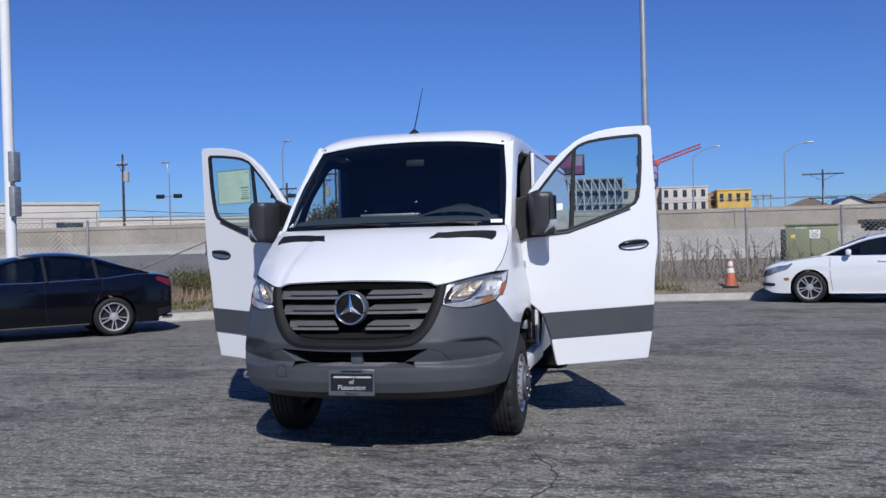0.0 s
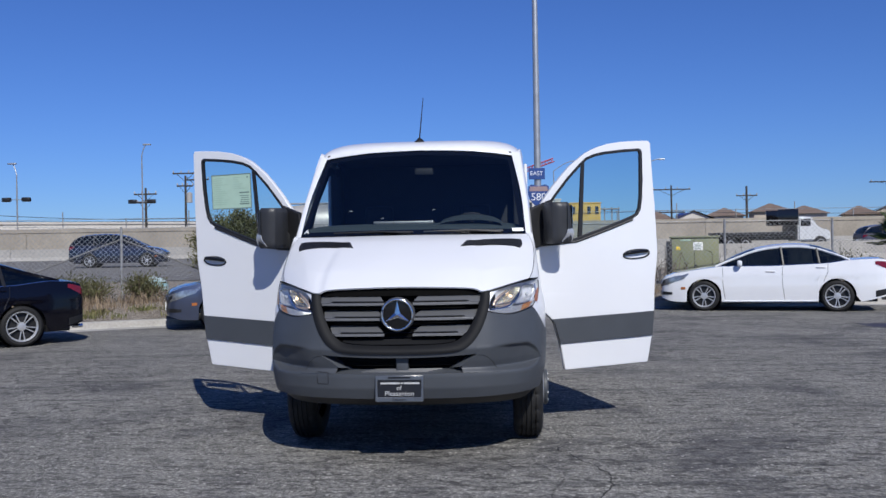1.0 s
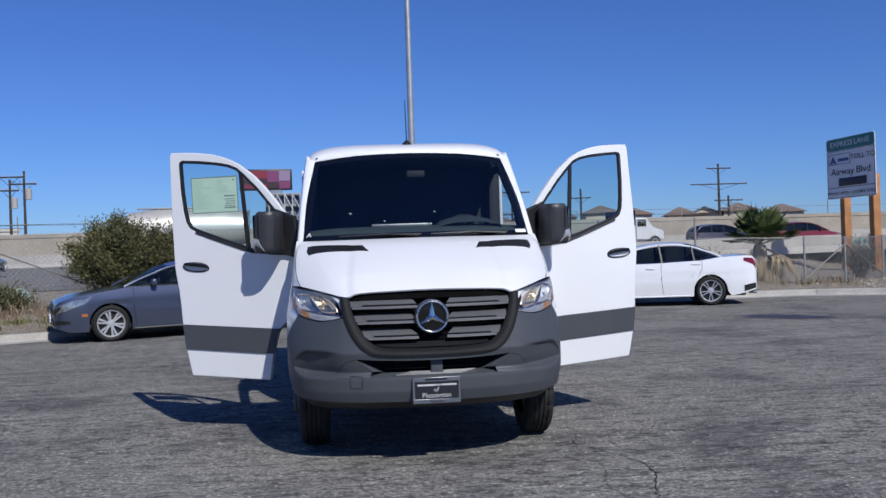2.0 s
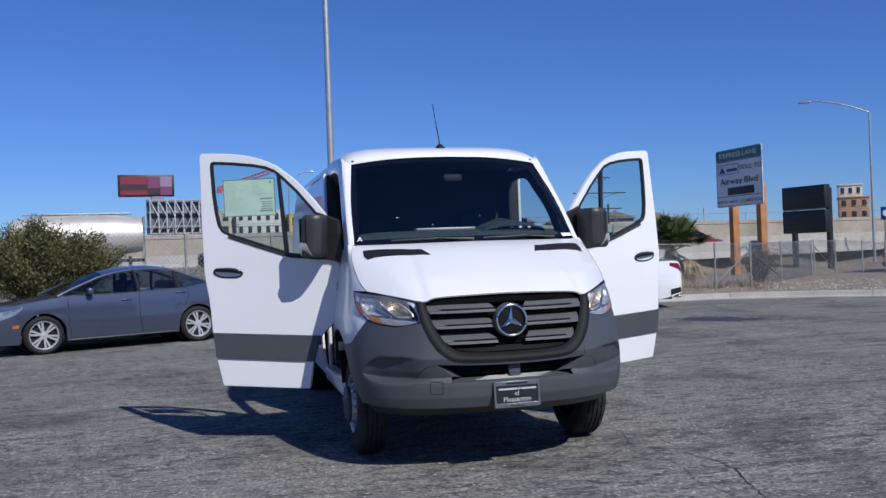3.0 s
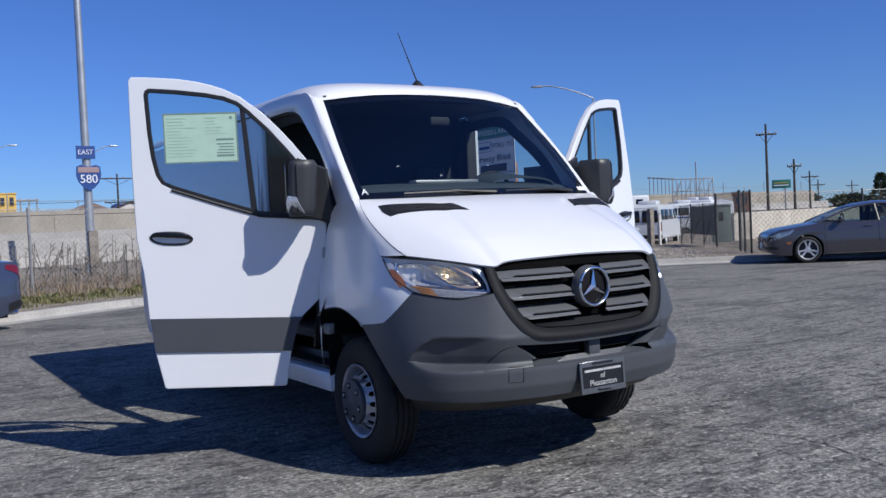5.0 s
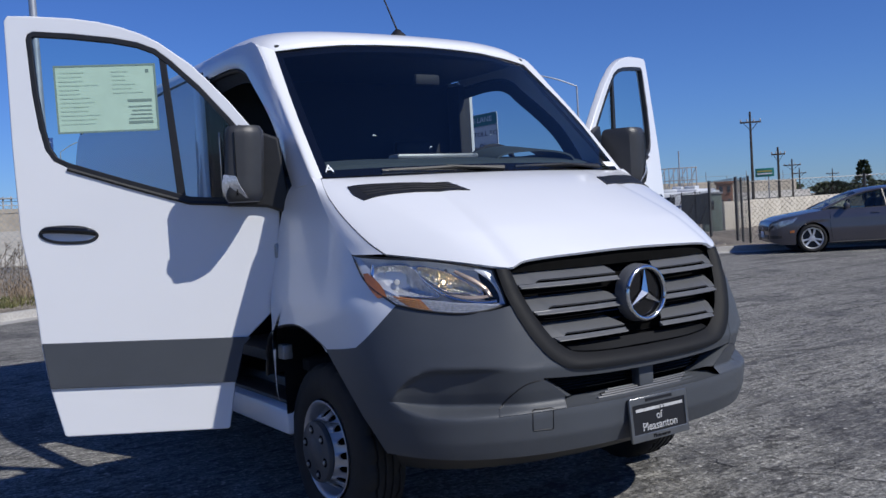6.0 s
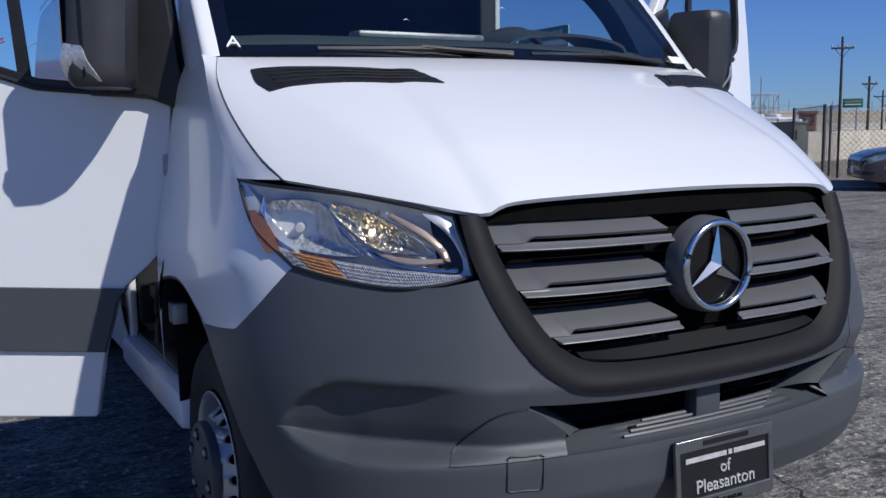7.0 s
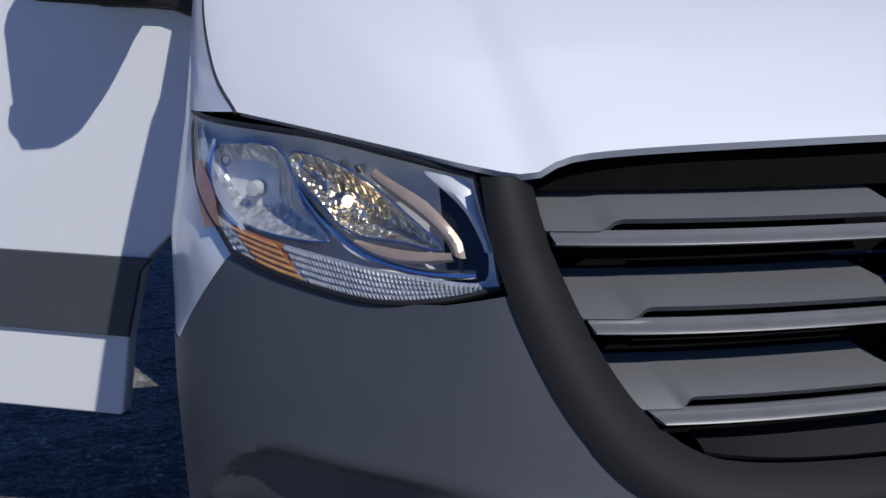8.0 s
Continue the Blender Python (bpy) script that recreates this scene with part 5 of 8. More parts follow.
    part("mirror_shell_line", tube([mh @ Vector((0.03 + 0.002, z, n * 1.03)) for z, n in ((-0.150, -0.10), (-0.155, 0.05), (-0.135, 0.112), (0.0, 0.117), (0.13, 0.114), (0.155, 0.07))], 0.003, 4), M_GLOSSBLK, mi)
    part("mirror_glass", plate([(-0.075, -0.14), (0.075, -0.14), (0.085, -0.12), (0.085, 0.12), (0.07, 0.14), (-0.07, 0.14), (-0.085, 0.12), (-0.085, -0.12)], (), 0.004, 0.001, mh @ Matrix.Translation((0.096, 0, 0)) @ pose(0, 0, 0, 0, 90, 0)), M_CHROME, mi)
    ind = coons([(-0.01, -0.152, 0.100), (0.085, -0.150, 0.088)], [(0.035, -0.055, 0.118), (0.088, -0.045, 0.100)], [(-0.01, -0.152, 0.100), (0.02, -0.10, 0.122), (0.035, -0.055, 0.118)], [(0.085, -0.150, 0.088), (0.098, -0.10, 0.10), (0.088, -0.045, 0.100)], 8, 8, lambda p: mh @ (Vector(p) + Vector((0, 0, 0.004))))
    part("mirror_indicator", thick(ind, 0.006), M_RIBS, mi, "clear indicator lens")
    part("mirror_arm", box(0.10, 0.13, 0.10, 0.02, (0, 0, 0), turn=mh @ Matrix.Translation((-0.005, -0.10, -0.125))), M_BLACKM, mi)
    return d, base


M_BLACKM = mat("mirror_plastic", (0.030, 0.031, 0.034), 0.42, vary=0.1, scale=12, bump=0.1, bscale=600)
d_left, b_left = door(-1)
d_right, b_right = door(1)
# price label inside the glass of one door: framed sheet with small print
lab = part("price_label", plate([(0.475, 1.872), (0.905, 1.872), (0.905, 2.165), (0.475, 2.165)], (), 0.002, 0, b_left @ Matrix.Translation((0, 0, -0.014))), M_LABEL, d_left, "pale green price sheet behind the glass")
part("label_frame", plate([(0.470, 1.867), (0.910, 1.867), (0.910, 2.170), (0.470, 2.170)], [[(0.478, 1.875), (0.902, 1.875), (0.902, 2.162), (0.478, 2.162)]], 0.003, 0, b_left @ Matrix.Translation((0, 0, -0.013))), M_INK, lab)
random.seed(5)
for k in range(13):
    z = 2.135 - 0.019 * k
    for u0, u1 in ((0.70, 0.89), (0.50, 0.66)):
        if u0 < 0.6 and k > 5:
            continue
        e = u1 - random.uniform(0.02, 0.11)
        part("print_line", plate([(u1 - (e - u0), z), (u1, z), (u1, z + 0.006), (u1 - (e - u0), z + 0.006)], (), 0.001, 0, b_left @ Matrix.Translation((0, 0, -0.0122))), M_INKPALE, lab)
for z in (2.0, 1.902):
    part("print_bar", plate([(0.495, z), (0.60, z), (0.60, z + 0.012), (0.495, z + 0.012)], (), 0.001, 0, b_left @ Matrix.Translation((0, 0, -0.0122))), M_INK, lab)
for k in range(4):
    z = 1.922 + 0.018 * k
    part("print_line", plate([(0.497, z), (0.598 - 0.008 * (k % 3), z), (0.598 - 0.008 * (k % 3), z + 0.006), (0.497, z + 0.006)], (), 0.001, 0, b_left @ Matrix.Translation((0, 0, -0.0122))), M_INK, lab)
part("print_mark", plate([(0.50, 2.13), (0.515, 2.13), (0.515, 2.145), (0.50, 2.145)], (), 0.001, 0, b_left @ Matrix.Translation((0, 0, -0.0122))), M_INK, lab)
part("glass_sticker", plate([(0.20, 1.70), (0.33, 1.71), (0.33, 1.765), (0.20, 1.755)], (), 0.001, 0, b_right @ Matrix.Translation((0, 0, -0.012))), M_PAPER, d_right, "small white sticker")


def lean_in(ob, base):
    """Bend a door and its parts: out at the sill and handle, in towards the roof, more at the free edge."""
    back = base.inverted()
    for piece in [ob] + list(ob.children_recursive):
        bm = bmesh.new()
        bm.from_mesh(piece.data)
        bmesh.ops.transform(bm, matrix=back, verts=bm.verts)
        if max(v.co.y for v in bm.verts) - min(v.co.y for v in bm.verts) > 0.25:
            for axis, cuts in ((1, (0.60, 0.76, 0.93, 1.10, 1.28, 1.45, 1.60, 1.75, 1.90, 2.05, 2.20)), (0, (0.2, 0.4, 0.6, 0.8, 0.95))):
                for c in cuts:
                    no = Vector((1, 0, 0)) if axis == 0 else Vector((0, 1, 0))
                    bmesh.ops.bisect_plane(bm, geom=bm.verts[:] + bm.edges[:] + bm.faces[:], plane_co=no * c, plane_no=no)
        for v in bm.verts:
            u, h = v.co.x, v.co.y
            w = lerp(0.10, 1.0, soft(0.0, 1.05, u))
            v.co.z += w * table(h, [(0.48, 0.078), (0.72, 0.098), (0.93, 0.108), (1.20, 0.100), (1.42, 0.085), (1.62, 0.062), (1.84, 0.034), (2.10, -0.004), (2.39, -0.050)])
            v.co.x += max(0.0, u) * table(h, [(0.48, 0.030), (0.72, 0.012), (1.0, 0.0), (2.0, 0.0), (2.39, 0.012)])
        bmesh.ops.transform(bm, matrix=base, verts=bm.verts)
        bm.to_mesh(piece.data)
        bm.free()


lean_in(d_right, b_right)

# ---- front plate ----
M_PLATE = mat("black_plate", (0.010, 0.010, 0.012), 0.35, vary=0.1, scale=30)
M_PLATEFRAME = mat("dull_chrome_frame", (0.20, 0.205, 0.21), 0.32, 0.8, vary=0.1, scale=30)
M_PLATEINK = mat("plate_print", (0.42, 0.42, 0.42), 0.5, vary=0.15, scale=60)
pm = Matrix.Translation((0.006, -1.020, 0.545)) @ pose(0, 0, 0, 86, 0, 0)
fr = [(-0.160, -0.088), (0.160, -0.088), (0.163, -0.080), (0.163, 0.080), (0.160, 0.088), (-0.160, 0.088), (-0.163, 0.080), (-0.163, -0.080)]
pl = part("front_plate", plate(fr, [[(-0.148, -0.058), (0.148, -0.058), (0.148, 0.058), (-0.148, 0.058)]], 0.012, 0.003, pm), M_PLATEFRAME, van, "black dealer plate in a chrome frame")
part("plate_face", plate([(-0.152, -0.062), (0.152, -0.062), (0.152, 0.062), (-0.152, 0.062)], (), 0.003, 0, pm @ Matrix.Translation((0, 0, -0.001))), M_PLATE, pl)
for x, w in ((-0.062, 0.134), (0.017, 0.012), (0.083, 0.108)):
    part("plate_bar", plate([(x - w / 2, 0.030), (x + w / 2, 0.030), (x + w / 2, 0.042), (x - w / 2, 0.042)], (), 0.002, 0, pm @ Matrix.Translation((0, 0, 0.002))), M_PLATEINK, pl)
letters("of", 0.042, pm @ Matrix.Translation((0, 0.004, 0.002)), M_PLATEINK, pl)
letters("Pleasanton", 0.046, pm @ Matrix.Translation((0, -0.034, 0.002)), M_PLATEINK, pl)
part("frame_bar", plate([(-0.075, 0.068), (0.075, 0.068), (0.075, 0.080), (-0.075, 0.080)], (), 0.002, 0, pm @ Matrix.Translation((0, 0, 0.007))), M_PLATE, pl)
letters("Pleasanton", 0.022, pm @ Matrix.Translation((0, -0.073, 0.007)), M_PLATE, pl)
part("plate_bracket", box(0.10, 0.05, 0.10, 0.01, (0.008, -0.982, 0.545)), M_BLACK, van)
# small paper marks on the windscreen
wsm = Matrix.Translation((-0.852, 0.075, 1.638)) @ pose(0, 0, 0, 50, 0, -14)
letters("A", 0.062, wsm, M_PAPER, ws, "windscreen_mark")
part("windscreen_sticker", plate([(-0.045, -0.017), (0.045, -0.017), (0.045, 0.017), (-0.045, 0.017)], (), 0.001, 0, Matrix.Translation((0.835, 0.048, 1.628)) @ pose(0, 0, 0, 50, 0, 14)), M_PAPER, ws, "white paper sticker with small print")
for x, z, w in ((-0.52, 1.80, 0.030), (-0.25, 1.735, 0.024), (0.16, 1.80, 0.026)):
    y = 0.02 + (z - 1.6) * 0.92 + 0.10 * x * x
    part("windscreen_spot", plate([(-w / 2, 0), (0, w * 0.5), (w / 2, 0.002), (0, w * 0.25)], (), 0.001, 0, Matrix.Translation((x, y, z)) @ pose(0, 0, 0, 48, 0, 0)), M_PAPER, ws)

# ---- cars: front at -y, centre of the wheelbase at the origin ----
M_CARBLACK = mat("black_car_paint", (0.003, 0.003, 0.006), 0.12, coat=0.15, vary=0.05, scale=3, spec=0.35)
M_CARGREY = mat("blue_grey_car_paint", (0.068, 0.082, 0.132), 0.30, 0.55, coat=1.0, vary=0.04, scale=3)
M_CARWHITE = mat("white_car_paint", (0.70, 0.71, 0.73), 0.25, coat=1.0, vary=0.02, scale=3)
M_CARDARK = mat("dark_grey_car_paint", (0.070, 0.066, 0.078), 0.30, 0.5, coat=0.9, vary=0.05, scale=3)
M_CARNAVY = mat("navy_car_paint", (0.018, 0.024, 0.045), 0.25, 0.3, coat=1.0, vary=0.05, scale=3)
M_ALLOY = mat("alloy_wheel", (0.55, 0.56, 0.58), 0.32, 0.55, vary=0.08, scale=30)
M_SEATS = mat("car_seats", (0.05, 0.05, 0.055), 0.8, vary=0.15, scale=20)

SEDAN = dict(L=4.75, wb=2.75, W=0.905, front=0.95, R=0.335,
             shoulder=[(0, 0.60), (0.06, 0.70), (0.35, 0.79), (0.9, 0.90), (1.30, 0.97), (2.4, 0.965), (3.6, 1.00), (4.10, 1.055), (4.5, 1.05), (4.70, 0.99), (4.75, 0.80)],
             plan=[(0, 0.58), (0.05, 0.70), (0.18, 0.81), (0.5, 0.875), (1.2, 0.90), (3.4, 0.905), (4.2, 0.87), (4.55, 0.80), (4.70, 0.72), (4.75, 0.62)],
             roof=[(1.16, 0.975), (1.55, 1.165), (1.95, 1.335), (2.35, 1.425), (2.75, 1.455), (3.15, 1.43), (3.55, 1.345), (3.95, 1.20), (4.32, 1.07)],
             screen=2.02, rear=3.18, posts=(2.62, 3.42), rail=0.60)
SALOON = dict(SEDAN,
              shoulder=[(0, 0.64), (0.05, 0.745), (0.30, 0.845), (0.9, 0.935), (1.30, 0.985), (2.4, 0.985), (3.5, 1.03), (3.95, 1.10), (4.5, 1.125), (4.66, 1.11), (4.72, 1.03), (4.75, 0.84)],
              plan=[(0, 0.66), (0.05, 0.76), (0.18, 0.84), (0.5, 0.885), (1.2, 0.90), (3.4, 0.905), (4.2, 0.885), (4.55, 0.84), (4.70, 0.78), (4.75, 0.70)],
              roof=[(1.20, 0.995), (1.55, 1.175), (1.95, 1.345), (2.35, 1.43), (2.75, 1.46), (3.10, 1.445), (3.42, 1.375), (3.72, 1.245), (3.97, 1.105)],
              screen=2.02, rear=3.16, posts=(2.60, 3.30), rail=0.60)
WAGON = dict(SEDAN, L=4.75, shoulder=[(0, 0.66), (0.06, 0.78), (0.35, 0.92), (0.9, 1.02), (1.25, 1.08), (2.4, 1.10), (4.5, 1.12), (4.72, 1.08), (4.75, 0.9)],
             roof=[(1.05, 1.09), (1.5, 1.33), (1.95, 1.55), (2.5, 1.66), (3.2, 1.68), (3.9, 1.63), (4.35, 1.50), (4.68, 1.13)], screen=1.98, rear=4.22, posts=(2.55, 3.5), rail=0.64)


def car(name, label, m, paint, spec=SEDAN, alloy=10, tint=None, plate_bar=True, group="", spoke_w=0.030, two_tone=False):
    S = spec
    ob = thing(name, label, "car", m, group)
    y0 = -S["wb"] / 2 - S["front"]
    axles = (S["front"], S["front"] + S["wb"])
    R = S["R"]

    def low(y):
        z = table(y, [(0, 0.30), (0.25, 0.21), (0.6, 0.20), (S["L"] - 0.5, 0.22), (S["L"], 0.36)])
        for a in axles:
            d = abs(y - a)
            if d < R + 0.045:
                z = max(z, R + math.sqrt((R + 0.045) ** 2 - d * d))
        return z

    def side(y, v, off=0.0):
        lo, hi, w = low(y), table(y, S["shoulder"]), table(y, S["plan"])
        z = lerp(lo, hi, v)
        f = (z - 0.2) / 0.8
        x = w * (0.945 + 0.055 * math.sin(math.pi * min(max(f * 0.78 + 0.12, 0), 1))) - 0.05 * max(0, f - 0.72)
        x -= 0.012 * math.exp(-((f - 0.62) / 0.05) ** 2) * min(1, max(0, (y - 0.7) / 0.4))
        return Vector((x + off, y0 + y, z))

    ys = sorted(set([0, 0.03, 0.07, 0.12, 0.2, 0.3] + [round(a + (R + 0.045) * math.cos(k * math.pi / 12), 4) for a in axles for k in range(13)] + [round(y, 3) for y in np.linspace(0.4, S["L"] - 0.4, 22)] + [S["L"] - q for q in (0.3, 0.2, 0.12, 0.07, 0.03, 0)]))

    def shell(u, v):
        y = ys[round(u * (len(ys) - 1))]
        k = v * 30
        if k <= 10:
            return side(y, k / 10)
        if k >= 20:
            p = side(y, (30 - k) / 10)
            return Vector((-p.x, p.y, p.z))
        p = side(y, 1)
        f = (k - 15) / 5
        return Vector((-p.x * f if False else p.x * -f, p.y, p.z + 0.035 * (1 - abs(f) ** 2.4)))
    bm = surf(shell, len(ys) - 1, 30)
    bm.faces.new([v for v in bm.verts if abs(v.co.y - y0) < 1e-5][:0] or _cap(bm, y0))
    bm.faces.new(_cap(bm, y0 + S["L"]))
    part("body", bm, paint, ob, sharp=32)
    part("floor", box(1.45, S["L"] - 0.5, 0.12, 0.02, (0, y0 + S["L"] / 2, 0.27)), M_BLACK, ob)
    for a in axles:
        part("arch", lathe([(-0.80, R + 0.042), (0.80, R + 0.042)], 28, "x", at=(0, y0 + a, R)), M_BLACK, ob)
    # glasshouse
    roof, y1, y4 = S["roof"], S["roof"][0][0], S["roof"][-1][0]
    rl = smooth_line([(0, y, z) for y, z in roof], 48)

    def belt(y):
        p = side(y, 1)
        return Vector((p.x - 0.055, p.y, p.z - 0.01))

    def rail(p):
        h = max(p.z - belt(p.y).z, 0)
        return Vector((lerp(belt(p.y).x, S["rail"], min(1, h / 0.46)), y0 + p.y, p.z - 0.05 * min(1, h / 0.3)))

    def top(p, f):
        r = rail(p)
        return Vector((r.x * f, r.y, r.z + 0.055 * (1 - abs(f) ** 2.2) * min(1, max(0, p.z - belt(p.y).z) / 0.25) + 0.02 * (1 - f * f)))

    def strip(a, b, mat_, nm, lab=""):
        idx = [i for i, p in enumerate(rl) if a - 1e-6 <= p.y <= b + 1e-6]
        g = part(nm, surf(lambda u, v: top(rl[idx[round(u * (len(idx) - 1))]], 2 * v - 1), len(idx) - 1, 12), mat_, ob, lab)
        return g
    gl = tint or M_TINT
    near = lambda y: min((p.y for p in rl), key=lambda q: abs(q - y))
    for a, b, nm, mm in ((y1, near(S["screen"]), "windscreen", gl), (near(S["screen"]), near(S["rear"]), "roof", paint), (near(S["rear"]), y4, "rear_window", gl)):
        strip(a, b, mm, nm)
    for s in (-1, 1):
        idx = rl[2:-2]
        part("side_window", surf(lambda u, v: (lambda p: Vector((s * lerp(belt(p.y).x, rail(p).x, v), y0 + p.y, lerp(belt(p.y).z, rail(p).z, v))))(idx[round(u * (len(idx) - 1))]), len(idx) - 1, 3), gl, ob)
        part("roof_rail", tube([Vector((s * (rail(p).x + 0.004), rail(p).y, rail(p).z)) for p in rl], 0.026, 6), paint, ob)
        part("belt_trim", tube([Vector((s * (belt(p.y).x + 0.012), y0 + p.y, belt(p.y).z + 0.016)) for p in rl], 0.011, 6), M_CHROME if two_tone else M_BLACK, ob)
        for k, yp in enumerate(S["posts"]):
            p = min(rl, key=lambda q: abs(q.y - yp))
            a, b = belt(p.y), rail(p)
            part("window_post", tube([(s * (a.x + 0.006), y0 + p.y + 0.05, a.z), (s * (b.x + 0.006), y0 + p.y, b.z)], 0.030, 6), M_BLACK, ob)
        # door gaps, handles, mirror
        for yd in (1.36, 2.60, 3.52):
            part("door_gap", tube([Vector((s, 1, 1)) * side(yd + 0.10 * max(0, 0.5 - v) * (1 if yd < 3 else -2.2), v, 0.001) for v in np.linspace(0.08, 0.98, 9)], 0.0045, 4), M_BLACK, ob)
        for yd in (2.36, 3.38):
            p = side(yd, 0.86, 0.014)
            part("door_handle", box(0.022, 0.19, 0.026, 0.008, (s * p.x, p.y, p.z)), paint, ob)
        p = side(1.72, 1.0)
        part("door_mirror", box(0.20, 0.11, 0.13, 0.04, (s * (p.x + 0.06), p.y, p.z + 0.075), seg=3), paint if not two_tone else paint, ob)
        part("sill_trim", tube([Vector((s, 1, 1)) * side(y, 0.02, 0.004) for y in np.linspace(axles[0] + 0.42, axles[1] - 0.42, 10)], 0.02, 6), M_BLACK if paint != M_CARWHITE else paint, ob)
        # lamps

        def lamp(ya, yb, va, vb, taper, mm, nm, lab):
            return part(nm, flip(surf(lambda u, v: side(lerp(ya, yb, u), lerp(va + taper * u, vb, v), 0.007), 12, 6), s), mm, ob, lab)
        lamp(0.035, 0.62, 0.60, 0.90, 0.20, M_CARLAMP, "headlamp", "clear headlamp")
        lamp(S["L"] - 0.30, S["L"] - 0.02, 0.86, 0.94, -0.14, M_RED, "tail_lamp", "red tail lamp")
        lamp(0.004, 0.10, 0.60, 0.84, 0.14, M_BLACK, "grille_end", "")
        lamp(0.02, 0.26, 0.16, 0.34, 0.10, M_BLACK, "corner_intake", "")
        lamp(S["L"] - 0.30, S["L"] - 0.02, 0.04, 0.20, 0.0, M_BLACK, "rear_valance", "")
        lamp(0.45, 0.55, 0.42, 0.50, 0.0, M_AMBER, "side_marker", "amber side marker")
    # front and rear faces
    w = table(0, S["plan"])
    part("grille", box(2 * w * 0.92, 0.03, 0.11, 0.01, (0, y0 + 0.0, 0.68 if S is WAGON else 0.60)), M_BLACK, ob)
    part("lower_intake", box(2 * w * 1.0, 0.03, 0.10, 0.01, (0, y0 + 0.0, 0.40)), M_BLACK, ob)
    part("front_badge", lathe([(0.0, 0.05), (-0.022, 0.045), (-0.022, 0.0)], 16, "y", at=(0, y0, 0.68 if S is WAGON else 0.60)), M_CHROME, ob)
    part("number_plate", box(0.30, 0.02, 0.15, 0.004, (0, y0 - 0.02, 0.45)), M_PAPER, ob)
    part("rear_number_plate", box(0.30, 0.02, 0.15, 0.004, (0, y0 + S["L"] + 0.01, 0.72)), M_PAPER, ob)
    part("exhaust", tube([(0.5, y0 + S["L"] - 0.15, 0.27), (0.5, y0 + S["L"] + 0.02, 0.27)], 0.035, 8), M_CHROME, ob)
    # seats above the belt
    for x in (-0.38, 0.38):
        part("front_seat", box(0.46, 0.16, 0.50, 0.06, (x, y0 + 2.62, 0.97), turn=pose(0, 0, 0, -12), seg=3), M_SEATS, ob)
        part("headrest", box(0.25, 0.10, 0.17, 0.04, (x, y0 + 2.68, 1.26), seg=3), M_SEATS, ob)
    part("rear_bench", box(1.25, 0.18, 0.36, 0.06, (0, y0 + 3.42, 1.0), turn=pose(0, 0, 0, -15), seg=3), M_SEATS, ob)
    part("dashboard", box(1.30, 0.35, 0.10, 0.04, (0, y0 + 1.62, 0.99), seg=2), M_SEATS, ob)
    wp = tube([(0.38 + 0.17 * math.cos(k * math.tau / 20), y0 + 1.88, 1.03 + 0.17 * math.sin(k * math.tau / 20)) for k in range(20)], 0.014, 6, closed=True)
    part("steering_wheel", wp, M_BLACK, ob)
    # wheels
    for s in (-1, 1):
        for a in axles:
            c = Matrix.Translation((s * (S["W"] - 0.125), y0 + a, R)) @ Matrix.Diagonal((s, 1, 1, 1))

            def put(bm):
                for v in bm.verts:
                    v.co = c @ v.co
                return bm
            t = part("wheel", put(tyre_mesh(R, 0.215, R * 0.73)), M_RUBBER, ob)
            part("rim", put(lathe([(-0.05, R * 0.70), (0.085, R * 0.71), (0.098, R * 0.745), (0.106, R * 0.73), (0.095, R * 0.69), (0.07, R * 0.66)], 36, "x")), M_ALLOY, t)
            part("brake", put(lathe([(0.02, R * 0.69), (0.025, 0.0)], 24, "x")), M_BLACK, t)
            part("rim_hub", put(lathe([(0.04, 0.075), (0.075, 0.065), (0.082, 0.035), (0.082, 0.0)], 20, "x")), M_ALLOY, t)
            for k in range(alloy):
                an = k * math.tau / alloy + (0.13 if k % 2 else -0.13) * (alloy % 2 == 0) * 10 / alloy
                bm = bmesh.new()
                ww = spoke_w
                for (r0, w0, n0), (r1, w1, n1) in (((0.04, ww * 0.6, 0.078), (R * 0.71, ww, 0.086)),):
                    vs = []
                    for r_, w_, n_ in ((r0, w0, n0), (r1, w1, n1)):
                        for dn, dw in ((0, -1), (0, 1), (-0.03, 1), (-0.03, -1)):
                            e = Vector((n_ + dn, r_ * math.cos(an) - dw * w_ / 2 * math.sin(an), r_ * math.sin(an) + dw * w_ / 2 * math.cos(an)))
                            vs.append(bm.verts.new(e))
                    for i in range(4):
                        j = (i + 1) % 4
                        bm.faces.new((vs[i], vs[j], vs[4 + j], vs[4 + i]))
                part("spoke", put(bm), M_ALLOY, t, smooth=False)
    return ob


def _cap(bm, y):
    """The boundary verts in the plane y, in order round the section."""
    vs = [v for v in bm.verts if abs(v.co.y - y) < 1e-4]
    cz = sum(v.co.z for v in vs) / len(vs)
    return sorted(vs, key=lambda v: math.atan2(v.co.z - cz, v.co.x))


M_CARLAMP = mat("car_headlamp", (0.30, 0.31, 0.33), 0.10, 0.6, coat=1.0, vary=0.4, scale=12)
M_CLEARTINT = glass("light_tint_glass", (0.50, 0.56, 0.55), 0.12)
car("black_sedan", "glossy black sedan with tinted windows parked along the kerb", pose(-8.78, 6.88, 0, 0, 0, -47), M_CARBLACK, alloy=10, spoke_w=0.019, two_tone=True, tint=M_TINT)
car("grey_sedan", "blue-grey sedan with silver wheels parked at the kerb", pose(-3.86, 11.34, 0, 0, 0, -68.6), M_CARGREY, alloy=12, tint=M_CLEARTINT, spoke_w=0.04, spec=SALOON)
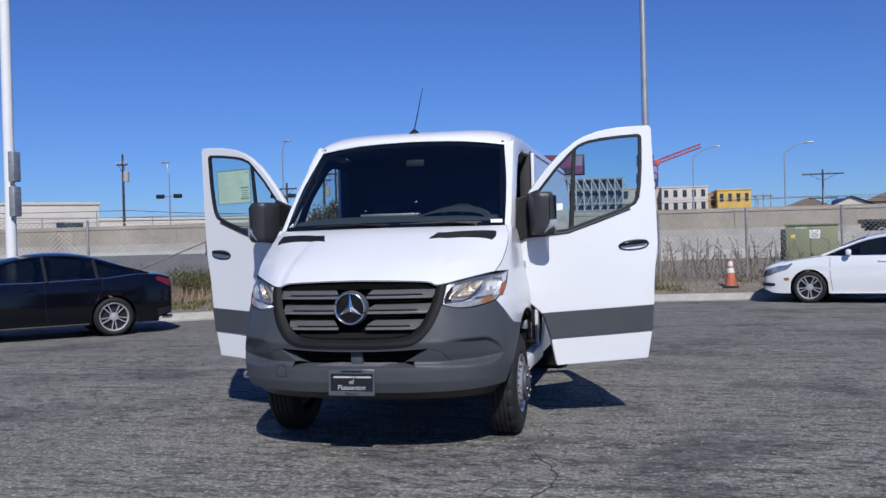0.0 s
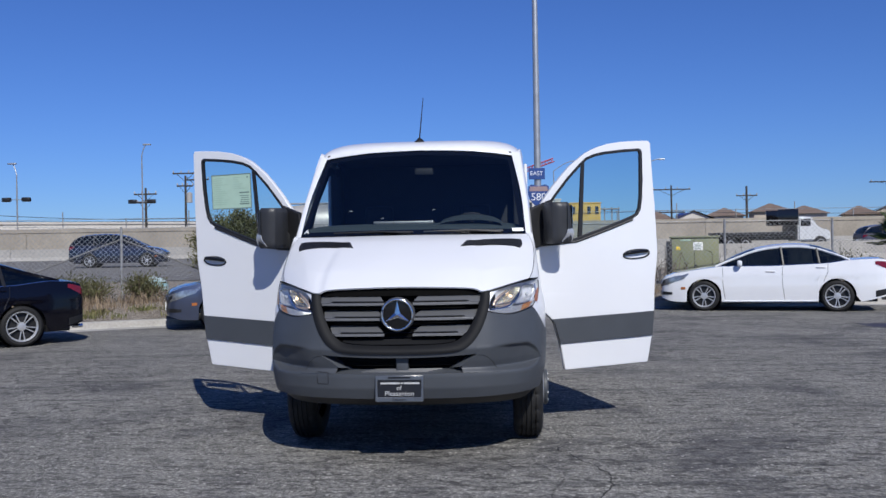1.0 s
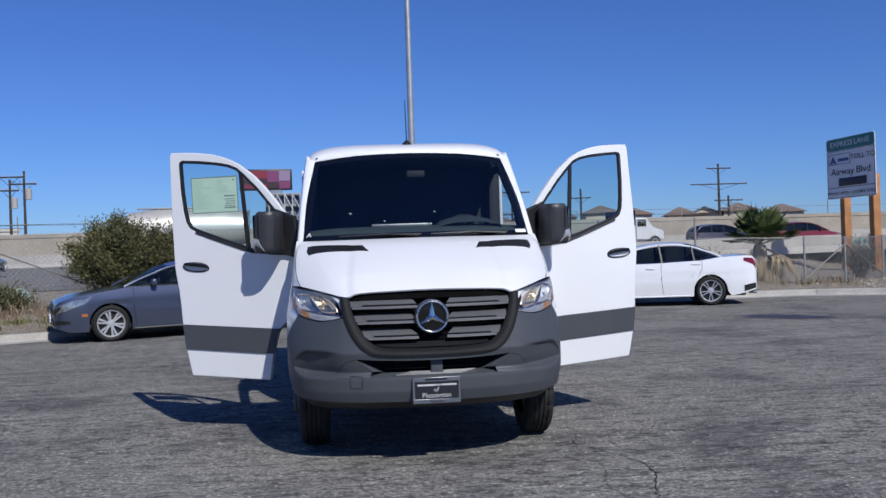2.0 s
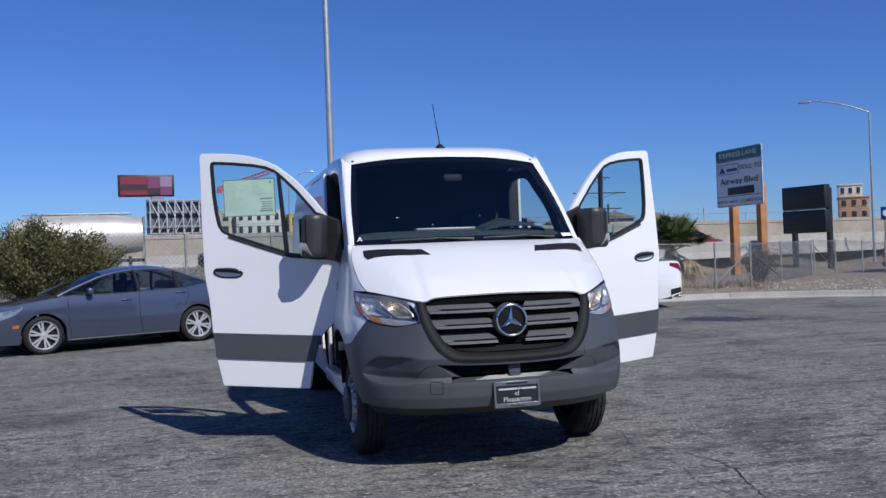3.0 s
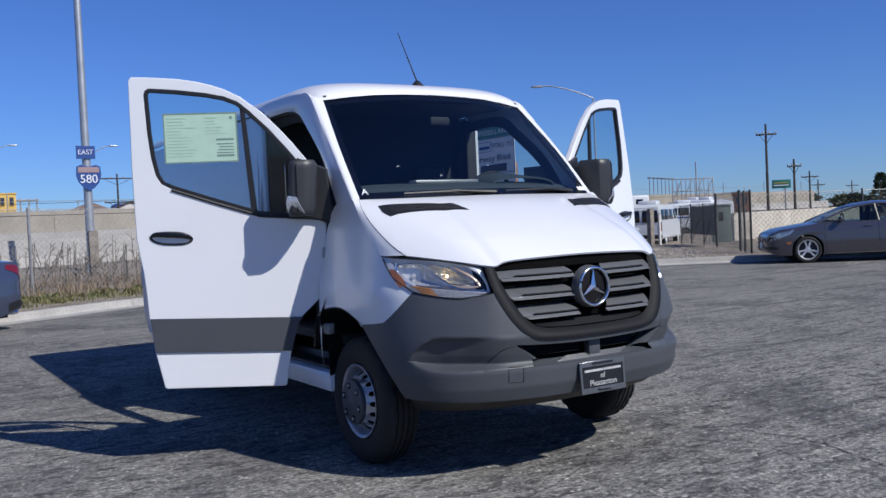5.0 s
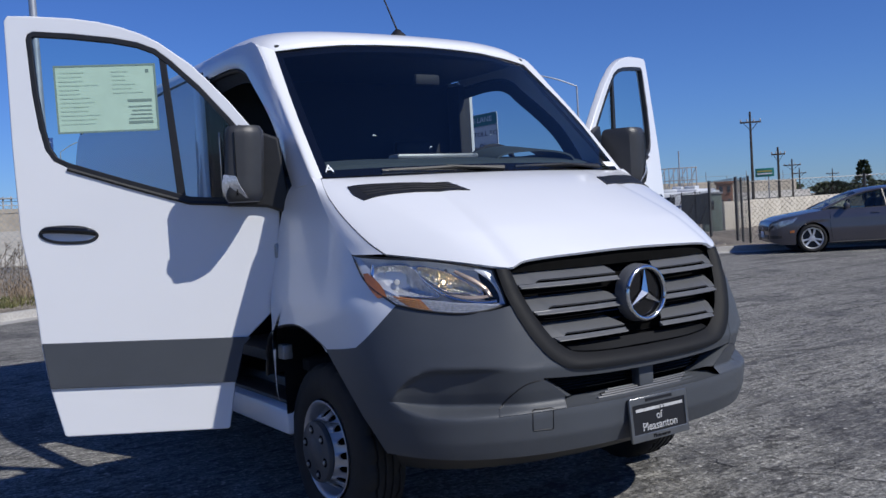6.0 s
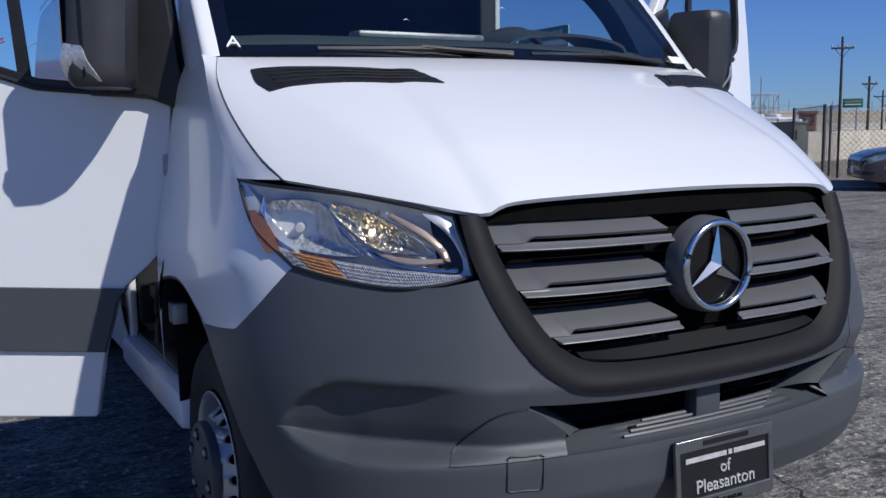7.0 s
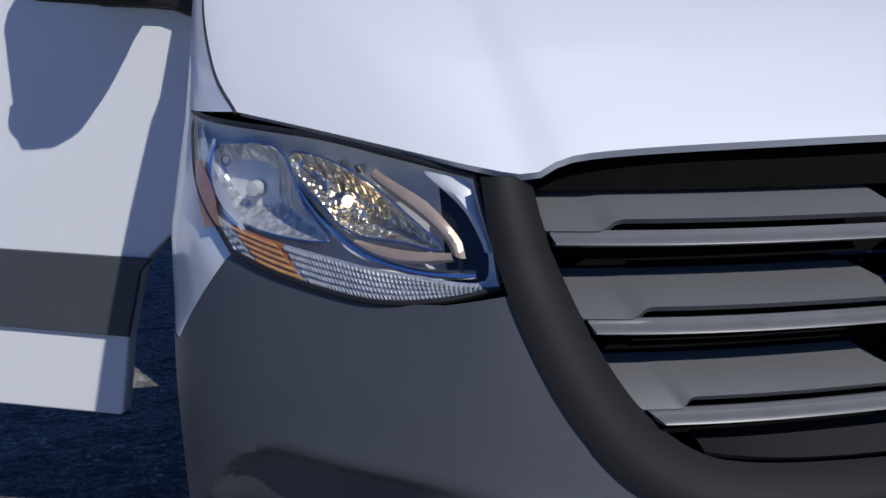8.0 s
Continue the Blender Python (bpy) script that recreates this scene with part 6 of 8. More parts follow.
car("white_sedan", "white sedan with dark alloy wheels parked at the kerb", pose(6.70, 13.98, 0, 0, 0, -105), M_CARWHITE, alloy=10, spoke_w=0.022, tint=M_TINT, two_tone=True, spec=SALOON)
car("dark_grey_sedan", "dark grey older sedan parked beside the gate", pose(17.86, 9.06, 0, 0, 0, -133), M_CARDARK, alloy=6, tint=M_CLEARTINT, spoke_w=0.05, spec=SALOON)

# ---- things near the kerb ----
def gz(x, y):
    """Ground height at a place."""
    best = min(range(0, 261, 1), key=lambda i: (kerb_line[i] - Vector((x, y, 0))).length_squared)
    return ground_z(x, y, max(0.15, (kerb_line[best] - Vector((x, y, 0))).length))


M_POST = mat("weathered_steel_post", (0.30, 0.30, 0.30), 0.55, 0.5, vary=0.2, scale=8, fine=0.1)
M_BRACE = mat("dull_steel_brace", (0.15, 0.15, 0.15), 0.6, 0.3, vary=0.2, scale=8)
M_WIRE = mat("galvanised_wire", (0.25, 0.255, 0.26), 0.5, 0.4, vary=0.1, scale=5)
M_WIREDK = mat("dark_wire", (0.06, 0.06, 0.06), 0.6, 0.3, vary=0.2, scale=5)
M_SLATS = mat("privacy_slats", (0.045, 0.05, 0.05), 0.7, vary=0.15, scale=3, fine=0.1)


def chain_fence(name, label, posts, height, wire=M_WIRE, brace=(), slats=(), gap=0.12, post_r=0.030, post_mat=None):
    ob = thing(name, label, "fence")
    pts = [Vector((x, y, gz(x, y))) for x, y in posts]
    for p in pts:
        part("post", tube([p - Vector((0, 0, 0.15)), p + Vector((0, 0, height + 0.05))], post_r, 8), post_mat or M_POST, ob)
    for i, (a, b) in enumerate(zip(pts, pts[1:])):
        d, n = b - a, (b - a).length
        up = Vector((0, 0, height))
        part("top_rail", tube([a + up, b + up], 0.009, 6), M_POST, ob)
        bm = bmesh.new()
        side = Vector((-d.y, d.x, 0)).normalized() * 0.0035

        def wire_line(p, q):
            w = (q - p).normalized()
            t = w.cross(side).normalized() * 0.0035
            vs = [bm.verts.new(r + e) for r in (p, q) for e in (side, -side + t, -side - t)]
            for k in range(3):
                bm.faces.new((vs[k], vs[(k + 1) % 3], vs[3 + (k + 1) % 3], vs[3 + k]))
        k = -height
        while k < n:
            for sgn in (1, -1):
                x0, x1 = k, k + height
                c0, c1 = max(0, x0), min(n, x1)
                if c1 <= c0:
                    continue
                z0, z1 = c0 - x0, c1 - x0
                if sgn < 0:
                    z0, z1 = height - z0, height - z1
                wire_line(a + d * (c0 / n) + Vector((0, 0, z0 + 0.03)), a + d * (c1 / n) + Vector((0, 0, z1 + 0.03)))
            k += gap
        part("wire_mesh", bm, wire, ob, smooth=False)
        if i in slats:
            bm = bmesh.new()
            m = int(n / 0.09)
            for j in range(m):
                c = a + d * ((j + 0.5) / m)
                box(0.06, 0.008, height - 0.42 - 0.06 * random.random(), 0, (c.x, c.y, c.z + height / 2 + 0.17), bm, turn=Matrix.Rotation(math.atan2(d.y, d.x), 4, "Z"))
            tagged(part("privacy_slat", bm, M_SLATS, ob, smooth=False), kind="stuff")
    for i, j in brace:
        a, b = pts[i] + Vector((0, 0, height * 0.86)), pts[j] + Vector((0, 0, 0.12))
        part("brace", tube([a, b], 0.020, 6), M_BRACE, ob)
    return ob


random.seed(3)
chain_fence("chain_link_fence", "grey chain-link fence with braced corner post", [(-15.5, 9.4), (-11.7, 13.0), (-8.65, 14.4), (-5.6, 15.4), (-2.6, 16.2), (-0.5, 16.6), (2.1, 17.1), (4.25, 17.2), (6.5, 17.2), (9.3, 17.3)], 1.80, brace=((2, 1), (2, 3)), post_r=0.033)
chain_fence("chain_link_fence", "low chain-link fence with slanting braces beside the gravel", [(9.3, 17.3), (12.3, 16.9), (13.8, 17.4), (16.1, 19.2), (19.7, 22.5)], 1.28, brace=((2, 1), (2, 3)), gap=0.10)
chain_fence("chain_link_gate", "chain-link gate leaf standing open", [(19.8, 22.5), (21.2, 23.1), (23.3, 24.2), (25.5, 25.5)], 1.30, brace=((0, 1),))
chain_fence("chain_link_fence", "dark chain-link fence on black posts by the driveway", [(24.5, 21.2), (23.4, 19.65), (22.3, 18.05), (21.2, 16.5)], 1.50, brace=((1, 0), (2, 1), (3, 2)), slats=(1, 2), wire=M_WIREDK, gap=0.16, post_mat=M_WIREDK, post_r=0.024)
chain_fence("chain_link_gate", "dark gate leaf hung on a stout black post", [(21.2, 16.5), (18.9, 13.6)], 1.80, wire=M_WIREDK, post_r=0.045, post_mat=M_WIREDK, gap=0.16)
chain_fence("chain_link_gate", "tall dark gate leaf folded back on its posts", [(18.9, 13.6), (18.25, 12.9), (17.6, 12.15)], 1.75, wire=M_WIREDK, post_r=0.03, post_mat=M_WIREDK, gap=0.14)
chain_fence("chain_link_fence", "dark chain-link fence behind the parked car", [(17.6, 12.15), (20.5, 10.6), (23.5, 9.2), (26.5, 7.6), (29.5, 5.6)], 1.65, wire=M_WIREDK, post_mat=M_WIREDK, gap=0.14)

# wooden stub posts by the driveway
M_OLDWOOD = mat("weathered_wood", (0.21, 0.18, 0.15), 0.9, vary=0.3, scale=6, fine=0.2, bump=0.4, bscale=40)
for x, y, h in ((24.2, 22.6, 1.50), (1.2, 18.6, 1.25)):
    p = thing("wooden_post", "short weathered wooden post set in the dirt", "post")
    part("post", box(0.22, 0.22, h + 0.2, 0.02, (x, y, gz(x, y) + h / 2 - 0.1)), M_OLDWOOD, p)
    part("post_cap", box(0.20, 0.20, 0.03, 0.012, (x, y, gz(x, y) + h + 0.005)), M_OLDWOOD, p)

M_CONEW = mat("dirty_white_paint", (0.62, 0.60, 0.56), 0.6, vary=0.2, scale=14)
marker = thing("marker_post", "white painted marker post beside the driveway", "post")
part("post", tube([(24.62, 22.5, gz(24.62, 22.5) - 0.2), (24.62, 22.5, gz(24.62, 22.5) + 1.28)], 0.06, 12), M_CONEW, marker)
part("post_cap", tube([(24.62, 22.5, gz(24.62, 22.5) + 1.28), (24.62, 22.5, gz(24.62, 22.5) + 1.31)], 0.066, 12), M_POST, marker)

# traffic cone
M_CONE = mat("faded_orange_plastic", (0.46, 0.12, 0.06), 0.6, vary=0.2, scale=8, fine=0.15)
cx, cy = 3.75, 15.95
cz = gz(cx, cy) + 0.01
cone = thing("traffic_cone", "faded orange traffic cone with dirty white collars", "cone")
part("cone", lathe([(0.03, 0.15), (0.30, 0.098), (0.62, 0.042), (0.66, 0.036), (0.66, 0.0)], 24, "z", at=(cx, cy, cz)), M_CONE, cone)
part("collar", lathe([(0.33, 0.095), (0.34, 0.097), (0.44, 0.078), (0.45, 0.074)], 24, "z", at=(cx, cy, cz)), M_CONEW, cone)
part("collar", lathe([(0.49, 0.068), (0.50, 0.070), (0.60, 0.050), (0.61, 0.046)], 24, "z", at=(cx, cy, cz)), M_CONEW, cone)
part("base", box(0.36, 0.36, 0.04, 0.015, (cx, cy, cz + 0.01)), M_BLACK, cone)

# green utility cabinet
M_CABGREEN = mat("faded_green_paint", (0.17, 0.20, 0.125), 0.6, vary=0.12, scale=2.5, fine=0.08, color2=(0.21, 0.215, 0.11))
cab = thing("utility_cabinet", "faded olive-green steel utility cabinet with notices", "cabinet", pose(6.05, 18.9, gz(6.05, 18.9), 0, 0, -8))
part("body", box(1.28, 0.75, 1.32, 0.02, (0, 0, 0.68)), M_CABGREEN, cab)
part("lid", box(1.36, 0.83, 0.05, 0.015, (0, 0, 1.36)), M_CABGREEN, cab)
part("plinth", box(1.40, 0.86, 0.12, 0.02, (0, 0, 0.0)), M_CONCRETE, cab)
part("door_seam", box(0.012, 0.01, 1.22, 0, (-0.02, -0.377, 0.68)), M_BLACK, cab)
part("end_panel", box(0.14, 0.80, 1.22, 0.01, (-0.69, 0, 0.64)), M_BLACK, cab, "dark end cover")
nt_ = part("notice", box(0.26, 0.008, 0.22, 0.002, (0.08, -0.380, 1.10)), M_PAPER, cab, "white warning notice")
for k in range(4):
    part("print_line", box(0.20 - 0.04 * (k % 2), 0.004, 0.018, 0, (0.08, -0.3855, 1.16 - 0.04 * k)), M_INK, nt_)
M_YELSTICK = mat("yellow_sticker", (0.75, 0.55, 0.06), 0.5, vary=0.1, scale=20)
part("warning_sticker", box(0.11, 0.008, 0.10, 0.002, (-0.46, -0.380, 1.05)), M_YELSTICK, cab, "yellow warning sticker")
part("name_bar", box(0.28, 0.006, 0.045, 0.001, (-0.26, -0.380, 1.27)), M_INKPALE, cab)

# ---- highway signs ----
M_SIGNWHITE = mat("sign_white", (0.66, 0.68, 0.72), 0.5, vary=0.03, scale=3)
M_SIGNGREEN = mat("sign_green", (0.012, 0.15, 0.13), 0.45, vary=0.05, scale=4)
M_SIGNBLUE = mat("sign_blue", (0.012, 0.05, 0.21), 0.45, vary=0.08, scale=4)
M_SIGNRED = mat("sign_grey_red", (0.28, 0.20, 0.20), 0.5, vary=0.1, scale=4)
M_SIGNINK = mat("sign_black", (0.02, 0.02, 0.04), 0.6, vary=0.1, scale=5)
M_TIMBER = mat("brown_timber", (0.36, 0.165, 0.065), 0.8, vary=0.2, scale=2, fine=0.15, bump=0.3, bscale=30)

sx, sy = 22.25, 31.1
sg = thing("express_lane_sign", "large white and green toll sign on two brown timber posts", "road sign", pose(sx, sy, 0.06, 0, 0, -87))
for x in (-0.85, 1.25):
    part("post", box(0.34, 0.34, 5.0, 0.02, (x, 0.26, 1.6)), M_TIMBER, sg)


def panel(w, z0, z1, material, y, nm, lab="", r=0.08):
    o = [(-w / 2 + r, z0), (w / 2 - r, z0), (w / 2, z0 + r), (w / 2, z1 - r), (w / 2 - r, z1), (-w / 2 + r, z1), (-w / 2, z1 - r), (-w / 2, z0 + r)]
    return part(nm, plate(o, (), 0.03, 0.004, Matrix.Translation((0, y, 0)) @ pose(0, 0, 0, 90)), material, sg, lab)


Z0, Z1 = 3.14, 5.90
panel(3.56, Z0, Z1, M_SIGNWHITE, 0.0, "sign_panel")
panel(3.50, Z1 - 0.56, Z1 - 0.02, M_SIGNGREEN, -0.012, "header", "green header panel")
for o, i_ in ((1.10, 0.03),):
    rim = [(-1.73, Z0 + 0.03), (1.73, Z0 + 0.03), (1.73, Z1 - 0.58), (-1.73, Z1 - 0.58)]
    part("border", plate(rim, [inset(rim, 0.025)], 0.01, 0, Matrix.Translation((0, -0.018, 0)) @ pose(0, 0, 0, 90)), M_SIGNINK, sg)


def sm(x, z):
    return Matrix.Translation((x, -0.035, z)) @ pose(0, 0, 0, 90) @ Matrix.Diagonal((1.38, 1, 1, 1))


letters("EXPRESS LANE", 0.33, sm(0, Z1 - 0.29), M_SIGNWHITE, sg)
letters("TOLL TO", 0.31, sm(0.92, Z1 - 0.95), M_SIGNINK, sg)
letters("Airway Blvd", 0.44, sm(0, Z1 - 1.55), M_SIGNINK, sg)
part("toll_display", box(2.0, 0.05, 0.36, 0.02, (0.15, -0.03, Z1 - 2.02)), M_SIGNINK, sg, "blank black toll display")
lg = [(-1.60, Z1 - 1.20), (0.02, Z1 - 1.20), (0.02, Z1 - 0.72), (-1.60, Z1 - 0.72)]
part("logo_frame", plate(lg, [inset(lg, 0.03)], 0.01, 0, Matrix.Translation((0, -0.03, 0)) @ pose(0, 0, 0, 90)), M_SIGNBLUE, sg)
part("logo_mark", plate([(-1.50, Z1 - 1.14), (-1.34, Z1 - 1.14), (-1.26, Z1 - 1.04), (-1.18, Z1 - 1.14), (-1.02, Z1 - 1.14), (-1.26, Z1 - 0.80)], (), 0.01, 0, Matrix.Translation((0, -0.03, 0)) @ pose(0, 0, 0, 90)), M_SIGNBLUE, sg)
part("logo_bar", box(0.80, 0.01, 0.14, 0, (-0.50, -0.03, Z1 - 1.0)), M_SIGNBLUE, sg)
part("divider", box(3.42, 0.01, 0.025, 0, (0, -0.022, Z0 + 0.50)), M_SIGNINK, sg)
letters("HOV 2+ WITH", 0.19, sm(-0.92, Z0 + 0.24), M_SIGNINK, sg)
part("logo_bar", box(0.56, 0.01, 0.16, 0, (0.36, -0.03, Z0 + 0.24)), M_INKPALE, sg)
letters("NO TOLL", 0.20, sm(1.20, Z0 + 0.24), M_SIGNINK, sg)

# black message board on steel legs
bx, by = 28.76, 35.1
board = thing("message_board", "black two-panel message board seen from its dark face", "sign", pose(bx, by, 0.20, 0, 0, -78))
for z0, z1 in ((1.65, 2.85), (2.93, 4.15)):
    part("panel", box(2.85, 0.40, z1 - z0, 0.03, (0, 0, (z0 + z1) / 2)), M_BLACK, board)
    for k in range(4):
        part("louvre", box(2.78, 0.03, 0.05, 0.01, (0, -0.21, lerp(z0, z1, (k + 0.5) / 4))), M_BLACK, board)
for x in (-1.1, 1.2):
    part("leg", box(0.24, 0.24, 5.0, 0.02, (x, 0.34, 1.5)), M_BLACK, board)
part("mid_rail", box(2.78, 0.06, 0.05, 0.01, (0, -0.16, 2.89)), M_STEEL, board)

# tall lamp post with route shields
M_POLE = mat("galvanised_pole", (0.40, 0.415, 0.43), 0.42, 0.6, vary=0.12, scale=3, fine=0.08)
px_, py_ = 1.78, 21.9
pole = thing("lamp_post", "tall galvanised lamp post with route signs", "lamp post", pose(px_, py_, gz(px_, py_), 0, 0, 0))
part("shaft", tube([(0, 0, -0.2), (0, 0, 5), (0, 0, 14.5)], [0.125, 0.105, 0.06], 14), M_POLE, pole)
part("foot", lathe([(0.0, 0.24), (0.03, 0.24), (0.035, 0.14), (0.30, 0.13)], 16, "z"), M_POLE, pole)
part("arm", tube([(0, 0, 14.4), (0, 1.6, 15.0), (0, 3.4, 15.1)], 0.05, 8), M_POLE, pole)
part("lantern", box(0.30, 0.75, 0.14, 0.05, (0, 3.6, 15.05)), M_POLE, pole)
sgm = pose(0, -0.14, 0, 90, 0, 10)
shield = [(-0.31, 0.22), (-0.20, 0.27), (0, 0.22), (0.20, 0.27), (0.31, 0.22), (0.33, 0.02), (0.27, -0.15), (0.14, -0.28), (0, -0.35), (-0.14, -0.28), (-0.27, -0.15), (-0.33, 0.02)]
zc = 2.66
shd = part("route_shield", plate(shield, (), 0.02, 0.003, Matrix.Translation((0.02, -0.14, zc)) @ pose(0, 0, 0, 90, 0, 8) @ Matrix.Diagonal((1.05, 1.18, 1, 1))), M_SIGNBLUE, pole, "blue route shield with white numerals")
part("shield_header", plate([(-0.30, 0.10), (0.30, 0.10), (0.28, 0.25), (-0.28, 0.25)], (), 0.01, 0, Matrix.Translation((0.02, -0.155, zc)) @ pose(0, 0, 0, 90, 0, 8)), M_SIGNRED, shd)
letters("580", 0.33, Matrix.Translation((0.02, -0.162, zc - 0.09)) @ pose(0, 0, 0, 90, 0, 8), M_SIGNWHITE, shd)
est = part("direction_plate", plate([(-0.26, -0.18), (0.26, -0.18), (0.26, 0.18), (-0.26, 0.18)], (), 0.02, 0.003, Matrix.Translation((-0.03, -0.14, zc + 0.66)) @ pose(0, 0, 0, 90, 0, 8)), M_SIGNBLUE, pole, "small blue direction plate")
letters("EAST", 0.19, Matrix.Translation((-0.03, -0.158, zc + 0.66)) @ pose(0, 0, 0, 90, 0, 8), M_SIGNWHITE, est)

# thick white post with two grey boxes
M_WHITEPOST = mat("white_post_paint", (0.72, 0.73, 0.74), 0.4, vary=0.04, scale=2, fine=0.03)
wx, wy = -11.0, 9.4
wp = thing("sign_post", "thick white post carrying two small grey signs", "post", pose(wx, wy, gz(wx, wy), 0, 0, 0))
part("shaft", tube([(0, 0, -0.2), (0, 0, 12)], [0.11, 0.10], 16), M_WHITEPOST, wp)
for z in (2.30, 3.02):
    part("box_sign", box(0.14, 0.22, 0.62, 0.02, (0.17, -0.06, z)), M_STEEL, wp)

# ---- kerb stones ----
kerb = tagged(thing("kerb", "pale concrete kerb round the lot", "kerb"), kind="structure")
i = 42
while i < 236:
    seg = kerb_line[i:i + 7]
    outs = [kerb_out(j) for j in range(i, min(i + 7, 261))]
    prof = [(-0.42, 0.004), (-0.02, 0.012), (0.0, 0.03), (0.015, 0.135), (0.04, 0.150), (0.16, 0.152), (0.165, 0.0)]
    L_ = len(seg) - 1

    def kf(u, v, seg=seg, outs=outs, L_=L_):
        f = 0.012 + u * (L_ - 0.024)
        k = min(int(f), L_ - 1)
        p, o = seg[k].lerp(seg[k + 1], f - k), outs[k].lerp(outs[k + 1], f - k)
        a, z = prof[round(v * (len(prof) - 1))]
        return p + o * a + Vector((0, 0, z))
    part("kerb_stone", surf(kf, 6, len(prof) - 1), M_CONCRETE, kerb)
    i += 6

# ---- concrete barrier along the freeway, with painted scrawls ----
M_TEAL = mat("teal_spray_paint", (0.10, 0.42, 0.42), 0.6, vary=0.3, scale=6)
bar = tagged(thing("barrier", "pale concrete barrier beside the freeway", "barrier"), kind="structure")
for k in range(17):
    x0 = -1.0 + 4.0 * k
    x1 = x0 + 3.97
    prof = [(-0.30, 0.0), (-0.28, 0.10), (-0.13, 0.34), (-0.09, 0.88), (0.09, 0.88), (0.13, 0.34), (0.28, 0.10), (0.30, 0.0)]
    part("barrier_block", surf(lambda u, v: (lerp(x0, x1, u), near_edge(lerp(x0, x1, u)) + prof[round(v * 7)][0], 0.60 + prof[round(v * 7)][1] + 0.08 * min(1, max(0, (lerp(x0, x1, u)) / 20))), 1, 7), M_BARRIER, bar, sharp=20)
random.seed(8)
for xa in (26.2, 27.5):
    bm = bmesh.new()
    for k in range(4):
        x = xa + 0.28 * k
        z = 0.98 + random.uniform(-0.12, 0.12)
        box(0.17, 0.02, random.uniform(0.12, 0.34), 0.004, (x, near_edge(x) - 0.20, z + 0.16), bm, turn=pose(0, 0, 0, 14, random.uniform(-30, 30), 24))
    tagged(part("scrawl", bm, M_TEAL, bar), kind="stuff")

# painted boulder behind the fence
M_BOULDER = mat("painted_boulder", (0.16, 0.34, 0.36), 0.8, vary=0.3, scale=4, color2=(0.40, 0.44, 0.45), bump=0.5, bscale=8)
bm = bmesh.new()
bmesh.ops.create_icosphere(bm, subdivisions=3, radius=0.5)
for v in bm.verts:
    v.co = v.co * (1 + 0.25 * noise.noise(v.co * 2.5))
    v.co = Vector((v.co.x * 1.1, v.co.y * 0.8, max(v.co.z, -0.25) * 0.8))
bl = thing("boulder", "boulder daubed with teal and white paint", "rock", pose(-8.9, 17.2, gz(-8.9, 17.2) + 0.08) @ Matrix.Scale(0.68, 4))
part("stone", bm, M_BOULDER, bl)

# ---- plants ----
def leaf_mat(name, c1, c2, rough=0.6):
    m = mat(name, c1, rough, vary=0.3, scale=1.5, color2=c2, island=0.45)
    return m


M_LEAF = leaf_mat("shrub_leaf", (0.105, 0.100, 0.036), (0.060, 0.062, 0.024))
M_TWIG = mat("twig_bark", (0.12, 0.09, 0.065), 0.9, vary=0.3, scale=9)
M_PALMLEAF = leaf_mat("palm_leaf", (0.085, 0.115, 0.035), (0.05, 0.075, 0.025))
M_PALMDEAD = leaf_mat("dead_palm_leaf", (0.30, 0.23, 0.13), (0.20, 0.15, 0.09), 0.8)
M_DRY = leaf_mat("dry_stalk", (0.40, 0.33, 0.22), (0.26, 0.21, 0.14), 0.85)
M_STRAW = leaf_mat("brown_straw", (0.27, 0.205, 0.135), (0.17, 0.125, 0.085), 0.9)
M_STALK = leaf_mat("grey_stalk", (0.15, 0.125, 0.10), (0.10, 0.083, 0.068), 0.9)
M_GRASS = leaf_mat("weed_leaf", (0.10, 0.115, 0.04), (0.16, 0.14, 0.06), 0.8)


def leaf(bm, p, d, size, w):
    d = d.normalized()
    s = d.cross(Vector((random.uniform(-1, 1), random.uniform(-1, 1), random.uniform(-1, 1)))).normalized() * w
    vs = [bm.verts.new(q) for q in (p, p + d * size * 0.5 + s, p + d * size, p + d * size * 0.5 - s)]
    bm.faces.new(vs)


def shrub(m, rx, ry, h, n, seed, label):
    random.seed(seed)
    ob = thing("shrub", label, "shrub", m)
    wood = bmesh.new()
    verts, faces = [], []
    leaves = bmesh.new()
    for k in range(52):
        a, t = random.uniform(0, math.tau), random.random() ** 0.6
        top = Vector((rx * 0.86 * t * math.cos(a), ry * 0.86 * t * math.sin(a), h * random.uniform(0.55, 0.98) * (1 - 0.35 * t * t)))
        mid = Vector((top.x * 0.5, top.y * 0.5, top.z * 0.55))
        tube([(top.x * 0.12, top.y * 0.12, -0.1), mid, top], [0.035, 0.02, 0.006], 5, wood)
        for j in range(n // 52):
            f = random.random() ** 0.6
            p = (mid.lerp(top, f) if random.random() < 0.8 else mid * random.uniform(0.5, 1.0)) + Vector((random.gauss(0, 0.12), random.gauss(0, 0.12), random.gauss(0, 0.11)))
            p.z = max(p.z, 0.05)
            d = Vector((p.x * 0.6, p.y * 0.6, 0.7)) + Vector((random.gauss(0, 0.5), random.gauss(0, 0.5), random.gauss(0, 0.4)))
            leaf(leaves, p, d, random.uniform(0.05, 0.10), random.uniform(0.010, 0.019))
    part("branches", wood, M_TWIG, ob)
    part("leaves", leaves, M_LEAF, ob, smooth=False)
    return ob


shrub(pose(-5.5, 14.55, gz(-5.5, 14.55)), 1.70, 1.1, 2.25, 62000, 4, "dense olive-green shrub behind the parked sedan")
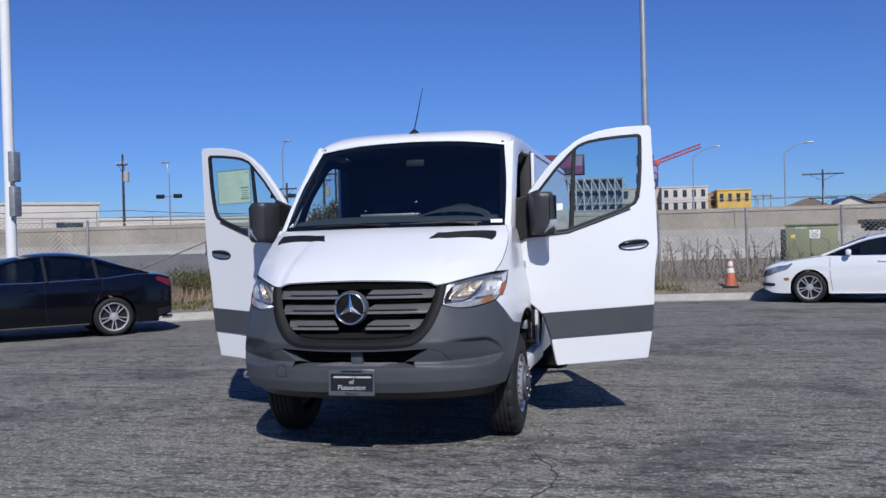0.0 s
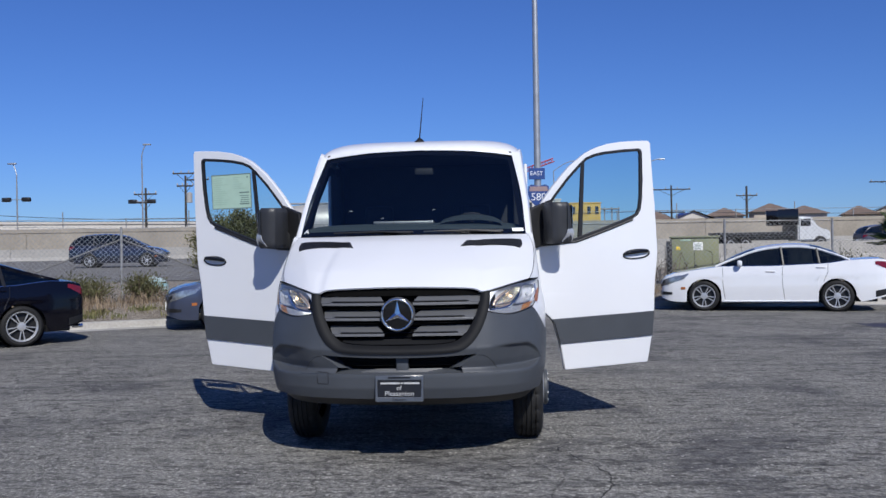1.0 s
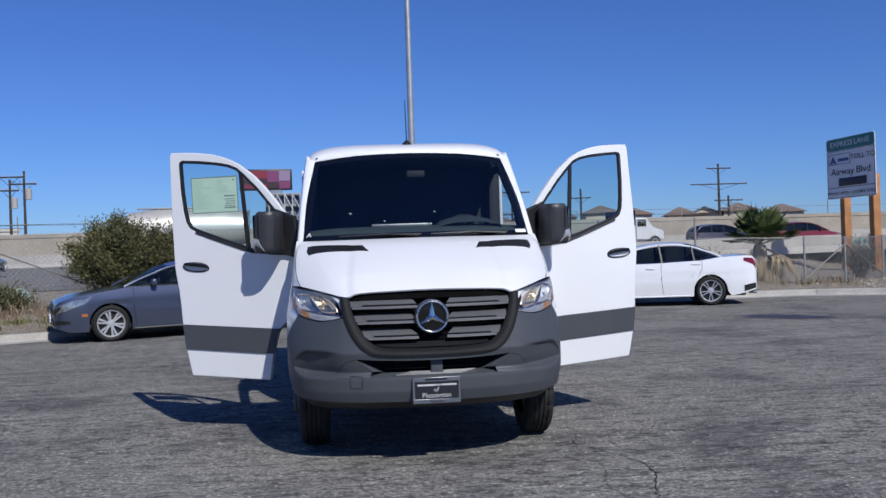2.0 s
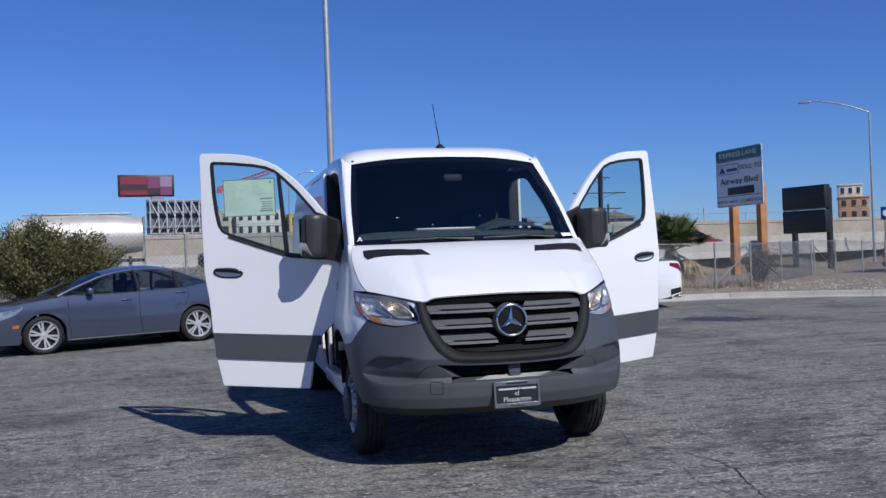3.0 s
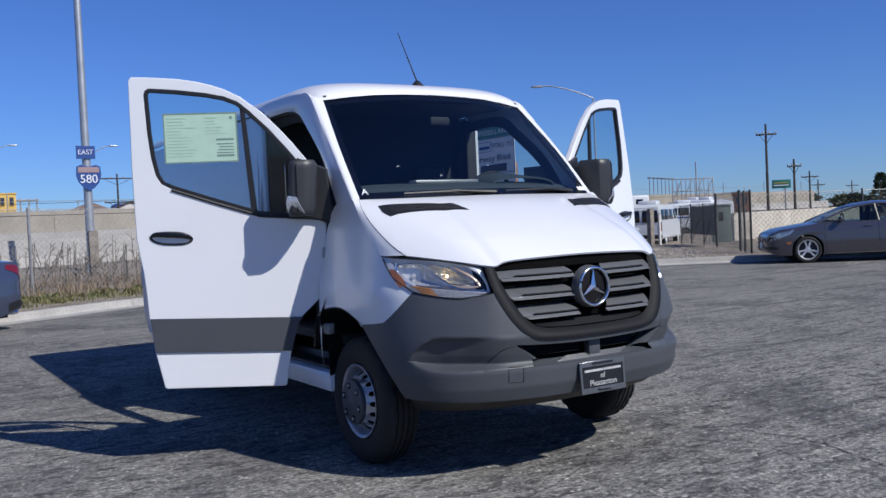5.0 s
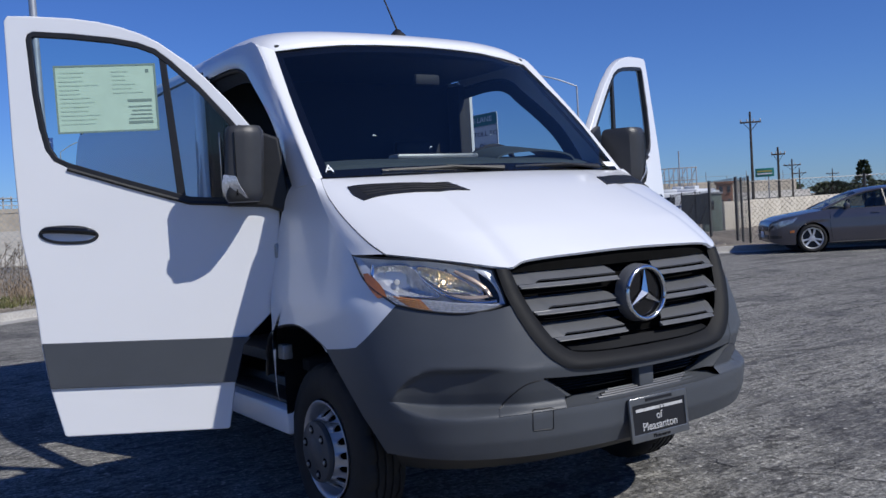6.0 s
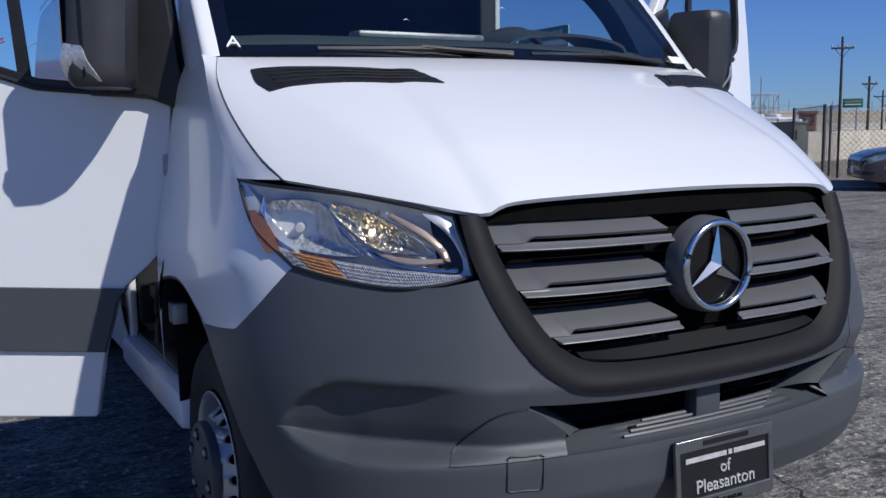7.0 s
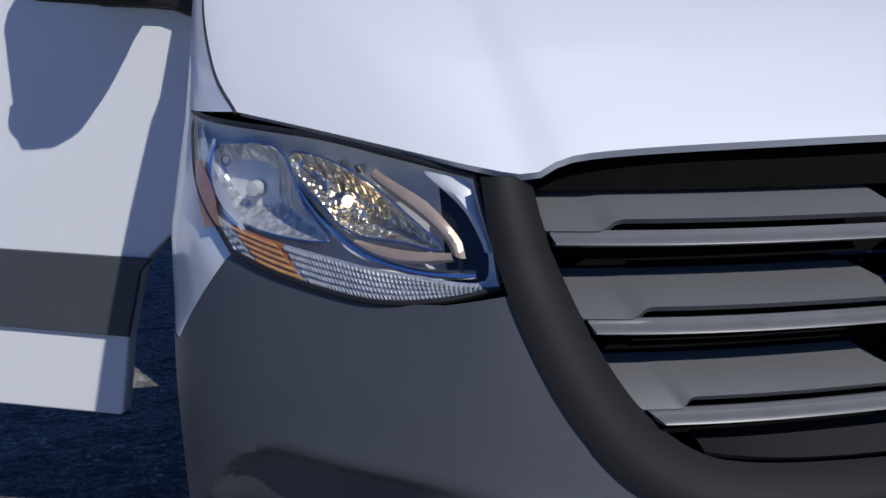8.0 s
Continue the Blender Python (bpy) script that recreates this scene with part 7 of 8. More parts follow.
shrub(pose(15.6, 19.6, gz(15.6, 19.6)), 0.7, 0.6, 1.25, 3000, 6, "small green shrub against the chain-link fence")
shrub(pose(10.2, 18.4, gz(10.2, 18.4)), 1.0, 0.7, 0.8, 3000, 7, "low grey-green shrub behind the fence")

for k, (x, y, r, h) in enumerate(((-13.0, 11.2, 0.7, 0.40), (-11.6, 12.4, 0.9, 0.50), (-10.4, 13.2, 0.8, 0.42), (-9.3, 14.0, 0.8, 0.55), (-8.0, 14.1, 0.6, 0.62), (-10.2, 15.2, 1.0, 0.45), (-12.4, 13.8, 1.0, 0.40), (-3.4, 15.3, 0.7, 0.5))):
    shrub(pose(x, y, gz(x, y)), r, r * 0.7, h, 1800, 60 + k, "low dry scrub along the chain-link fence")

# fan palm with a skirt of dead leaves
random.seed(12)
palm_x, palm_y = 11.7, 18.4
palm = thing("fan_palm", "small fan palm with green crown and dead lower leaves", "palm", pose(palm_x, palm_y, gz(palm_x, palm_y)) @ Matrix.Scale(1.12, 4))
part("trunk", tube([(0, 0, -0.1), (0, 0, 0.5), (0.03, 0, 0.95)], [0.26, 0.22, 0.15], 10), M_OLDWOOD, palm)
for k in range(40):
    dead = k >= 31
    a = k * 2.399 + random.uniform(-0.2, 0.2)
    el = random.uniform(0.15, 1.40) if not dead else random.uniform(-1.0, -0.35)
    d = Vector((math.cos(a) * math.cos(el), math.sin(a) * math.cos(el), math.sin(el)))
    base_ = Vector((0.03, 0, 0.95))
    hub = base_ + d * random.uniform(0.40, 0.62)
    bm = tube([base_, hub], [0.016, 0.009], 5)
    up = Vector((0, 0, 1))
    s = d.cross(up).normalized()
    n_ = s.cross(d)
    for j in range(22):
        f = lerp(-1.25, 1.25, j / 21)
        ld = (d * math.cos(f) + s * math.sin(f)).normalized()
        ln = random.uniform(0.50, 0.68) * (0.75 + 0.25 * math.cos(f))
        tip = hub + ld * ln + Vector((0, 0, -0.05 if not dead else -0.3))
        mid = hub + ld * ln * 0.55
        w = s * 0.032 * math.cos(f) + d * -0.032 * math.sin(f)
        vs = [bm.verts.new(q) for q in (hub - w * 0.3, mid - w, tip, mid + w)]
        bm.faces.new(vs)
    part("frond" if not dead else "dead_frond", bm, M_PALMDEAD if dead else M_PALMLEAF, palm, "" if not dead else "brown hanging dead leaf", smooth=False)


def scatter_blades(name, label, spots, material, hmin, hmax, w, lean, category):
    bm = bmesh.new()
    for x, y in spots:
        z = gz_fast(x, y) - 0.02
        h = random.uniform(hmin, hmax)
        a = random.uniform(0, math.tau)
        d = Vector((math.cos(a), math.sin(a), 0))
        s = Vector((-d.y, d.x, 0)) * w
        t = d * h * random.uniform(0, lean)
        p = Vector((x, y, z))
        vs = [bm.verts.new(q) for q in (p - s, p + s, p + t * 0.4 + Vector((0, 0, h * 0.6)) + s * 0.8, p + t + Vector((0, 0, h)), p + t * 0.4 + Vector((0, 0, h * 0.6)) - s * 0.8)]
        bm.faces.new(vs)
    return tagged(part(name, bm, material, smooth=False), label, category, kind="stuff")


def gz_fast(x, y):
    i = min(range(0, 261, 3), key=lambda j: (kerb_line[j].x - x) ** 2 + (kerb_line[j].y - y) ** 2)
    return ground_z(x, y, max(0.2, (kerb_line[i] - Vector((x, y, 0))).length))


def along(i0, i1, s0, s1, n, clump=0.0):
    out, c = [], None
    for k in range(n):
        if c is None or random.random() > clump:
            i = random.uniform(i0, i1)
            j = int(i)
            p = kerb_line[j].lerp(kerb_line[min(j + 1, 260)], i - j) + kerb_out(j) * lerp(s0, s1, random.random())
            c = p
        q = c + Vector((random.gauss(0, 0.12), random.gauss(0, 0.12), 0))
        out.append((q.x, q.y))
    return out


def kerb_index(x, y):
    return min(range(261), key=lambda j: (kerb_line[j].x - x) ** 2 + (kerb_line[j].y - y) ** 2)


random.seed(21)
iL, iM, iR = kerb_index(-14, 5.2), kerb_index(2.6, 14.7), kerb_index(12.5, 14.3)
scatter_blades("dry_grass", "short dry grass and weeds on the verge", along(iL, iM, 1.2, 5.0, 9000, 0.9) + along(iM, iR, 0.8, 4, 1500, 0.9), M_STRAW, 0.08, 0.34, 0.008, 0.9, "grass")
scatter_blades("weeds", "low green weeds along the verge", along(iL, iM, 0.45, 1.7, 9000, 0.95) + along(iM, iR, 1.5, 5, 900, 0.95), M_GRASS, 0.03, 0.12, 0.013, 1.0, "weeds")
# tall dead stalks between the fence and the barrier
spots = []
for k in range(300):
    x = random.uniform(-3.5, 9.5)
    spots.append((x, lerp(17.6 if x > 0 else 16.8, 22.5, random.random() ** 1.5)))
bm = bmesh.new()
for x, y in spots:
    z = gz_fast(x, y)
    h = random.uniform(0.45, 1.05)
    lean = random.gauss(0.12, 0.28) if random.random() < 0.35 else random.gauss(0, 0.06)
    top = Vector((x + lean * h * 1.6, y + random.gauss(0, 0.08), z + h * (1 - 0.3 * abs(lean))))
    tube([(x, y, z - 0.05), top], [0.014, 0.007], 3, bm, caps=False)
    for j in range(7):
        f = random.uniform(0.35, 1.0)
        b = Vector((x, y, z)).lerp(top, f)
        e = b + Vector((random.gauss(0, 0.05) + 0.3 * lean, random.gauss(0, 0.05), random.uniform(0.03, 0.12)))
        tube([b, e], [0.008, 0.004], 3, bm, caps=False)
tagged(part("dead_stalks", bm, M_STALK, smooth=False), "tall dry dead weed stalks behind the fence", "weeds", kind="stuff")
# litter and stones on the verge
M_STONE = mat("pale_stones", (0.35, 0.32, 0.275), 0.9, vary=0.2, scale=6, island=0.4)
bm = bmesh.new()
for x, y in along(iL, iR, 0.4, 5.5, 420) + along(iR, kerb_index(16.5, 11.5), 0.3, 7, 1500):
    r = 0.012 + 0.045 * random.random() ** 2.5
    box(r * 1.4, r, r * 0.7, r * 0.25, (x, y, gz_fast(x, y) + r * 0.2), bm, turn=pose(0, 0, 0, 0, 0, random.uniform(0, 180)), seg=1)
tagged(part("stones", bm, M_STONE, smooth=False), "scattered pale stones and rubble on the dirt", "stones", kind="stuff")

# ---- sound wall with its lower barrier ----
wall = tagged(thing("wall_freeway", "long beige concrete wall beyond the freeway", "wall"), kind="structure")
for k in range(24):
    x0 = -100 + 9.0 * k
    x1 = x0 + 8.97
    part("wall_panel", surf(lambda u, v: (lerp(x0, x1, u), wall_line(lerp(x0, x1, u)) + (0.0, 0.0, -0.06, -0.06, 0.5, 0.5)[round(v * 5)], (0.9, 3.30, 3.32, 3.62, 3.62, 0.9)[round(v * 5)]), 1, 5), M_WALLCON, wall, sharp=20)
    part("median_barrier", surf(lambda u, v: (lerp(x0, x1, u), wall_line(lerp(x0, x1, u)) - 2.2 + (-0.3, -0.12, -0.08, 0.08, 0.12, 0.3)[round(v * 5)], 1.10 + (0, 0.3, 0.92, 0.92, 0.3, 0)[round(v * 5)]), 1, 5), M_BARRIER, wall, sharp=20)
part("wall_rail", tube([(x, wall_line(x) + 0.25, 4.35) for x in (-100, 116)], 0.02, 4), M_STEEL, wall)
for k in range(44):
    x = -98 + 4.9 * k
    part("rail_post", tube([(x, wall_line(x) + 0.25, 3.6), (x, wall_line(x) + 0.25, 4.95 if k % 2 else 4.4)], 0.045, 5), M_POST, wall)

# ---- poles ----
M_POLEWOOD = mat("dark_pole_wood", (0.045, 0.040, 0.036), 0.9, vary=0.25, scale=3, fine=0.15)
M_INSUL = mat("grey_insulator", (0.35, 0.34, 0.33), 0.5, vary=0.1, scale=9)


def utility_pole(x, y, h, arms, z0=1.0, r=0.15, turn=0, gear=False):
    ob = thing("utility_pole", "dark wooden utility pole with crossarms", "utility pole", pose(x, y, z0, 0, 0, turn), group="utility poles")
    part("shaft", tube([(0, 0, -0.5), (0, 0, h)], [r, r * 0.62], 9), M_POLEWOOD, ob)
    for z, w in arms:
        arm = part("crossarm", box(w, 0.12, 0.14, 0.01, (0, -0.12, z)), M_POLEWOOD, ob)
        for k in range(4):
            part("insulator", lathe([(0, 0.05), (0.14, 0.065), (0.2, 0.03), (0.2, 0)], 8, "z", at=(w * (k / 3 - 0.5) * 0.94, -0.12, z + 0.07)), M_INSUL, arm)
        for s in (-1, 1):
            part("stay", tube([(s * w * 0.36, -0.10, z), (0, -0.10, z - 0.75)], 0.025, 5), M_POLEWOOD, ob)
    if gear:
        part("transformer", lathe([(0, 0.05), (0, 0.28), (0.9, 0.28), (1.0, 0.1), (1.0, 0)], 14, "z", at=(0.40, -0.1, h - 2.6)), M_INSUL, ob)
    return ob


utility_pole(-46.6, 68.9, 9.6, [(8.6, 1.1)], gear=True)
utility_pole(-33.3, 76.3, 6.8, [(6.2, 2.2), (5.4, 1.6)])
utility_pole(-29.9, 77.6, 8.0, [(8.2, 2.4), (7.0, 1.6)], gear=True)
utility_pole(-28.8, 78.0, 8.8, [(7.6, 2.2)], gear=True)
utility_pole(20.3, 101.4, 7.6, [(7.1, 4.4), (4.4, 3.0)])
utility_pole(31.0, 109, 7.8, [(6.6, 2.6)], r=0.2)
utility_pole(47.5, 103.3, 10.2, [(9.6, 3.2), (7.6, 7.5)], r=0.2)
utility_pole(49.5, 105, 6.2, [(5.6, 3.8), (4.6, 2.6)], r=0.2)
utility_pole(61.65, 45.85, 8.5, [(7.6, 1.7)], z0=0.05, r=0.14, turn=-40, gear=False)
utility_pole(72.8, 51.4, 6.0, [(5.3, 1.3)], z0=0.0, turn=-40)
utility_pole(102, 70.6, 6.0, [(5.2, 2.2)], z0=0.0, turn=-40)
utility_pole(135, 92.6, 5.8, [(4.9, 2.2)], z0=0.0, turn=-40)
utility_pole(162, 104, 6.0, [(5.0, 2.4)], z0=0.0, turn=-40)


def street_lamp(x, y, h, tip, z0, label="tall curved-arm street lamp on a thin steel mast", r=0.09, twin=False):
    ob = thing("street_lamp", label, "street lamp", pose(x, y, z0), group="street lamps")
    part("shaft", tube([(0, 0, -1.2), (0, 0, h)], [r, r * 0.55], 10), M_POLE if not twin else M_POST, ob)
    t = Vector(tip)
    part("arm", tube(smooth_line([(0, 0, h), t * 0.35 + Vector((0, 0, h + 0.55)), t * 0.75 + Vector((0, 0, h + 0.95)), t + Vector((0, 0, h + 1.0))], 10), 0.045, 6), M_POLE, ob)
    part("lantern", box(0.75, 0.3, 0.13, 0.05, (t.x, t.y, h + 0.97), turn=Matrix.Rotation(math.atan2(t.y, t.x), 4, "Z")), M_POLE, ob)
    if twin:
        part("lamp_bar", tube([(-0.75, 0, twin), (0.75, 0, twin)], 0.03, 5), M_POST, ob)
        for s in (-1, 1):
            part("floodlight", box(0.75, 0.4, 0.38, 0.08, (s * 0.9, -0.1, twin)), M_BLACK, ob)
    return ob


street_lamp(37.7, 40.8, 9.2, (-2.9, 2.3, 0), 0.05, r=0.10)
street_lamp(5.8, 88.1, 8.4, (2.3, -0.1, 0), 1.1)
street_lamp(-42.1, 69.4, 7.6, (-0.4, 0.0, 0), 1.1, "tall lamp mast with two dark floodlights", twin=5.4)
street_lamp(-32.8, 74.3, 9.6, (0.5, 0, 0), 1.1, "tall lamp mast with two dark floodlights", twin=5.3)
street_lamp(14.0, 84, 8.0, (2.2, -0.1, 0), 1.1)

# wires between far poles
wires = tagged(thing("power_lines", "thin dark overhead power lines", "cable"), kind="")
for a, b in (((-90, 66, 6.4), (-46, 68.8, 5.3)), ((-46, 68.8, 5.3), (-29, 78, 4.9)), ((-90, 66, 6.0), (-29, 78, 4.6)), ((-29, 78, 4.9), (20, 101.2, 5.6)), ((20.3, 101.3, 5.6), (47.5, 103.2, 5.0))):
    a, b = Vector(a), Vector(b)
    part("wire", tube([a.lerp(b, k / 10) - Vector((0, 0, 0.25 * 4 * (k / 10) * (1 - k / 10))) for k in range(11)], 0.026, 4), M_WIREDK, wires)

# ---- buildings ----
M_STUCCO = mat("white_stucco", (0.50, 0.47, 0.43), 0.85, vary=0.06, scale=0.4, fine=0.05)
M_STUCCO2 = mat("tan_stucco", (0.42, 0.36, 0.29), 0.85, vary=0.08, scale=0.4, fine=0.05)
M_ROOFTILE = mat("brown_roof_tile", (0.17, 0.125, 0.10), 0.85, vary=0.2, scale=1.0, fine=0.2, bump=0.3, bscale=5)
M_WIN = mat("far_window", (0.035, 0.042, 0.05), 0.15, vary=0.2, scale=0.6)
M_PLY = mat("bare_plywood", (0.36, 0.22, 0.12), 0.85, vary=0.25, scale=0.3, fine=0.2)
M_YELLOW = mat("yellow_sheathing", (0.55, 0.36, 0.09), 0.75, vary=0.15, scale=0.3, fine=0.1)
M_SCAFF = mat("scaffold_steel", (0.23, 0.24, 0.25), 0.6, 0.4, vary=0.15, scale=2)
M_CRANE = mat("red_crane_paint", (0.50, 0.07, 0.05), 0.6, vary=0.15, scale=2)
# the blue of distant air is put into this base colour
M_HILL = mat("hazy_hill", (0.16, 0.20, 0.29), 1.0, vary=0.10, scale=0.004, fine=0.06)


def block(name, label, category, m, w, d, h, storeys, bays, wallm, winm=M_WIN, roof="flat", sill=0.35, gaps=0.0, seed=1, winh=0.5):
    random.seed(seed)
    ob = thing(name, label, category, m)
    part("wall", box(w, d, h, 0.05, (0, 0, h / 2)), wallm, ob)
    if roof == "flat":
        part("parapet", box(w + 0.3, d + 0.3, 0.35, 0.05, (0, 0, h + 0.1)), wallm, ob)
    elif roof == "hip":
        bm = bmesh.new()
        e = 0.5
        b = [bm.verts.new(p) for p in ((-w / 2 - e, -d / 2 - e, h), (w / 2 + e, -d / 2 - e, h), (w / 2 + e, d / 2 + e, h), (-w / 2 - e, d / 2 + e, h))]
        r = [bm.verts.new(p) for p in ((-max(0.2, w / 2 - d / 2), 0, h + d * 0.21), (max(0.2, w / 2 - d / 2), 0, h + d * 0.21))]
        for f in ((b[0], b[1], r[1], r[0]), (b[1], b[2], r[1]), (b[2], b[3], r[0], r[1]), (b[3], b[0], r[0]), b[::-1]):
            bm.faces.new(f)
        part("roof", bm, M_ROOFTILE, ob, smooth=False)
    elif roof == "gable":
        bm = bmesh.new()
        e = 0.5
        pts = [(-w / 2 - e, h), (0, h + w * 0.24), (w / 2 + e, h)]
        a = [bm.verts.new((x, -d / 2 - e, z)) for x, z in pts]
        b = [bm.verts.new((x, d / 2 + e, z)) for x, z in pts]
        for f in ((a[0], a[1], b[1], b[0]), (a[1], a[2], b[2], b[1]), (a[0], b[0], b[2], a[2])):
            bm.faces.new(f)
        part("roof", bm, M_ROOFTILE, ob, smooth=False)
        bm = bmesh.new()
        bm.faces.new([bm.verts.new(p) for p in ((-w / 2, -d / 2 - 0.02, h), (w / 2, -d / 2 - 0.02, h), (0, -d / 2 - 0.02, h + w * 0.22))])
        part("gable", bm, wallm, ob, smooth=False)
    for i in range(storeys):
        for j in range(bays):
            if random.random() < gaps:
                continue
            x = w * ((j + 0.5) / bays - 0.5)
            z = h * (i + 0.5 + 0.05) / storeys
            ww, hh = w / bays * 0.45, h / storeys * winh
            wd = part("window", box(ww, 0.08, hh, 0.01, (x, -d / 2 - 0.01, z)), winm, ob)
            part("sill", box(ww * 1.15, 0.14, 0.10, 0.01, (x, -d / 2 - 0.05, z - hh / 2 - 0.05)), wallm, wd)
    return ob


block("warehouse", "long white flat-roofed warehouse", "warehouse", pose(-83.6, 88.5, 1.0, 0, 0, 37.5), 34, 16, 6.4, 1, 5, M_STUCCO, gaps=0.5, winh=0.22, seed=2)
block("warehouse", "low pale warehouse wing", "warehouse", pose(-56, 106.3, 1.0, 0, 0, 31), 30, 14, 4.4, 1, 4, M_STUCCO, gaps=0.8, winh=0.2, seed=3)
block("apartment_building", "white apartment building under construction with bare window openings", "building", pose(-4, 221, 1.0, 0, 0, 4), 18, 14, 12.2, 4, 6, M_STUCCO2, gaps=0.15, seed=4, winh=0.6)
block("apartment_building", "white four-storey building front with dark windows", "building", pose(8.2, 219, 1.0, 0, 0, 4), 10.5, 14, 12.0, 4, 5, M_STUCCO, seed=5, winh=0.55)
block("apartment_building", "unfinished building clad in yellow sheathing boards", "building", pose(19.5, 219, 1.0, 0, 0, 3), 7.5, 12, 11.0, 3, 4, M_YELLOW, gaps=0.2, seed=6, winh=0.5)
block("apartment_building", "dark netted unfinished building", "building", pose(13.9, 222, 1.0, 0, 0, 3), 4.0, 12, 10.4, 3, 2, M_PLY, gaps=0.3, seed=7, winh=0.6)
block("low_building", "long low building with a pale flat roof", "building", pose(36, 200, 0.55, 0, 0, -4), 40, 14, 6.0, 1, 12, M_STUCCO2, gaps=0.2, seed=9, winh=0.4)
block("tower_building", "tan and white tower building under scaffolding", "building", pose(124, 150, 0.5, 0, 0, -36), 5.6, 5.6, 9.0, 4, 3, M_PLY, seed=10, winh=0.5)
block("tower_building", "white top storeys of a round tower", "building", pose(124.4, 151.4, 0.5, 0, 0, -36), 4.4, 4.4, 11.6, 5, 3, M_STUCCO, seed=11, winh=0.5)
# blue site cover
cov = thing("site_cover", "blue tarpaulin cover on a building site", "cover", pose(-2.5, 206, 0.55, 0, 0, 4))
part("cover", box(7.0, 0.4, 5.2, 0.05, (0, 0, 2.6)), mat("blue_tarpaulin", (0.02, 0.06, 0.24), 0.6, vary=0.2, scale=0.5), cov)
part("cover_frame", box(7.3, 0.2, 0.2, 0.02, (0, -0.25, 5.2)), M_SCAFF, cov)
# scaffold frames beside the yellow building
sc = thing("scaffold", "steel scaffold frame beside the unfinished building", "scaffold", pose(26.0, 219, 1.0, 0, 0, 3))
for x in (-2.6, -0.9, 0.9, 2.6):
    part("upright", box(0.30, 0.30, 10.2, 0.02, (x, 0, 5.1)), M_SCAFF, sc)
for z in (3.4, 6.6, 9.8):
    part("deck", box(5.6, 1.2, 0.35, 0.02, (0, 0, z)), M_SCAFF, sc)

random.seed(31)
for k in range(9):
    x = 26 + 5.4 * k + random.uniform(-1, 1)
    y = 142 - 0.30 * (x - 30) + random.uniform(-3, 3)
    block("house", "tan suburban house with a brown tiled roof", "house", pose(x, y, 1.1, 0, 0, -12 + random.uniform(-8, 8)), random.uniform(4.4, 6.0), 6.5, random.uniform(4.4, 5.4), 1, 2, random.choice((M_STUCCO2, M_STUCCO, M_STUCCO2)), roof=random.choice(("hip", "gable", "hip")), seed=40 + k, winh=0.4)
ctl = thing("water_tank", "dark blue cylindrical water tank", "tank", pose(30.6, 146, 0.55))
part("tank", lathe([(0, 1.6), (5.9, 1.6), (6.3, 0.9), (6.35, 0)], 18, "z"), M_SIGNBLUE, ctl)
part("tank_band", lathe([(5.2, 1.64), (5.5, 1.64)], 18, "z"), M_SIGNBLUE, ctl)

# tower crane
cr = thing("tower_crane", "red lattice tower crane over the building site", "crane", pose(2.2, 236, 0.55, 0, 0, 0))


def lattice(a, b, w, n, material, parent, name):
    a, b = Vector(a), Vector(b)
    d = (b - a).normalized()
    s = d.cross(Vector((0, 1, 0)) if abs(d.z) > 0.7 else Vector((0, 0, 1))).normalized() * w
    t = d.cross(s).normalized() * w
    corners = [s + t, s - t, -s - t, -s + t]
    bm = bmesh.new()
    for c in corners:
        tube([a + c, b + c], 0.12, 4, bm)
    for k in range(n):
        p, q = a.lerp(b, k / n), a.lerp(b, (k + 1) / n)
        for j in range(4):
            tube([p + corners[j], q + corners[(j + 1) % 4]], 0.07, 3, bm)
    return part(name, bm, material, parent)


lattice((0, 0, 0), (0, 0, 20.5), 0.55, 14, M_CRANE, cr, "mast")
lattice((-2.6, 0, 19.6), (11.5, 0, 24.4), 0.45, 16, M_CRANE, cr, "jib")
part("cab", box(1.2, 1.2, 1.4, 0.1, (0.4, -0.6, 20.4)), M_CRANE, cr)
part("counterweight", box(1.3, 1.0, 1.5, 0.1, (-2.2, 0, 19.4)), M_CRANE, cr)

# LED billboard and an open-frame billboard
M_LED = [glow("led_red", (0.16, 0.012, 0.03), 0.12), glow("led_violet", (0.14, 0.03, 0.10), 0.12), glow("led_pale", (0.20, 0.15, 0.24), 0.15), mat("led_dark", (0.03, 0.012, 0.02), 0.5)]
led = thing("led_billboard", "LED billboard showing red and violet bands on a mast", "billboard", pose(-9.3, 103, 0.55, 0, 0, 6))
part("cabinet", box(6.2, 0.9, 2.5, 0.06, (0, 0, 9.95)), M_BLACK, led)
for x, z, w, h, k in ((-1.35, 10.55, 3.0, 0.9, 0), (-1.35, 9.75, 3.0, 0.7, 3), (-1.35, 9.15, 3.0, 0.55, 0), (0.85, 10.3, 1.35, 1.3, 1), (0.85, 9.25, 1.35, 0.75, 3), (2.2, 10.4, 1.3, 1.2, 2), (2.2, 9.3, 1.3, 0.9, 1)):
    part("screen_band", box(w, 0.05, h, 0.0, (x, -0.47, z)), M_LED[k], led)
part("mast", box(1.4, 1.0, 8.8, 0.05, (1.2, 0.1, 4.4)), mat("grey_blue_mast", (0.14, 0.18, 0.24), 0.6, vary=0.1, scale=0.5), led)
part("sign_bars", box(1.3, 0.05, 2.6, 0.0, (1.2, -0.43, 5.6)), M_SIGNBLUE, led)
M_PALESTEEL = mat("pale_lattice_steel", (0.42, 0.43, 0.44), 0.55, 0.2, vary=0.12, scale=1.5)
M_BACKPANEL = mat("slate_panel", (0.10, 0.125, 0.165), 0.7, vary=0.2, scale=0.8)
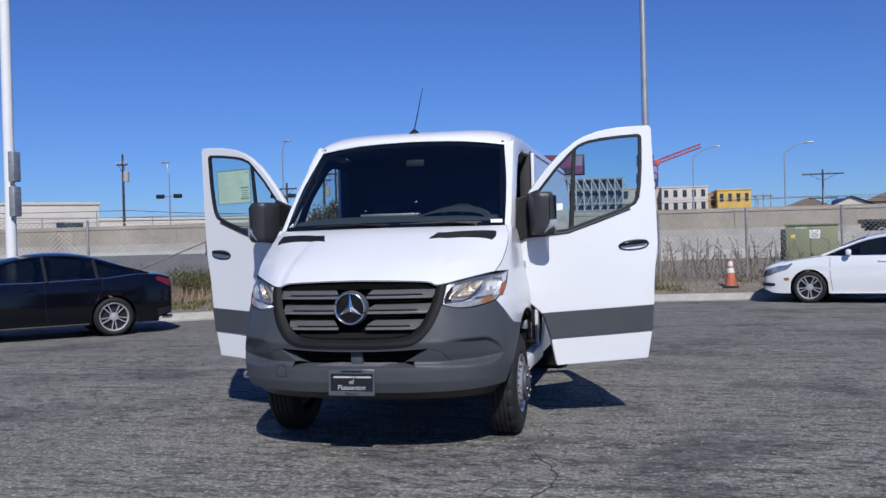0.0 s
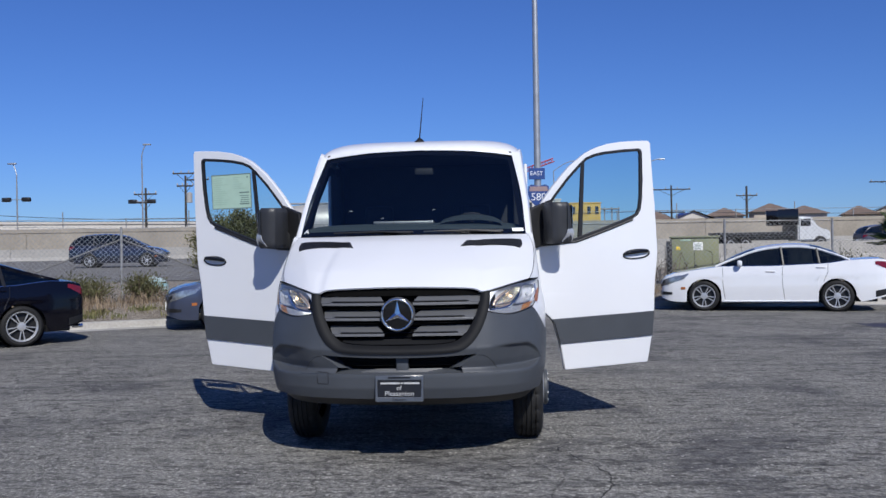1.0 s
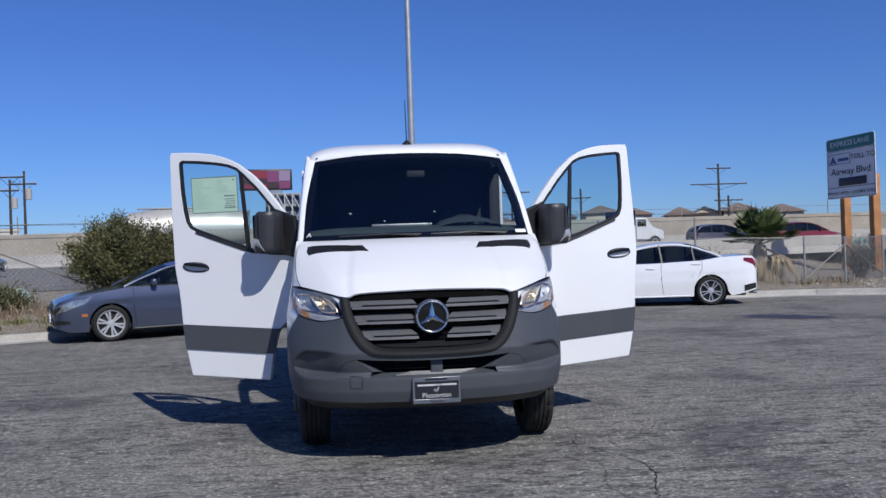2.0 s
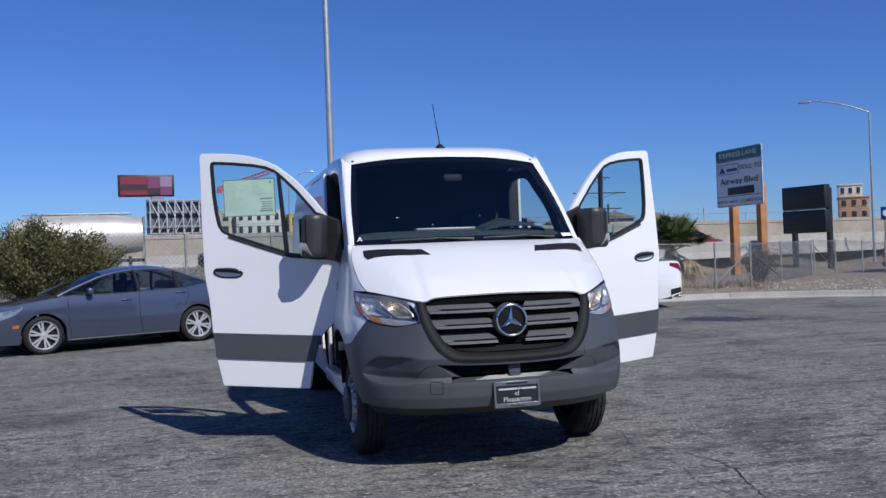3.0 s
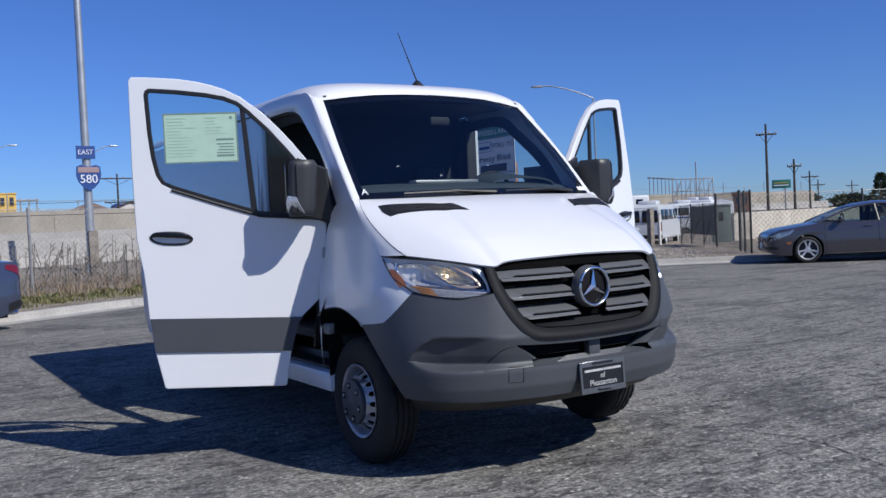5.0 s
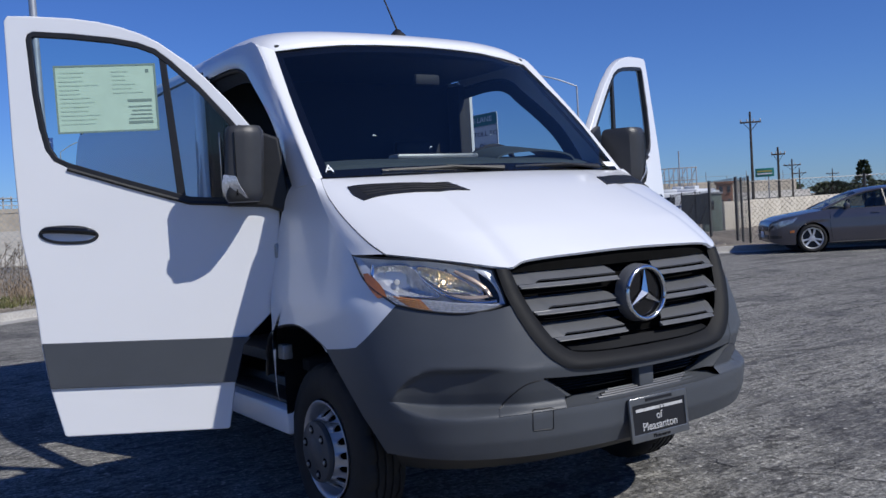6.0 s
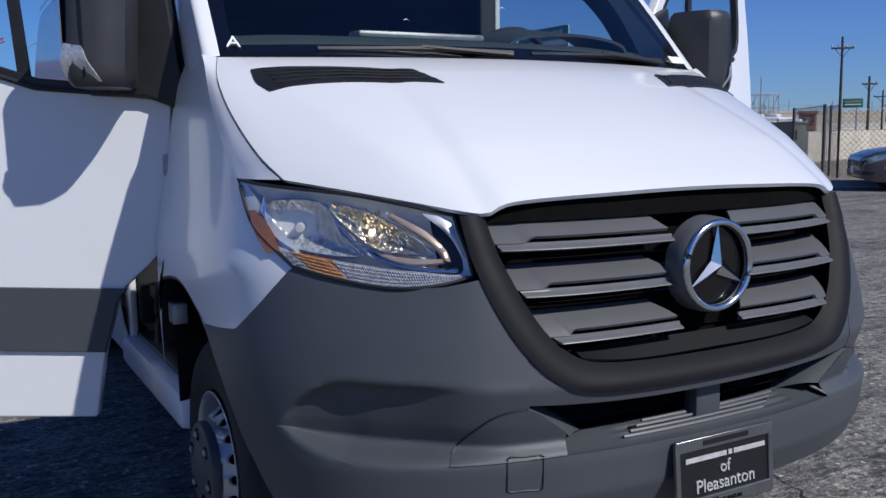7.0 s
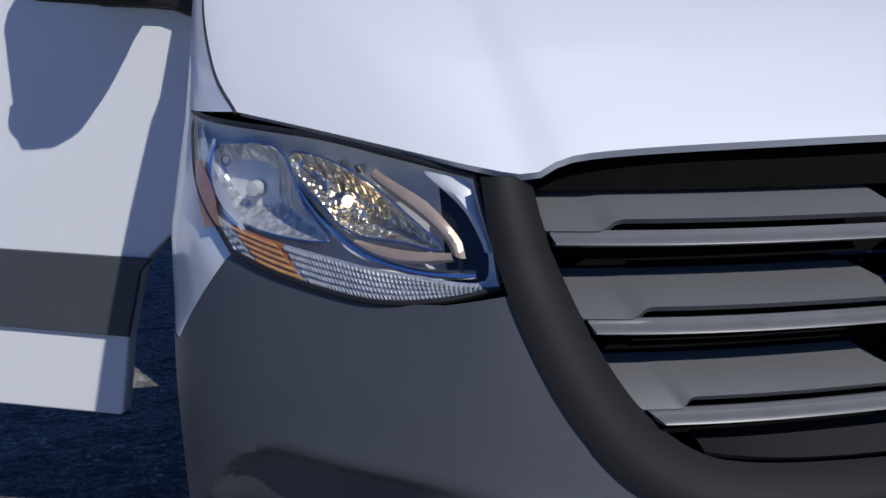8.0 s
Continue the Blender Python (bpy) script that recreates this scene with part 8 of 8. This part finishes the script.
fb = thing("frame_billboard", "back of a billboard, an open lattice of steel struts", "billboard", pose(-5.2, 99, 0.55, 0, 0, 14))
for z in (4.2, 5.0, 6.6, 7.9):
    part("beam", box(7.6, 0.35, 0.22, 0.02, (0, 0, z)), M_SCAFF, fb)
for k in range(9):
    x = -3.6 + 0.9 * k
    part("strut", tube([(x, -0.1, 4.2), (x + 0.9, -0.35, 6.1), (x, -0.35, 7.9)], 0.085, 5), M_PALESTEEL, fb)
    part("strut", tube([(x, -0.3, 4.2), (x, -0.3, 7.9)], 0.075, 5), M_PALESTEEL, fb)
part("back_panel", box(7.7, 0.12, 3.9, 0.02, (0, 0.5, 6.1)), M_BACKPANEL, fb)
for x in (-2.8, 2.6):
    part("leg", box(0.4, 0.4, 4.4, 0.02, (x, 0.2, 2.0)), M_SCAFF, fb)

# distant hills, their blue haze painted into the colour
def hill(u, v):
    a = lerp(-62, 40, u)
    r = 1500
    h = 46 * math.exp(-((a + 38) / 5) ** 2) + 30 * math.exp(-((a + 28) / 6) ** 2) + 14 * math.exp(-((a + 12) / 12) ** 2) + 5 * noise.noise(Vector((u * 22, 1.3, 0)))
    return (r * math.sin(radians(a)), r * math.cos(radians(a)) + 250 * v, -2 + (max(h, 2) * v))


tagged(part("backdrop", surf(hill, 90, 1), M_HILL), "hazy blue hills on the horizon", "hills", kind="structure")

# ---- yard beyond the gate ----
M_VANW = mat("white_van_paint", (0.58, 0.59, 0.60), 0.35, coat=0.5, vary=0.03, scale=2, fine=0.02)


def old_van(m):
    ob = thing("passenger_van", "white passenger van parked in the gravel yard", "van", m)
    prof = [(-2.75, 0.45), (-2.75, 1.05), (-1.75, 1.20), (-1.05, 1.95), (-0.7, 2.08), (2.6, 2.08), (2.75, 1.9), (2.75, 0.45)]
    bm = bmesh.new()
    rows = []
    for x, ins in ((-1.0, 0.0), (1.0, 0.0)):
        rows.append([bm.verts.new((x * (0.88 if z > 1.4 else 1.0), y, z)) for y, z in prof])
    n = len(prof)
    for k in range(n):
        bm.faces.new((rows[0][k], rows[0][(k + 1) % n], rows[1][(k + 1) % n], rows[1][k]))
    bm.faces.new(rows[0])
    bm.faces.new(rows[1][::-1])
    bmesh.ops.bevel(bm, geom=bm.edges[:], offset=0.06, segments=2, affect="EDGES")
    part("body", bm, M_VANW, ob)
    for x in (-0.42, 0.42):
        part("rear_window", box(0.74, 0.05, 0.62, 0.03, (x, 2.742, 1.56), turn=pose(0, 0, 0, 4)), M_GLOSSBLK, ob)
    for s in (-1, 1):
        for y0, w in ((-1.0, 0.75), (0.05, 0.95), (1.15, 0.95), (2.15, 0.8)):
            part("side_window", box(0.02, w, 0.48, 0.02, (s * 0.935, y0, 1.60), turn=pose(0, 0, 0, 0, -s * 8)), M_GLOSSBLK, ob)
        part("tail_lamp", box(0.14, 0.03, 0.42, 0.02, (s * 0.90, 2.76, 1.05)), M_RED, ob)
        for y in (-1.65, 1.75):
            t = part("wheel", lathe([(-0.1, 0.22), (-0.11, 0.33), (-0.08, 0.36), (0.08, 0.36), (0.11, 0.33), (0.1, 0.22), (0.04, 0.2), (0.05, 0)], 24, "x", at=(s * 0.88, y, 0.36)), M_RUBBER, ob)
            part("rim", lathe([(0.06 * s, 0.22), (0.09 * s, 0.2), (0.07 * s, 0.0)], 20, "x", at=(s * 0.90, y, 0.36)), M_ALLOY, t)
    part("bumper", box(1.95, 0.16, 0.18, 0.04, (0, 2.83, 0.58)), M_BLACK, ob)
    part("number_plate", box(0.30, 0.02, 0.15, 0.003, (0.25, 2.77, 0.95)), M_PAPER, ob)
    part("roof_unit", box(0.9, 1.0, 0.22, 0.07, (0, 0.6, 2.18)), M_VANW, ob)
    return ob


old_van(pose(29.4, 27.65, gz(29.4, 27.65), 0, 0, 124))


def trailer(m, w, l, h, label):
    ob = thing("caravan", label, "caravan", m)
    part("body", box(w, l, h, 0.18, (0, 0, 0.6 + h / 2), seg=3), M_VANW, ob)
    part("roof_unit", box(0.8, 0.9, 0.25, 0.08, (0, 0.3, 0.6 + h + 0.1)), M_VANW, ob)
    part("stripe", box(w + 0.02, l * 0.9, 0.10, 0.0, (0, 0, 0.6 + h * 0.45)), M_SIGNBLUE, ob)
    for y in (-l * 0.3, l * 0.12, l * 0.33):
        part("window", box(w + 0.03, 0.7, 0.5, 0.02, (0, y, 0.6 + h * 0.68)), M_GLOSSBLK, ob)
    part("end_window", box(w * 0.6, l + 0.03, 0.55, 0.02, (0, 0, 0.6 + h * 0.68)), M_GLOSSBLK, ob)
    for s in (-1, 1):
        part("wheel", lathe([(-0.1, 0.0), (-0.1, 0.36), (0.1, 0.36), (0.1, 0.0)], 20, "x", at=(s * (w / 2 - 0.05), l * 0.1, 0.36)), M_RUBBER, ob)
    part("skirt", box(w * 0.9, l * 0.9, 0.5, 0.02, (0, 0, 0.4)), M_STEEL, ob)
    return ob


trailer(pose(43.0, 37.8, gz(43.0, 37.8), 0, 0, 52), 1.9, 3.6, 1.7, "white caravan parked in the yard")
trailer(pose(47.0, 39.6, gz(47.0, 39.6), 0, 0, 112), 2.0, 4.0, 1.9, "white motorhome with a blue stripe")
trailer(pose(51, 43.5, gz(51, 43.5), 0, 0, 50), 2.0, 4.2, 1.8, "white travel trailer in a row of parked trailers")
trailer(pose(56, 49, gz(56, 49), 0, 0, 120), 2.0, 4.6, 2.1, "large white motorhome in a row of parked trailers")
trailer(pose(60, 62, gz(60, 62), 0, 0, 60), 2.2, 5.0, 2.0, "white motorhome far back in the yard")
car("yard_car", "dark red car parked in the gravel yard", pose(48, 46.5, gz(48, 46.5) + 0.01, 0, 0, 120), mat("maroon_paint", (0.10, 0.012, 0.016), 0.3, coat=0.8, vary=0.05, scale=3), alloy=7, spec=WAGON)
car("yard_car", "dark car parked in the gravel yard", pose(52, 50.5, gz(52, 50.5) + 0.01, 0, 0, 125), M_CARNAVY, alloy=7)
shed = thing("guard_shed", "small green shed beside the gate", "shed", pose(28.2, 22.3, gz(28.2, 22.3), 0, 0, -42) @ Matrix.Diagonal((0.5, 0.5, 0.92, 1)))
part("wall", box(1.5, 1.4, 1.75, 0.03, (0, 0, 0.9)), mat("green_shed_paint", (0.13, 0.17, 0.145), 0.6, vary=0.1, scale=2), shed)
part("window", box(0.42, 0.03, 0.42, 0.01, (-0.1, -0.705, 1.25)), M_GLOSSBLK, shed)
part("roof", box(1.7, 1.6, 0.08, 0.02, (0, 0, 1.81)), M_STEEL, shed)
gs = thing("spectator_stand", "white railed platform with a steel frame roof", "platform", pose(78, 69.5, 0.1, 0, 0, -38))
for z in (2.4, 3.6, 5.0):
    part("rail", box(4.8, 0.1, 0.12, 0.01, (0, -2, z)), M_STEEL, gs)
part("deck", box(4.8, 3.0, 0.3, 0.03, (0, 0, 2.3)), M_VANW, gs)
for k in range(10):
    part("rail_post", box(0.10, 0.10, 2.8, 0.01, (-2.3 + 0.51 * k, -2, 3.7)), M_STEEL, gs)
for x in (-2.2, -0.8, 0.8, 2.2):
    part("leg", box(0.25, 0.25, 2.4, 0.02, (x, -1.6, 1.1)), M_STEEL, gs)
for k in range(4):
    part("cross_brace", tube([(-2.3 + 1.15 * k, -2, 2.5), (-1.15 + 1.15 * k, -2, 5.0)], 0.05, 4), M_STEEL, gs)
part("mast", tube([(0.6, -1, 2.3), (0.6, -1, 7.0)], 0.08, 6), M_STEEL, gs)
fl = thing("floodlight_row", "row of small floodlight masts", "floodlight", pose(86.3, 81.8, -0.2, 0, 0, -44), group="floodlights")
for k in range(7):
    part("mast", tube([(-1.7 + 0.57 * k, 1.5 * k, -0.2), (-1.7 + 0.57 * k, 1.5 * k, 6.3)], 0.05, 5), M_SCAFF, fl)
    part("head", box(0.48, 0.3, 0.2, 0.03, (-1.7 + 0.57 * k, 1.5 * k, 6.3)), M_SCAFF, fl)

M_YARDWALL = mat("cream_block_wall", (0.46, 0.42, 0.35), 0.88, vary=0.12, scale=0.8, fine=0.1, bump=0.2, bscale=18)
yw = tagged(thing("wall_yard", "low white block wall round the yard", "wall"), kind="structure")
for k in range(8):
    a, b = Vector((30.5 + 2.6 * k, 23.6 + 0.9 * k, 0)), Vector((33.1 + 2.6 * k - 0.02, 24.5 + 0.9 * k, 0))
    part("wall_panel", box((b - a).length, 0.18, 1.95, 0.01, tuple((a + b) / 2 + Vector((0, 0, 0.27))), turn=Matrix.Rotation(math.atan2(0.9, 2.6), 4, "Z")), M_YARDWALL, yw)
bs = thing("blue_road_sign", "small blue service sign on two posts", "road sign", pose(47.0, 49.8, 0.1, 0, 0, -40))
part("panel", box(1.75, 0.05, 0.95, 0.01, (0, 0, 3.15)), M_SIGNBLUE, bs)
part("print_bar", box(0.8, 0.02, 0.22, 0, (0.25, -0.035, 3.25)), M_SIGNWHITE, bs)
part("print_bar", box(0.8, 0.02, 0.14, 0, (0.25, -0.035, 2.92)), M_SIGNWHITE, bs)
part("print_mark", lathe([(0.0, 0.24), (-0.03, 0.22), (-0.03, 0)], 16, "y", at=(-0.52, -0.03, 3.15)), M_SIGNWHITE, bs)
for x in (-0.6, 0.6):
    part("post", box(0.12, 0.12, 3.0, 0.01, (x, 0.06, 1.3)), M_OLDWOOD, bs)
M_GOLD = mat("dull_gold_print", (0.30, 0.26, 0.06), 0.6, vary=0.1, scale=3)
gsn = thing("green_road_sign", "green overhead freeway sign far off", "road sign", pose(84, 61.4, 0.1, 0, 0, -50))
part("panel", box(2.0, 0.08, 0.95, 0.01, (0, 0, 3.9)), M_SIGNGREEN, gsn)
part("print_bar", box(1.6, 0.02, 0.16, 0, (0, -0.05, 4.05)), M_GOLD, gsn)
part("print_bar", box(1.6, 0.02, 0.12, 0, (0, -0.05, 3.75)), M_SIGNWHITE, gsn)
part("post", box(0.16, 0.16, 3.5, 0.01, (0.4, 0.1, 1.7)), M_POST, gsn)
orb = block("brick_building", "orange-brown block building at the far side", "building", pose(81.3, 64.9, 0.1, 0, 0, -48), 1.7, 2.4, 2.9, 2, 2, mat("orange_brick", (0.22, 0.10, 0.06), 0.85, vary=0.15, scale=0.8), seed=71)

# far trees
M_TREELEAF = leaf_mat("dark_tree_leaf", (0.045, 0.065, 0.025), (0.03, 0.045, 0.02))


def tree(x, y, h, w, seed, conifer=False):
    random.seed(seed)
    ob = thing("tree", "dark green conifer beyond the yard" if conifer else "dark green tree beyond the yard", "tree", pose(x, y, 0.1), group="far trees")
    part("trunk", tube([(0, 0, -0.2), (0, 0, h * 0.8)], [w * 0.09, w * 0.03], 7), M_TWIG, ob)
    bm = bmesh.new()
    for k in range(900):
        z = random.random()
        r = w * (1.02 - z) * (0.55 if conifer else 0.5) if conifer else w * 0.55 * math.sqrt(max(0, 1 - (2 * z - 1) ** 2))
        a = random.uniform(0, math.tau)
        r *= random.random() ** 0.5 * (0.75 + 0.5 * noise.noise(Vector((a, z * 4, seed))))
        p = Vector((r * math.cos(a), r * math.sin(a), h * (0.12 + 0.88 * z) if conifer else h * (0.3 + 0.7 * z)))
        leaf(bm, p, Vector((math.cos(a), math.sin(a), random.uniform(-0.4, 0.6))), w * 0.16, w * 0.035)
    part("crown", bm, M_TREELEAF, ob, smooth=False)


tree(101, 60, 4.8, 3.6, 1, True)
for k, (x, y, h, w) in enumerate(((110, 62, 2.2, 5), (122, 78, 2.6, 6), (116, 58, 2.6, 4), (140, 100, 3.4, 7), (60, 128, 4.2, 5), (70, 122, 4.0, 5))):
    tree(x, y, h, w, 80 + k)

# ---- freeway traffic ----
def on_deck(x, f):
    y = lerp(near_edge(x), wall_line(x), f)
    return x, y, lerp(0.62, 1.15, f) + 0.01


def face(heading):
    return -90 + heading


x, y, z = -18.9, 37.8, deck_z(-18.9, 37.8) + 0.012
car("minivan", "dark navy minivan on the freeway", pose(x, y, z, 0, 0, 103), M_CARNAVY, spec=WAGON, alloy=7, tint=M_TINT)
x, y, z = -0.5, 49.4, deck_z(-0.5, 49.4) + 0.012
car("dark_freeway_sedan", "dark sedan on the freeway", pose(x, y, z, 0, 0, 96), M_CARNAVY, alloy=7)
x, y, z = 25.5, 52.5, deck_z(25.5, 52.5) + 0.012
car("grey_freeway_car", "dark grey car on the freeway", pose(x, y, z, 0, 0, 96), M_CARDARK, alloy=7, spec=WAGON)
x, y, z = 28.5, 47, deck_z(28.5, 47) + 0.012
car("red_freeway_car", "dark red car on the freeway", pose(x, y, z, 0, 0, 96), mat("dark_red_paint", (0.16, 0.012, 0.015), 0.3, coat=0.8, vary=0.05, scale=3), alloy=7, spec=WAGON)

# flatbed truck heading along the freeway
tx, ty = 20.3, 61.0
tr = thing("flatbed_truck", "white-cabbed flatbed truck with a black headboard", "truck", pose(tx, ty, deck_z(tx, ty) + 0.012, 0, 0, 96))
part("bed", box(2.3, 5.6, 0.30, 0.03, (0, 1.6, 1.15)), M_BLACK, tr)
part("chassis", box(0.9, 7.4, 0.30, 0.03, (0, 0.7, 0.85)), M_BLACK, tr)
part("headboard", box(2.2, 0.15, 1.3, 0.02, (0, -1.28, 1.9)), M_BLACK, tr)
for s in (-1, 1):
    part("sign_panel", box(0.06, 1.5, 1.15, 0.01, (s * 1.1, -0.75, 2.35)), M_GLOSSBLK, tr)
bm = bmesh.new()
pr = [(-3.9, 0.6), (-3.9, 1.35), (-2.9, 1.55), (-2.55, 2.35), (-1.5, 2.40), (-1.5, 0.6)]
rows = [[bm.verts.new((sx_, y_, z_)) for y_, z_ in pr] for sx_ in (-1.05, 1.05)]
for k in range(6):
    bm.faces.new((rows[0][k], rows[0][(k + 1) % 6], rows[1][(k + 1) % 6], rows[1][k]))
bm.faces.new(rows[0])
bm.faces.new(rows[1][::-1])
bmesh.ops.bevel(bm, geom=bm.edges[:], offset=0.10, segments=3, affect="EDGES")
cabt = part("cab", bm, M_VANW, tr)
for s in (-1, 1):
    part("cab_window", box(0.03, 0.75, 0.55, 0.02, (s * 1.045, -2.05, 1.95)), M_GLOSSBLK, cabt)
    for y_ in (-3.1, 2.4, 3.5):
        w_ = part("wheel", lathe([(-0.12, 0.0), (-0.13, 0.44), (-0.1, 0.48), (0.1, 0.48), (0.13, 0.44), (0.12, 0.25), (0.05, 0.22), (0.08, 0.0)], 24, "x", at=(s * 0.98, y_, 0.48)), M_RUBBER, tr)
        part("rim", lathe([(s * 0.10, 0.26), (s * 0.135, 0.25), (s * 0.09, 0.0)], 20, "x", at=(s * 0.98, y_, 0.48)), M_ALLOY, w_)
part("headboard_print", box(0.02, 1.1, 0.22, 0, (1.14, -0.75, 2.4)), M_STEEL, tr)

# bulk tank trailer
kx, ky = -8.3, 40.3
tk = thing("tank_trailer", "pale bulk tank trailer with sloping hoppers", "trailer", pose(kx, ky, deck_z(kx, ky) + 0.012, 0, 0, 97) @ Matrix.Scale(0.90, 4))
M_TANK = mat("dull_aluminium", (0.60, 0.57, 0.52), 0.42, 0.5, vary=0.10, scale=1.2, fine=0.05)
part("tank", lathe([(-3.3, 0.75), (-3.25, 0.95), (-1.8, 1.12), (0.0, 1.15), (1.8, 1.12), (3.25, 0.95), (3.3, 0.75), (3.3, 0.0)], 30, "y", at=(0, 0, 2.35)), M_TANK, tk)
for y_ in (-1.6, 1.6):
    part("hopper", lathe([(0.75, 0.30), (1.0, 0.5), (1.75, 1.10)], 20, "z", at=(0, y_, 0)), M_TANK, tk)
part("walkway", box(0.5, 5.5, 0.08, 0.01, (0, 0, 3.53)), M_STEEL, tk)
part("end_frame", tube([(-0.9, -3.35, 0.7), (-0.9, -3.35, 3.3), (0.9, -3.35, 3.3), (0.9, -3.35, 0.7)], 0.05, 6), M_STEEL, tk)
part("chassis", box(0.9, 6.8, 0.2, 0.03, (0, 0, 0.95)), M_BLACK, tk)
for s in (-1, 1):
    for y_ in (1.9, 3.0):
        part("wheel", lathe([(-0.14, 0.0), (-0.14, 0.46), (-0.1, 0.5), (0.1, 0.5), (0.14, 0.46), (0.1, 0.2), (0.1, 0)], 22, "x", at=(s * 0.95, y_, 0.5)), M_RUBBER, tk)
    part("leg", box(0.14, 0.14, 1.2, 0.01, (s * 0.6, -2.6, 0.6)), M_BLACK, tk)
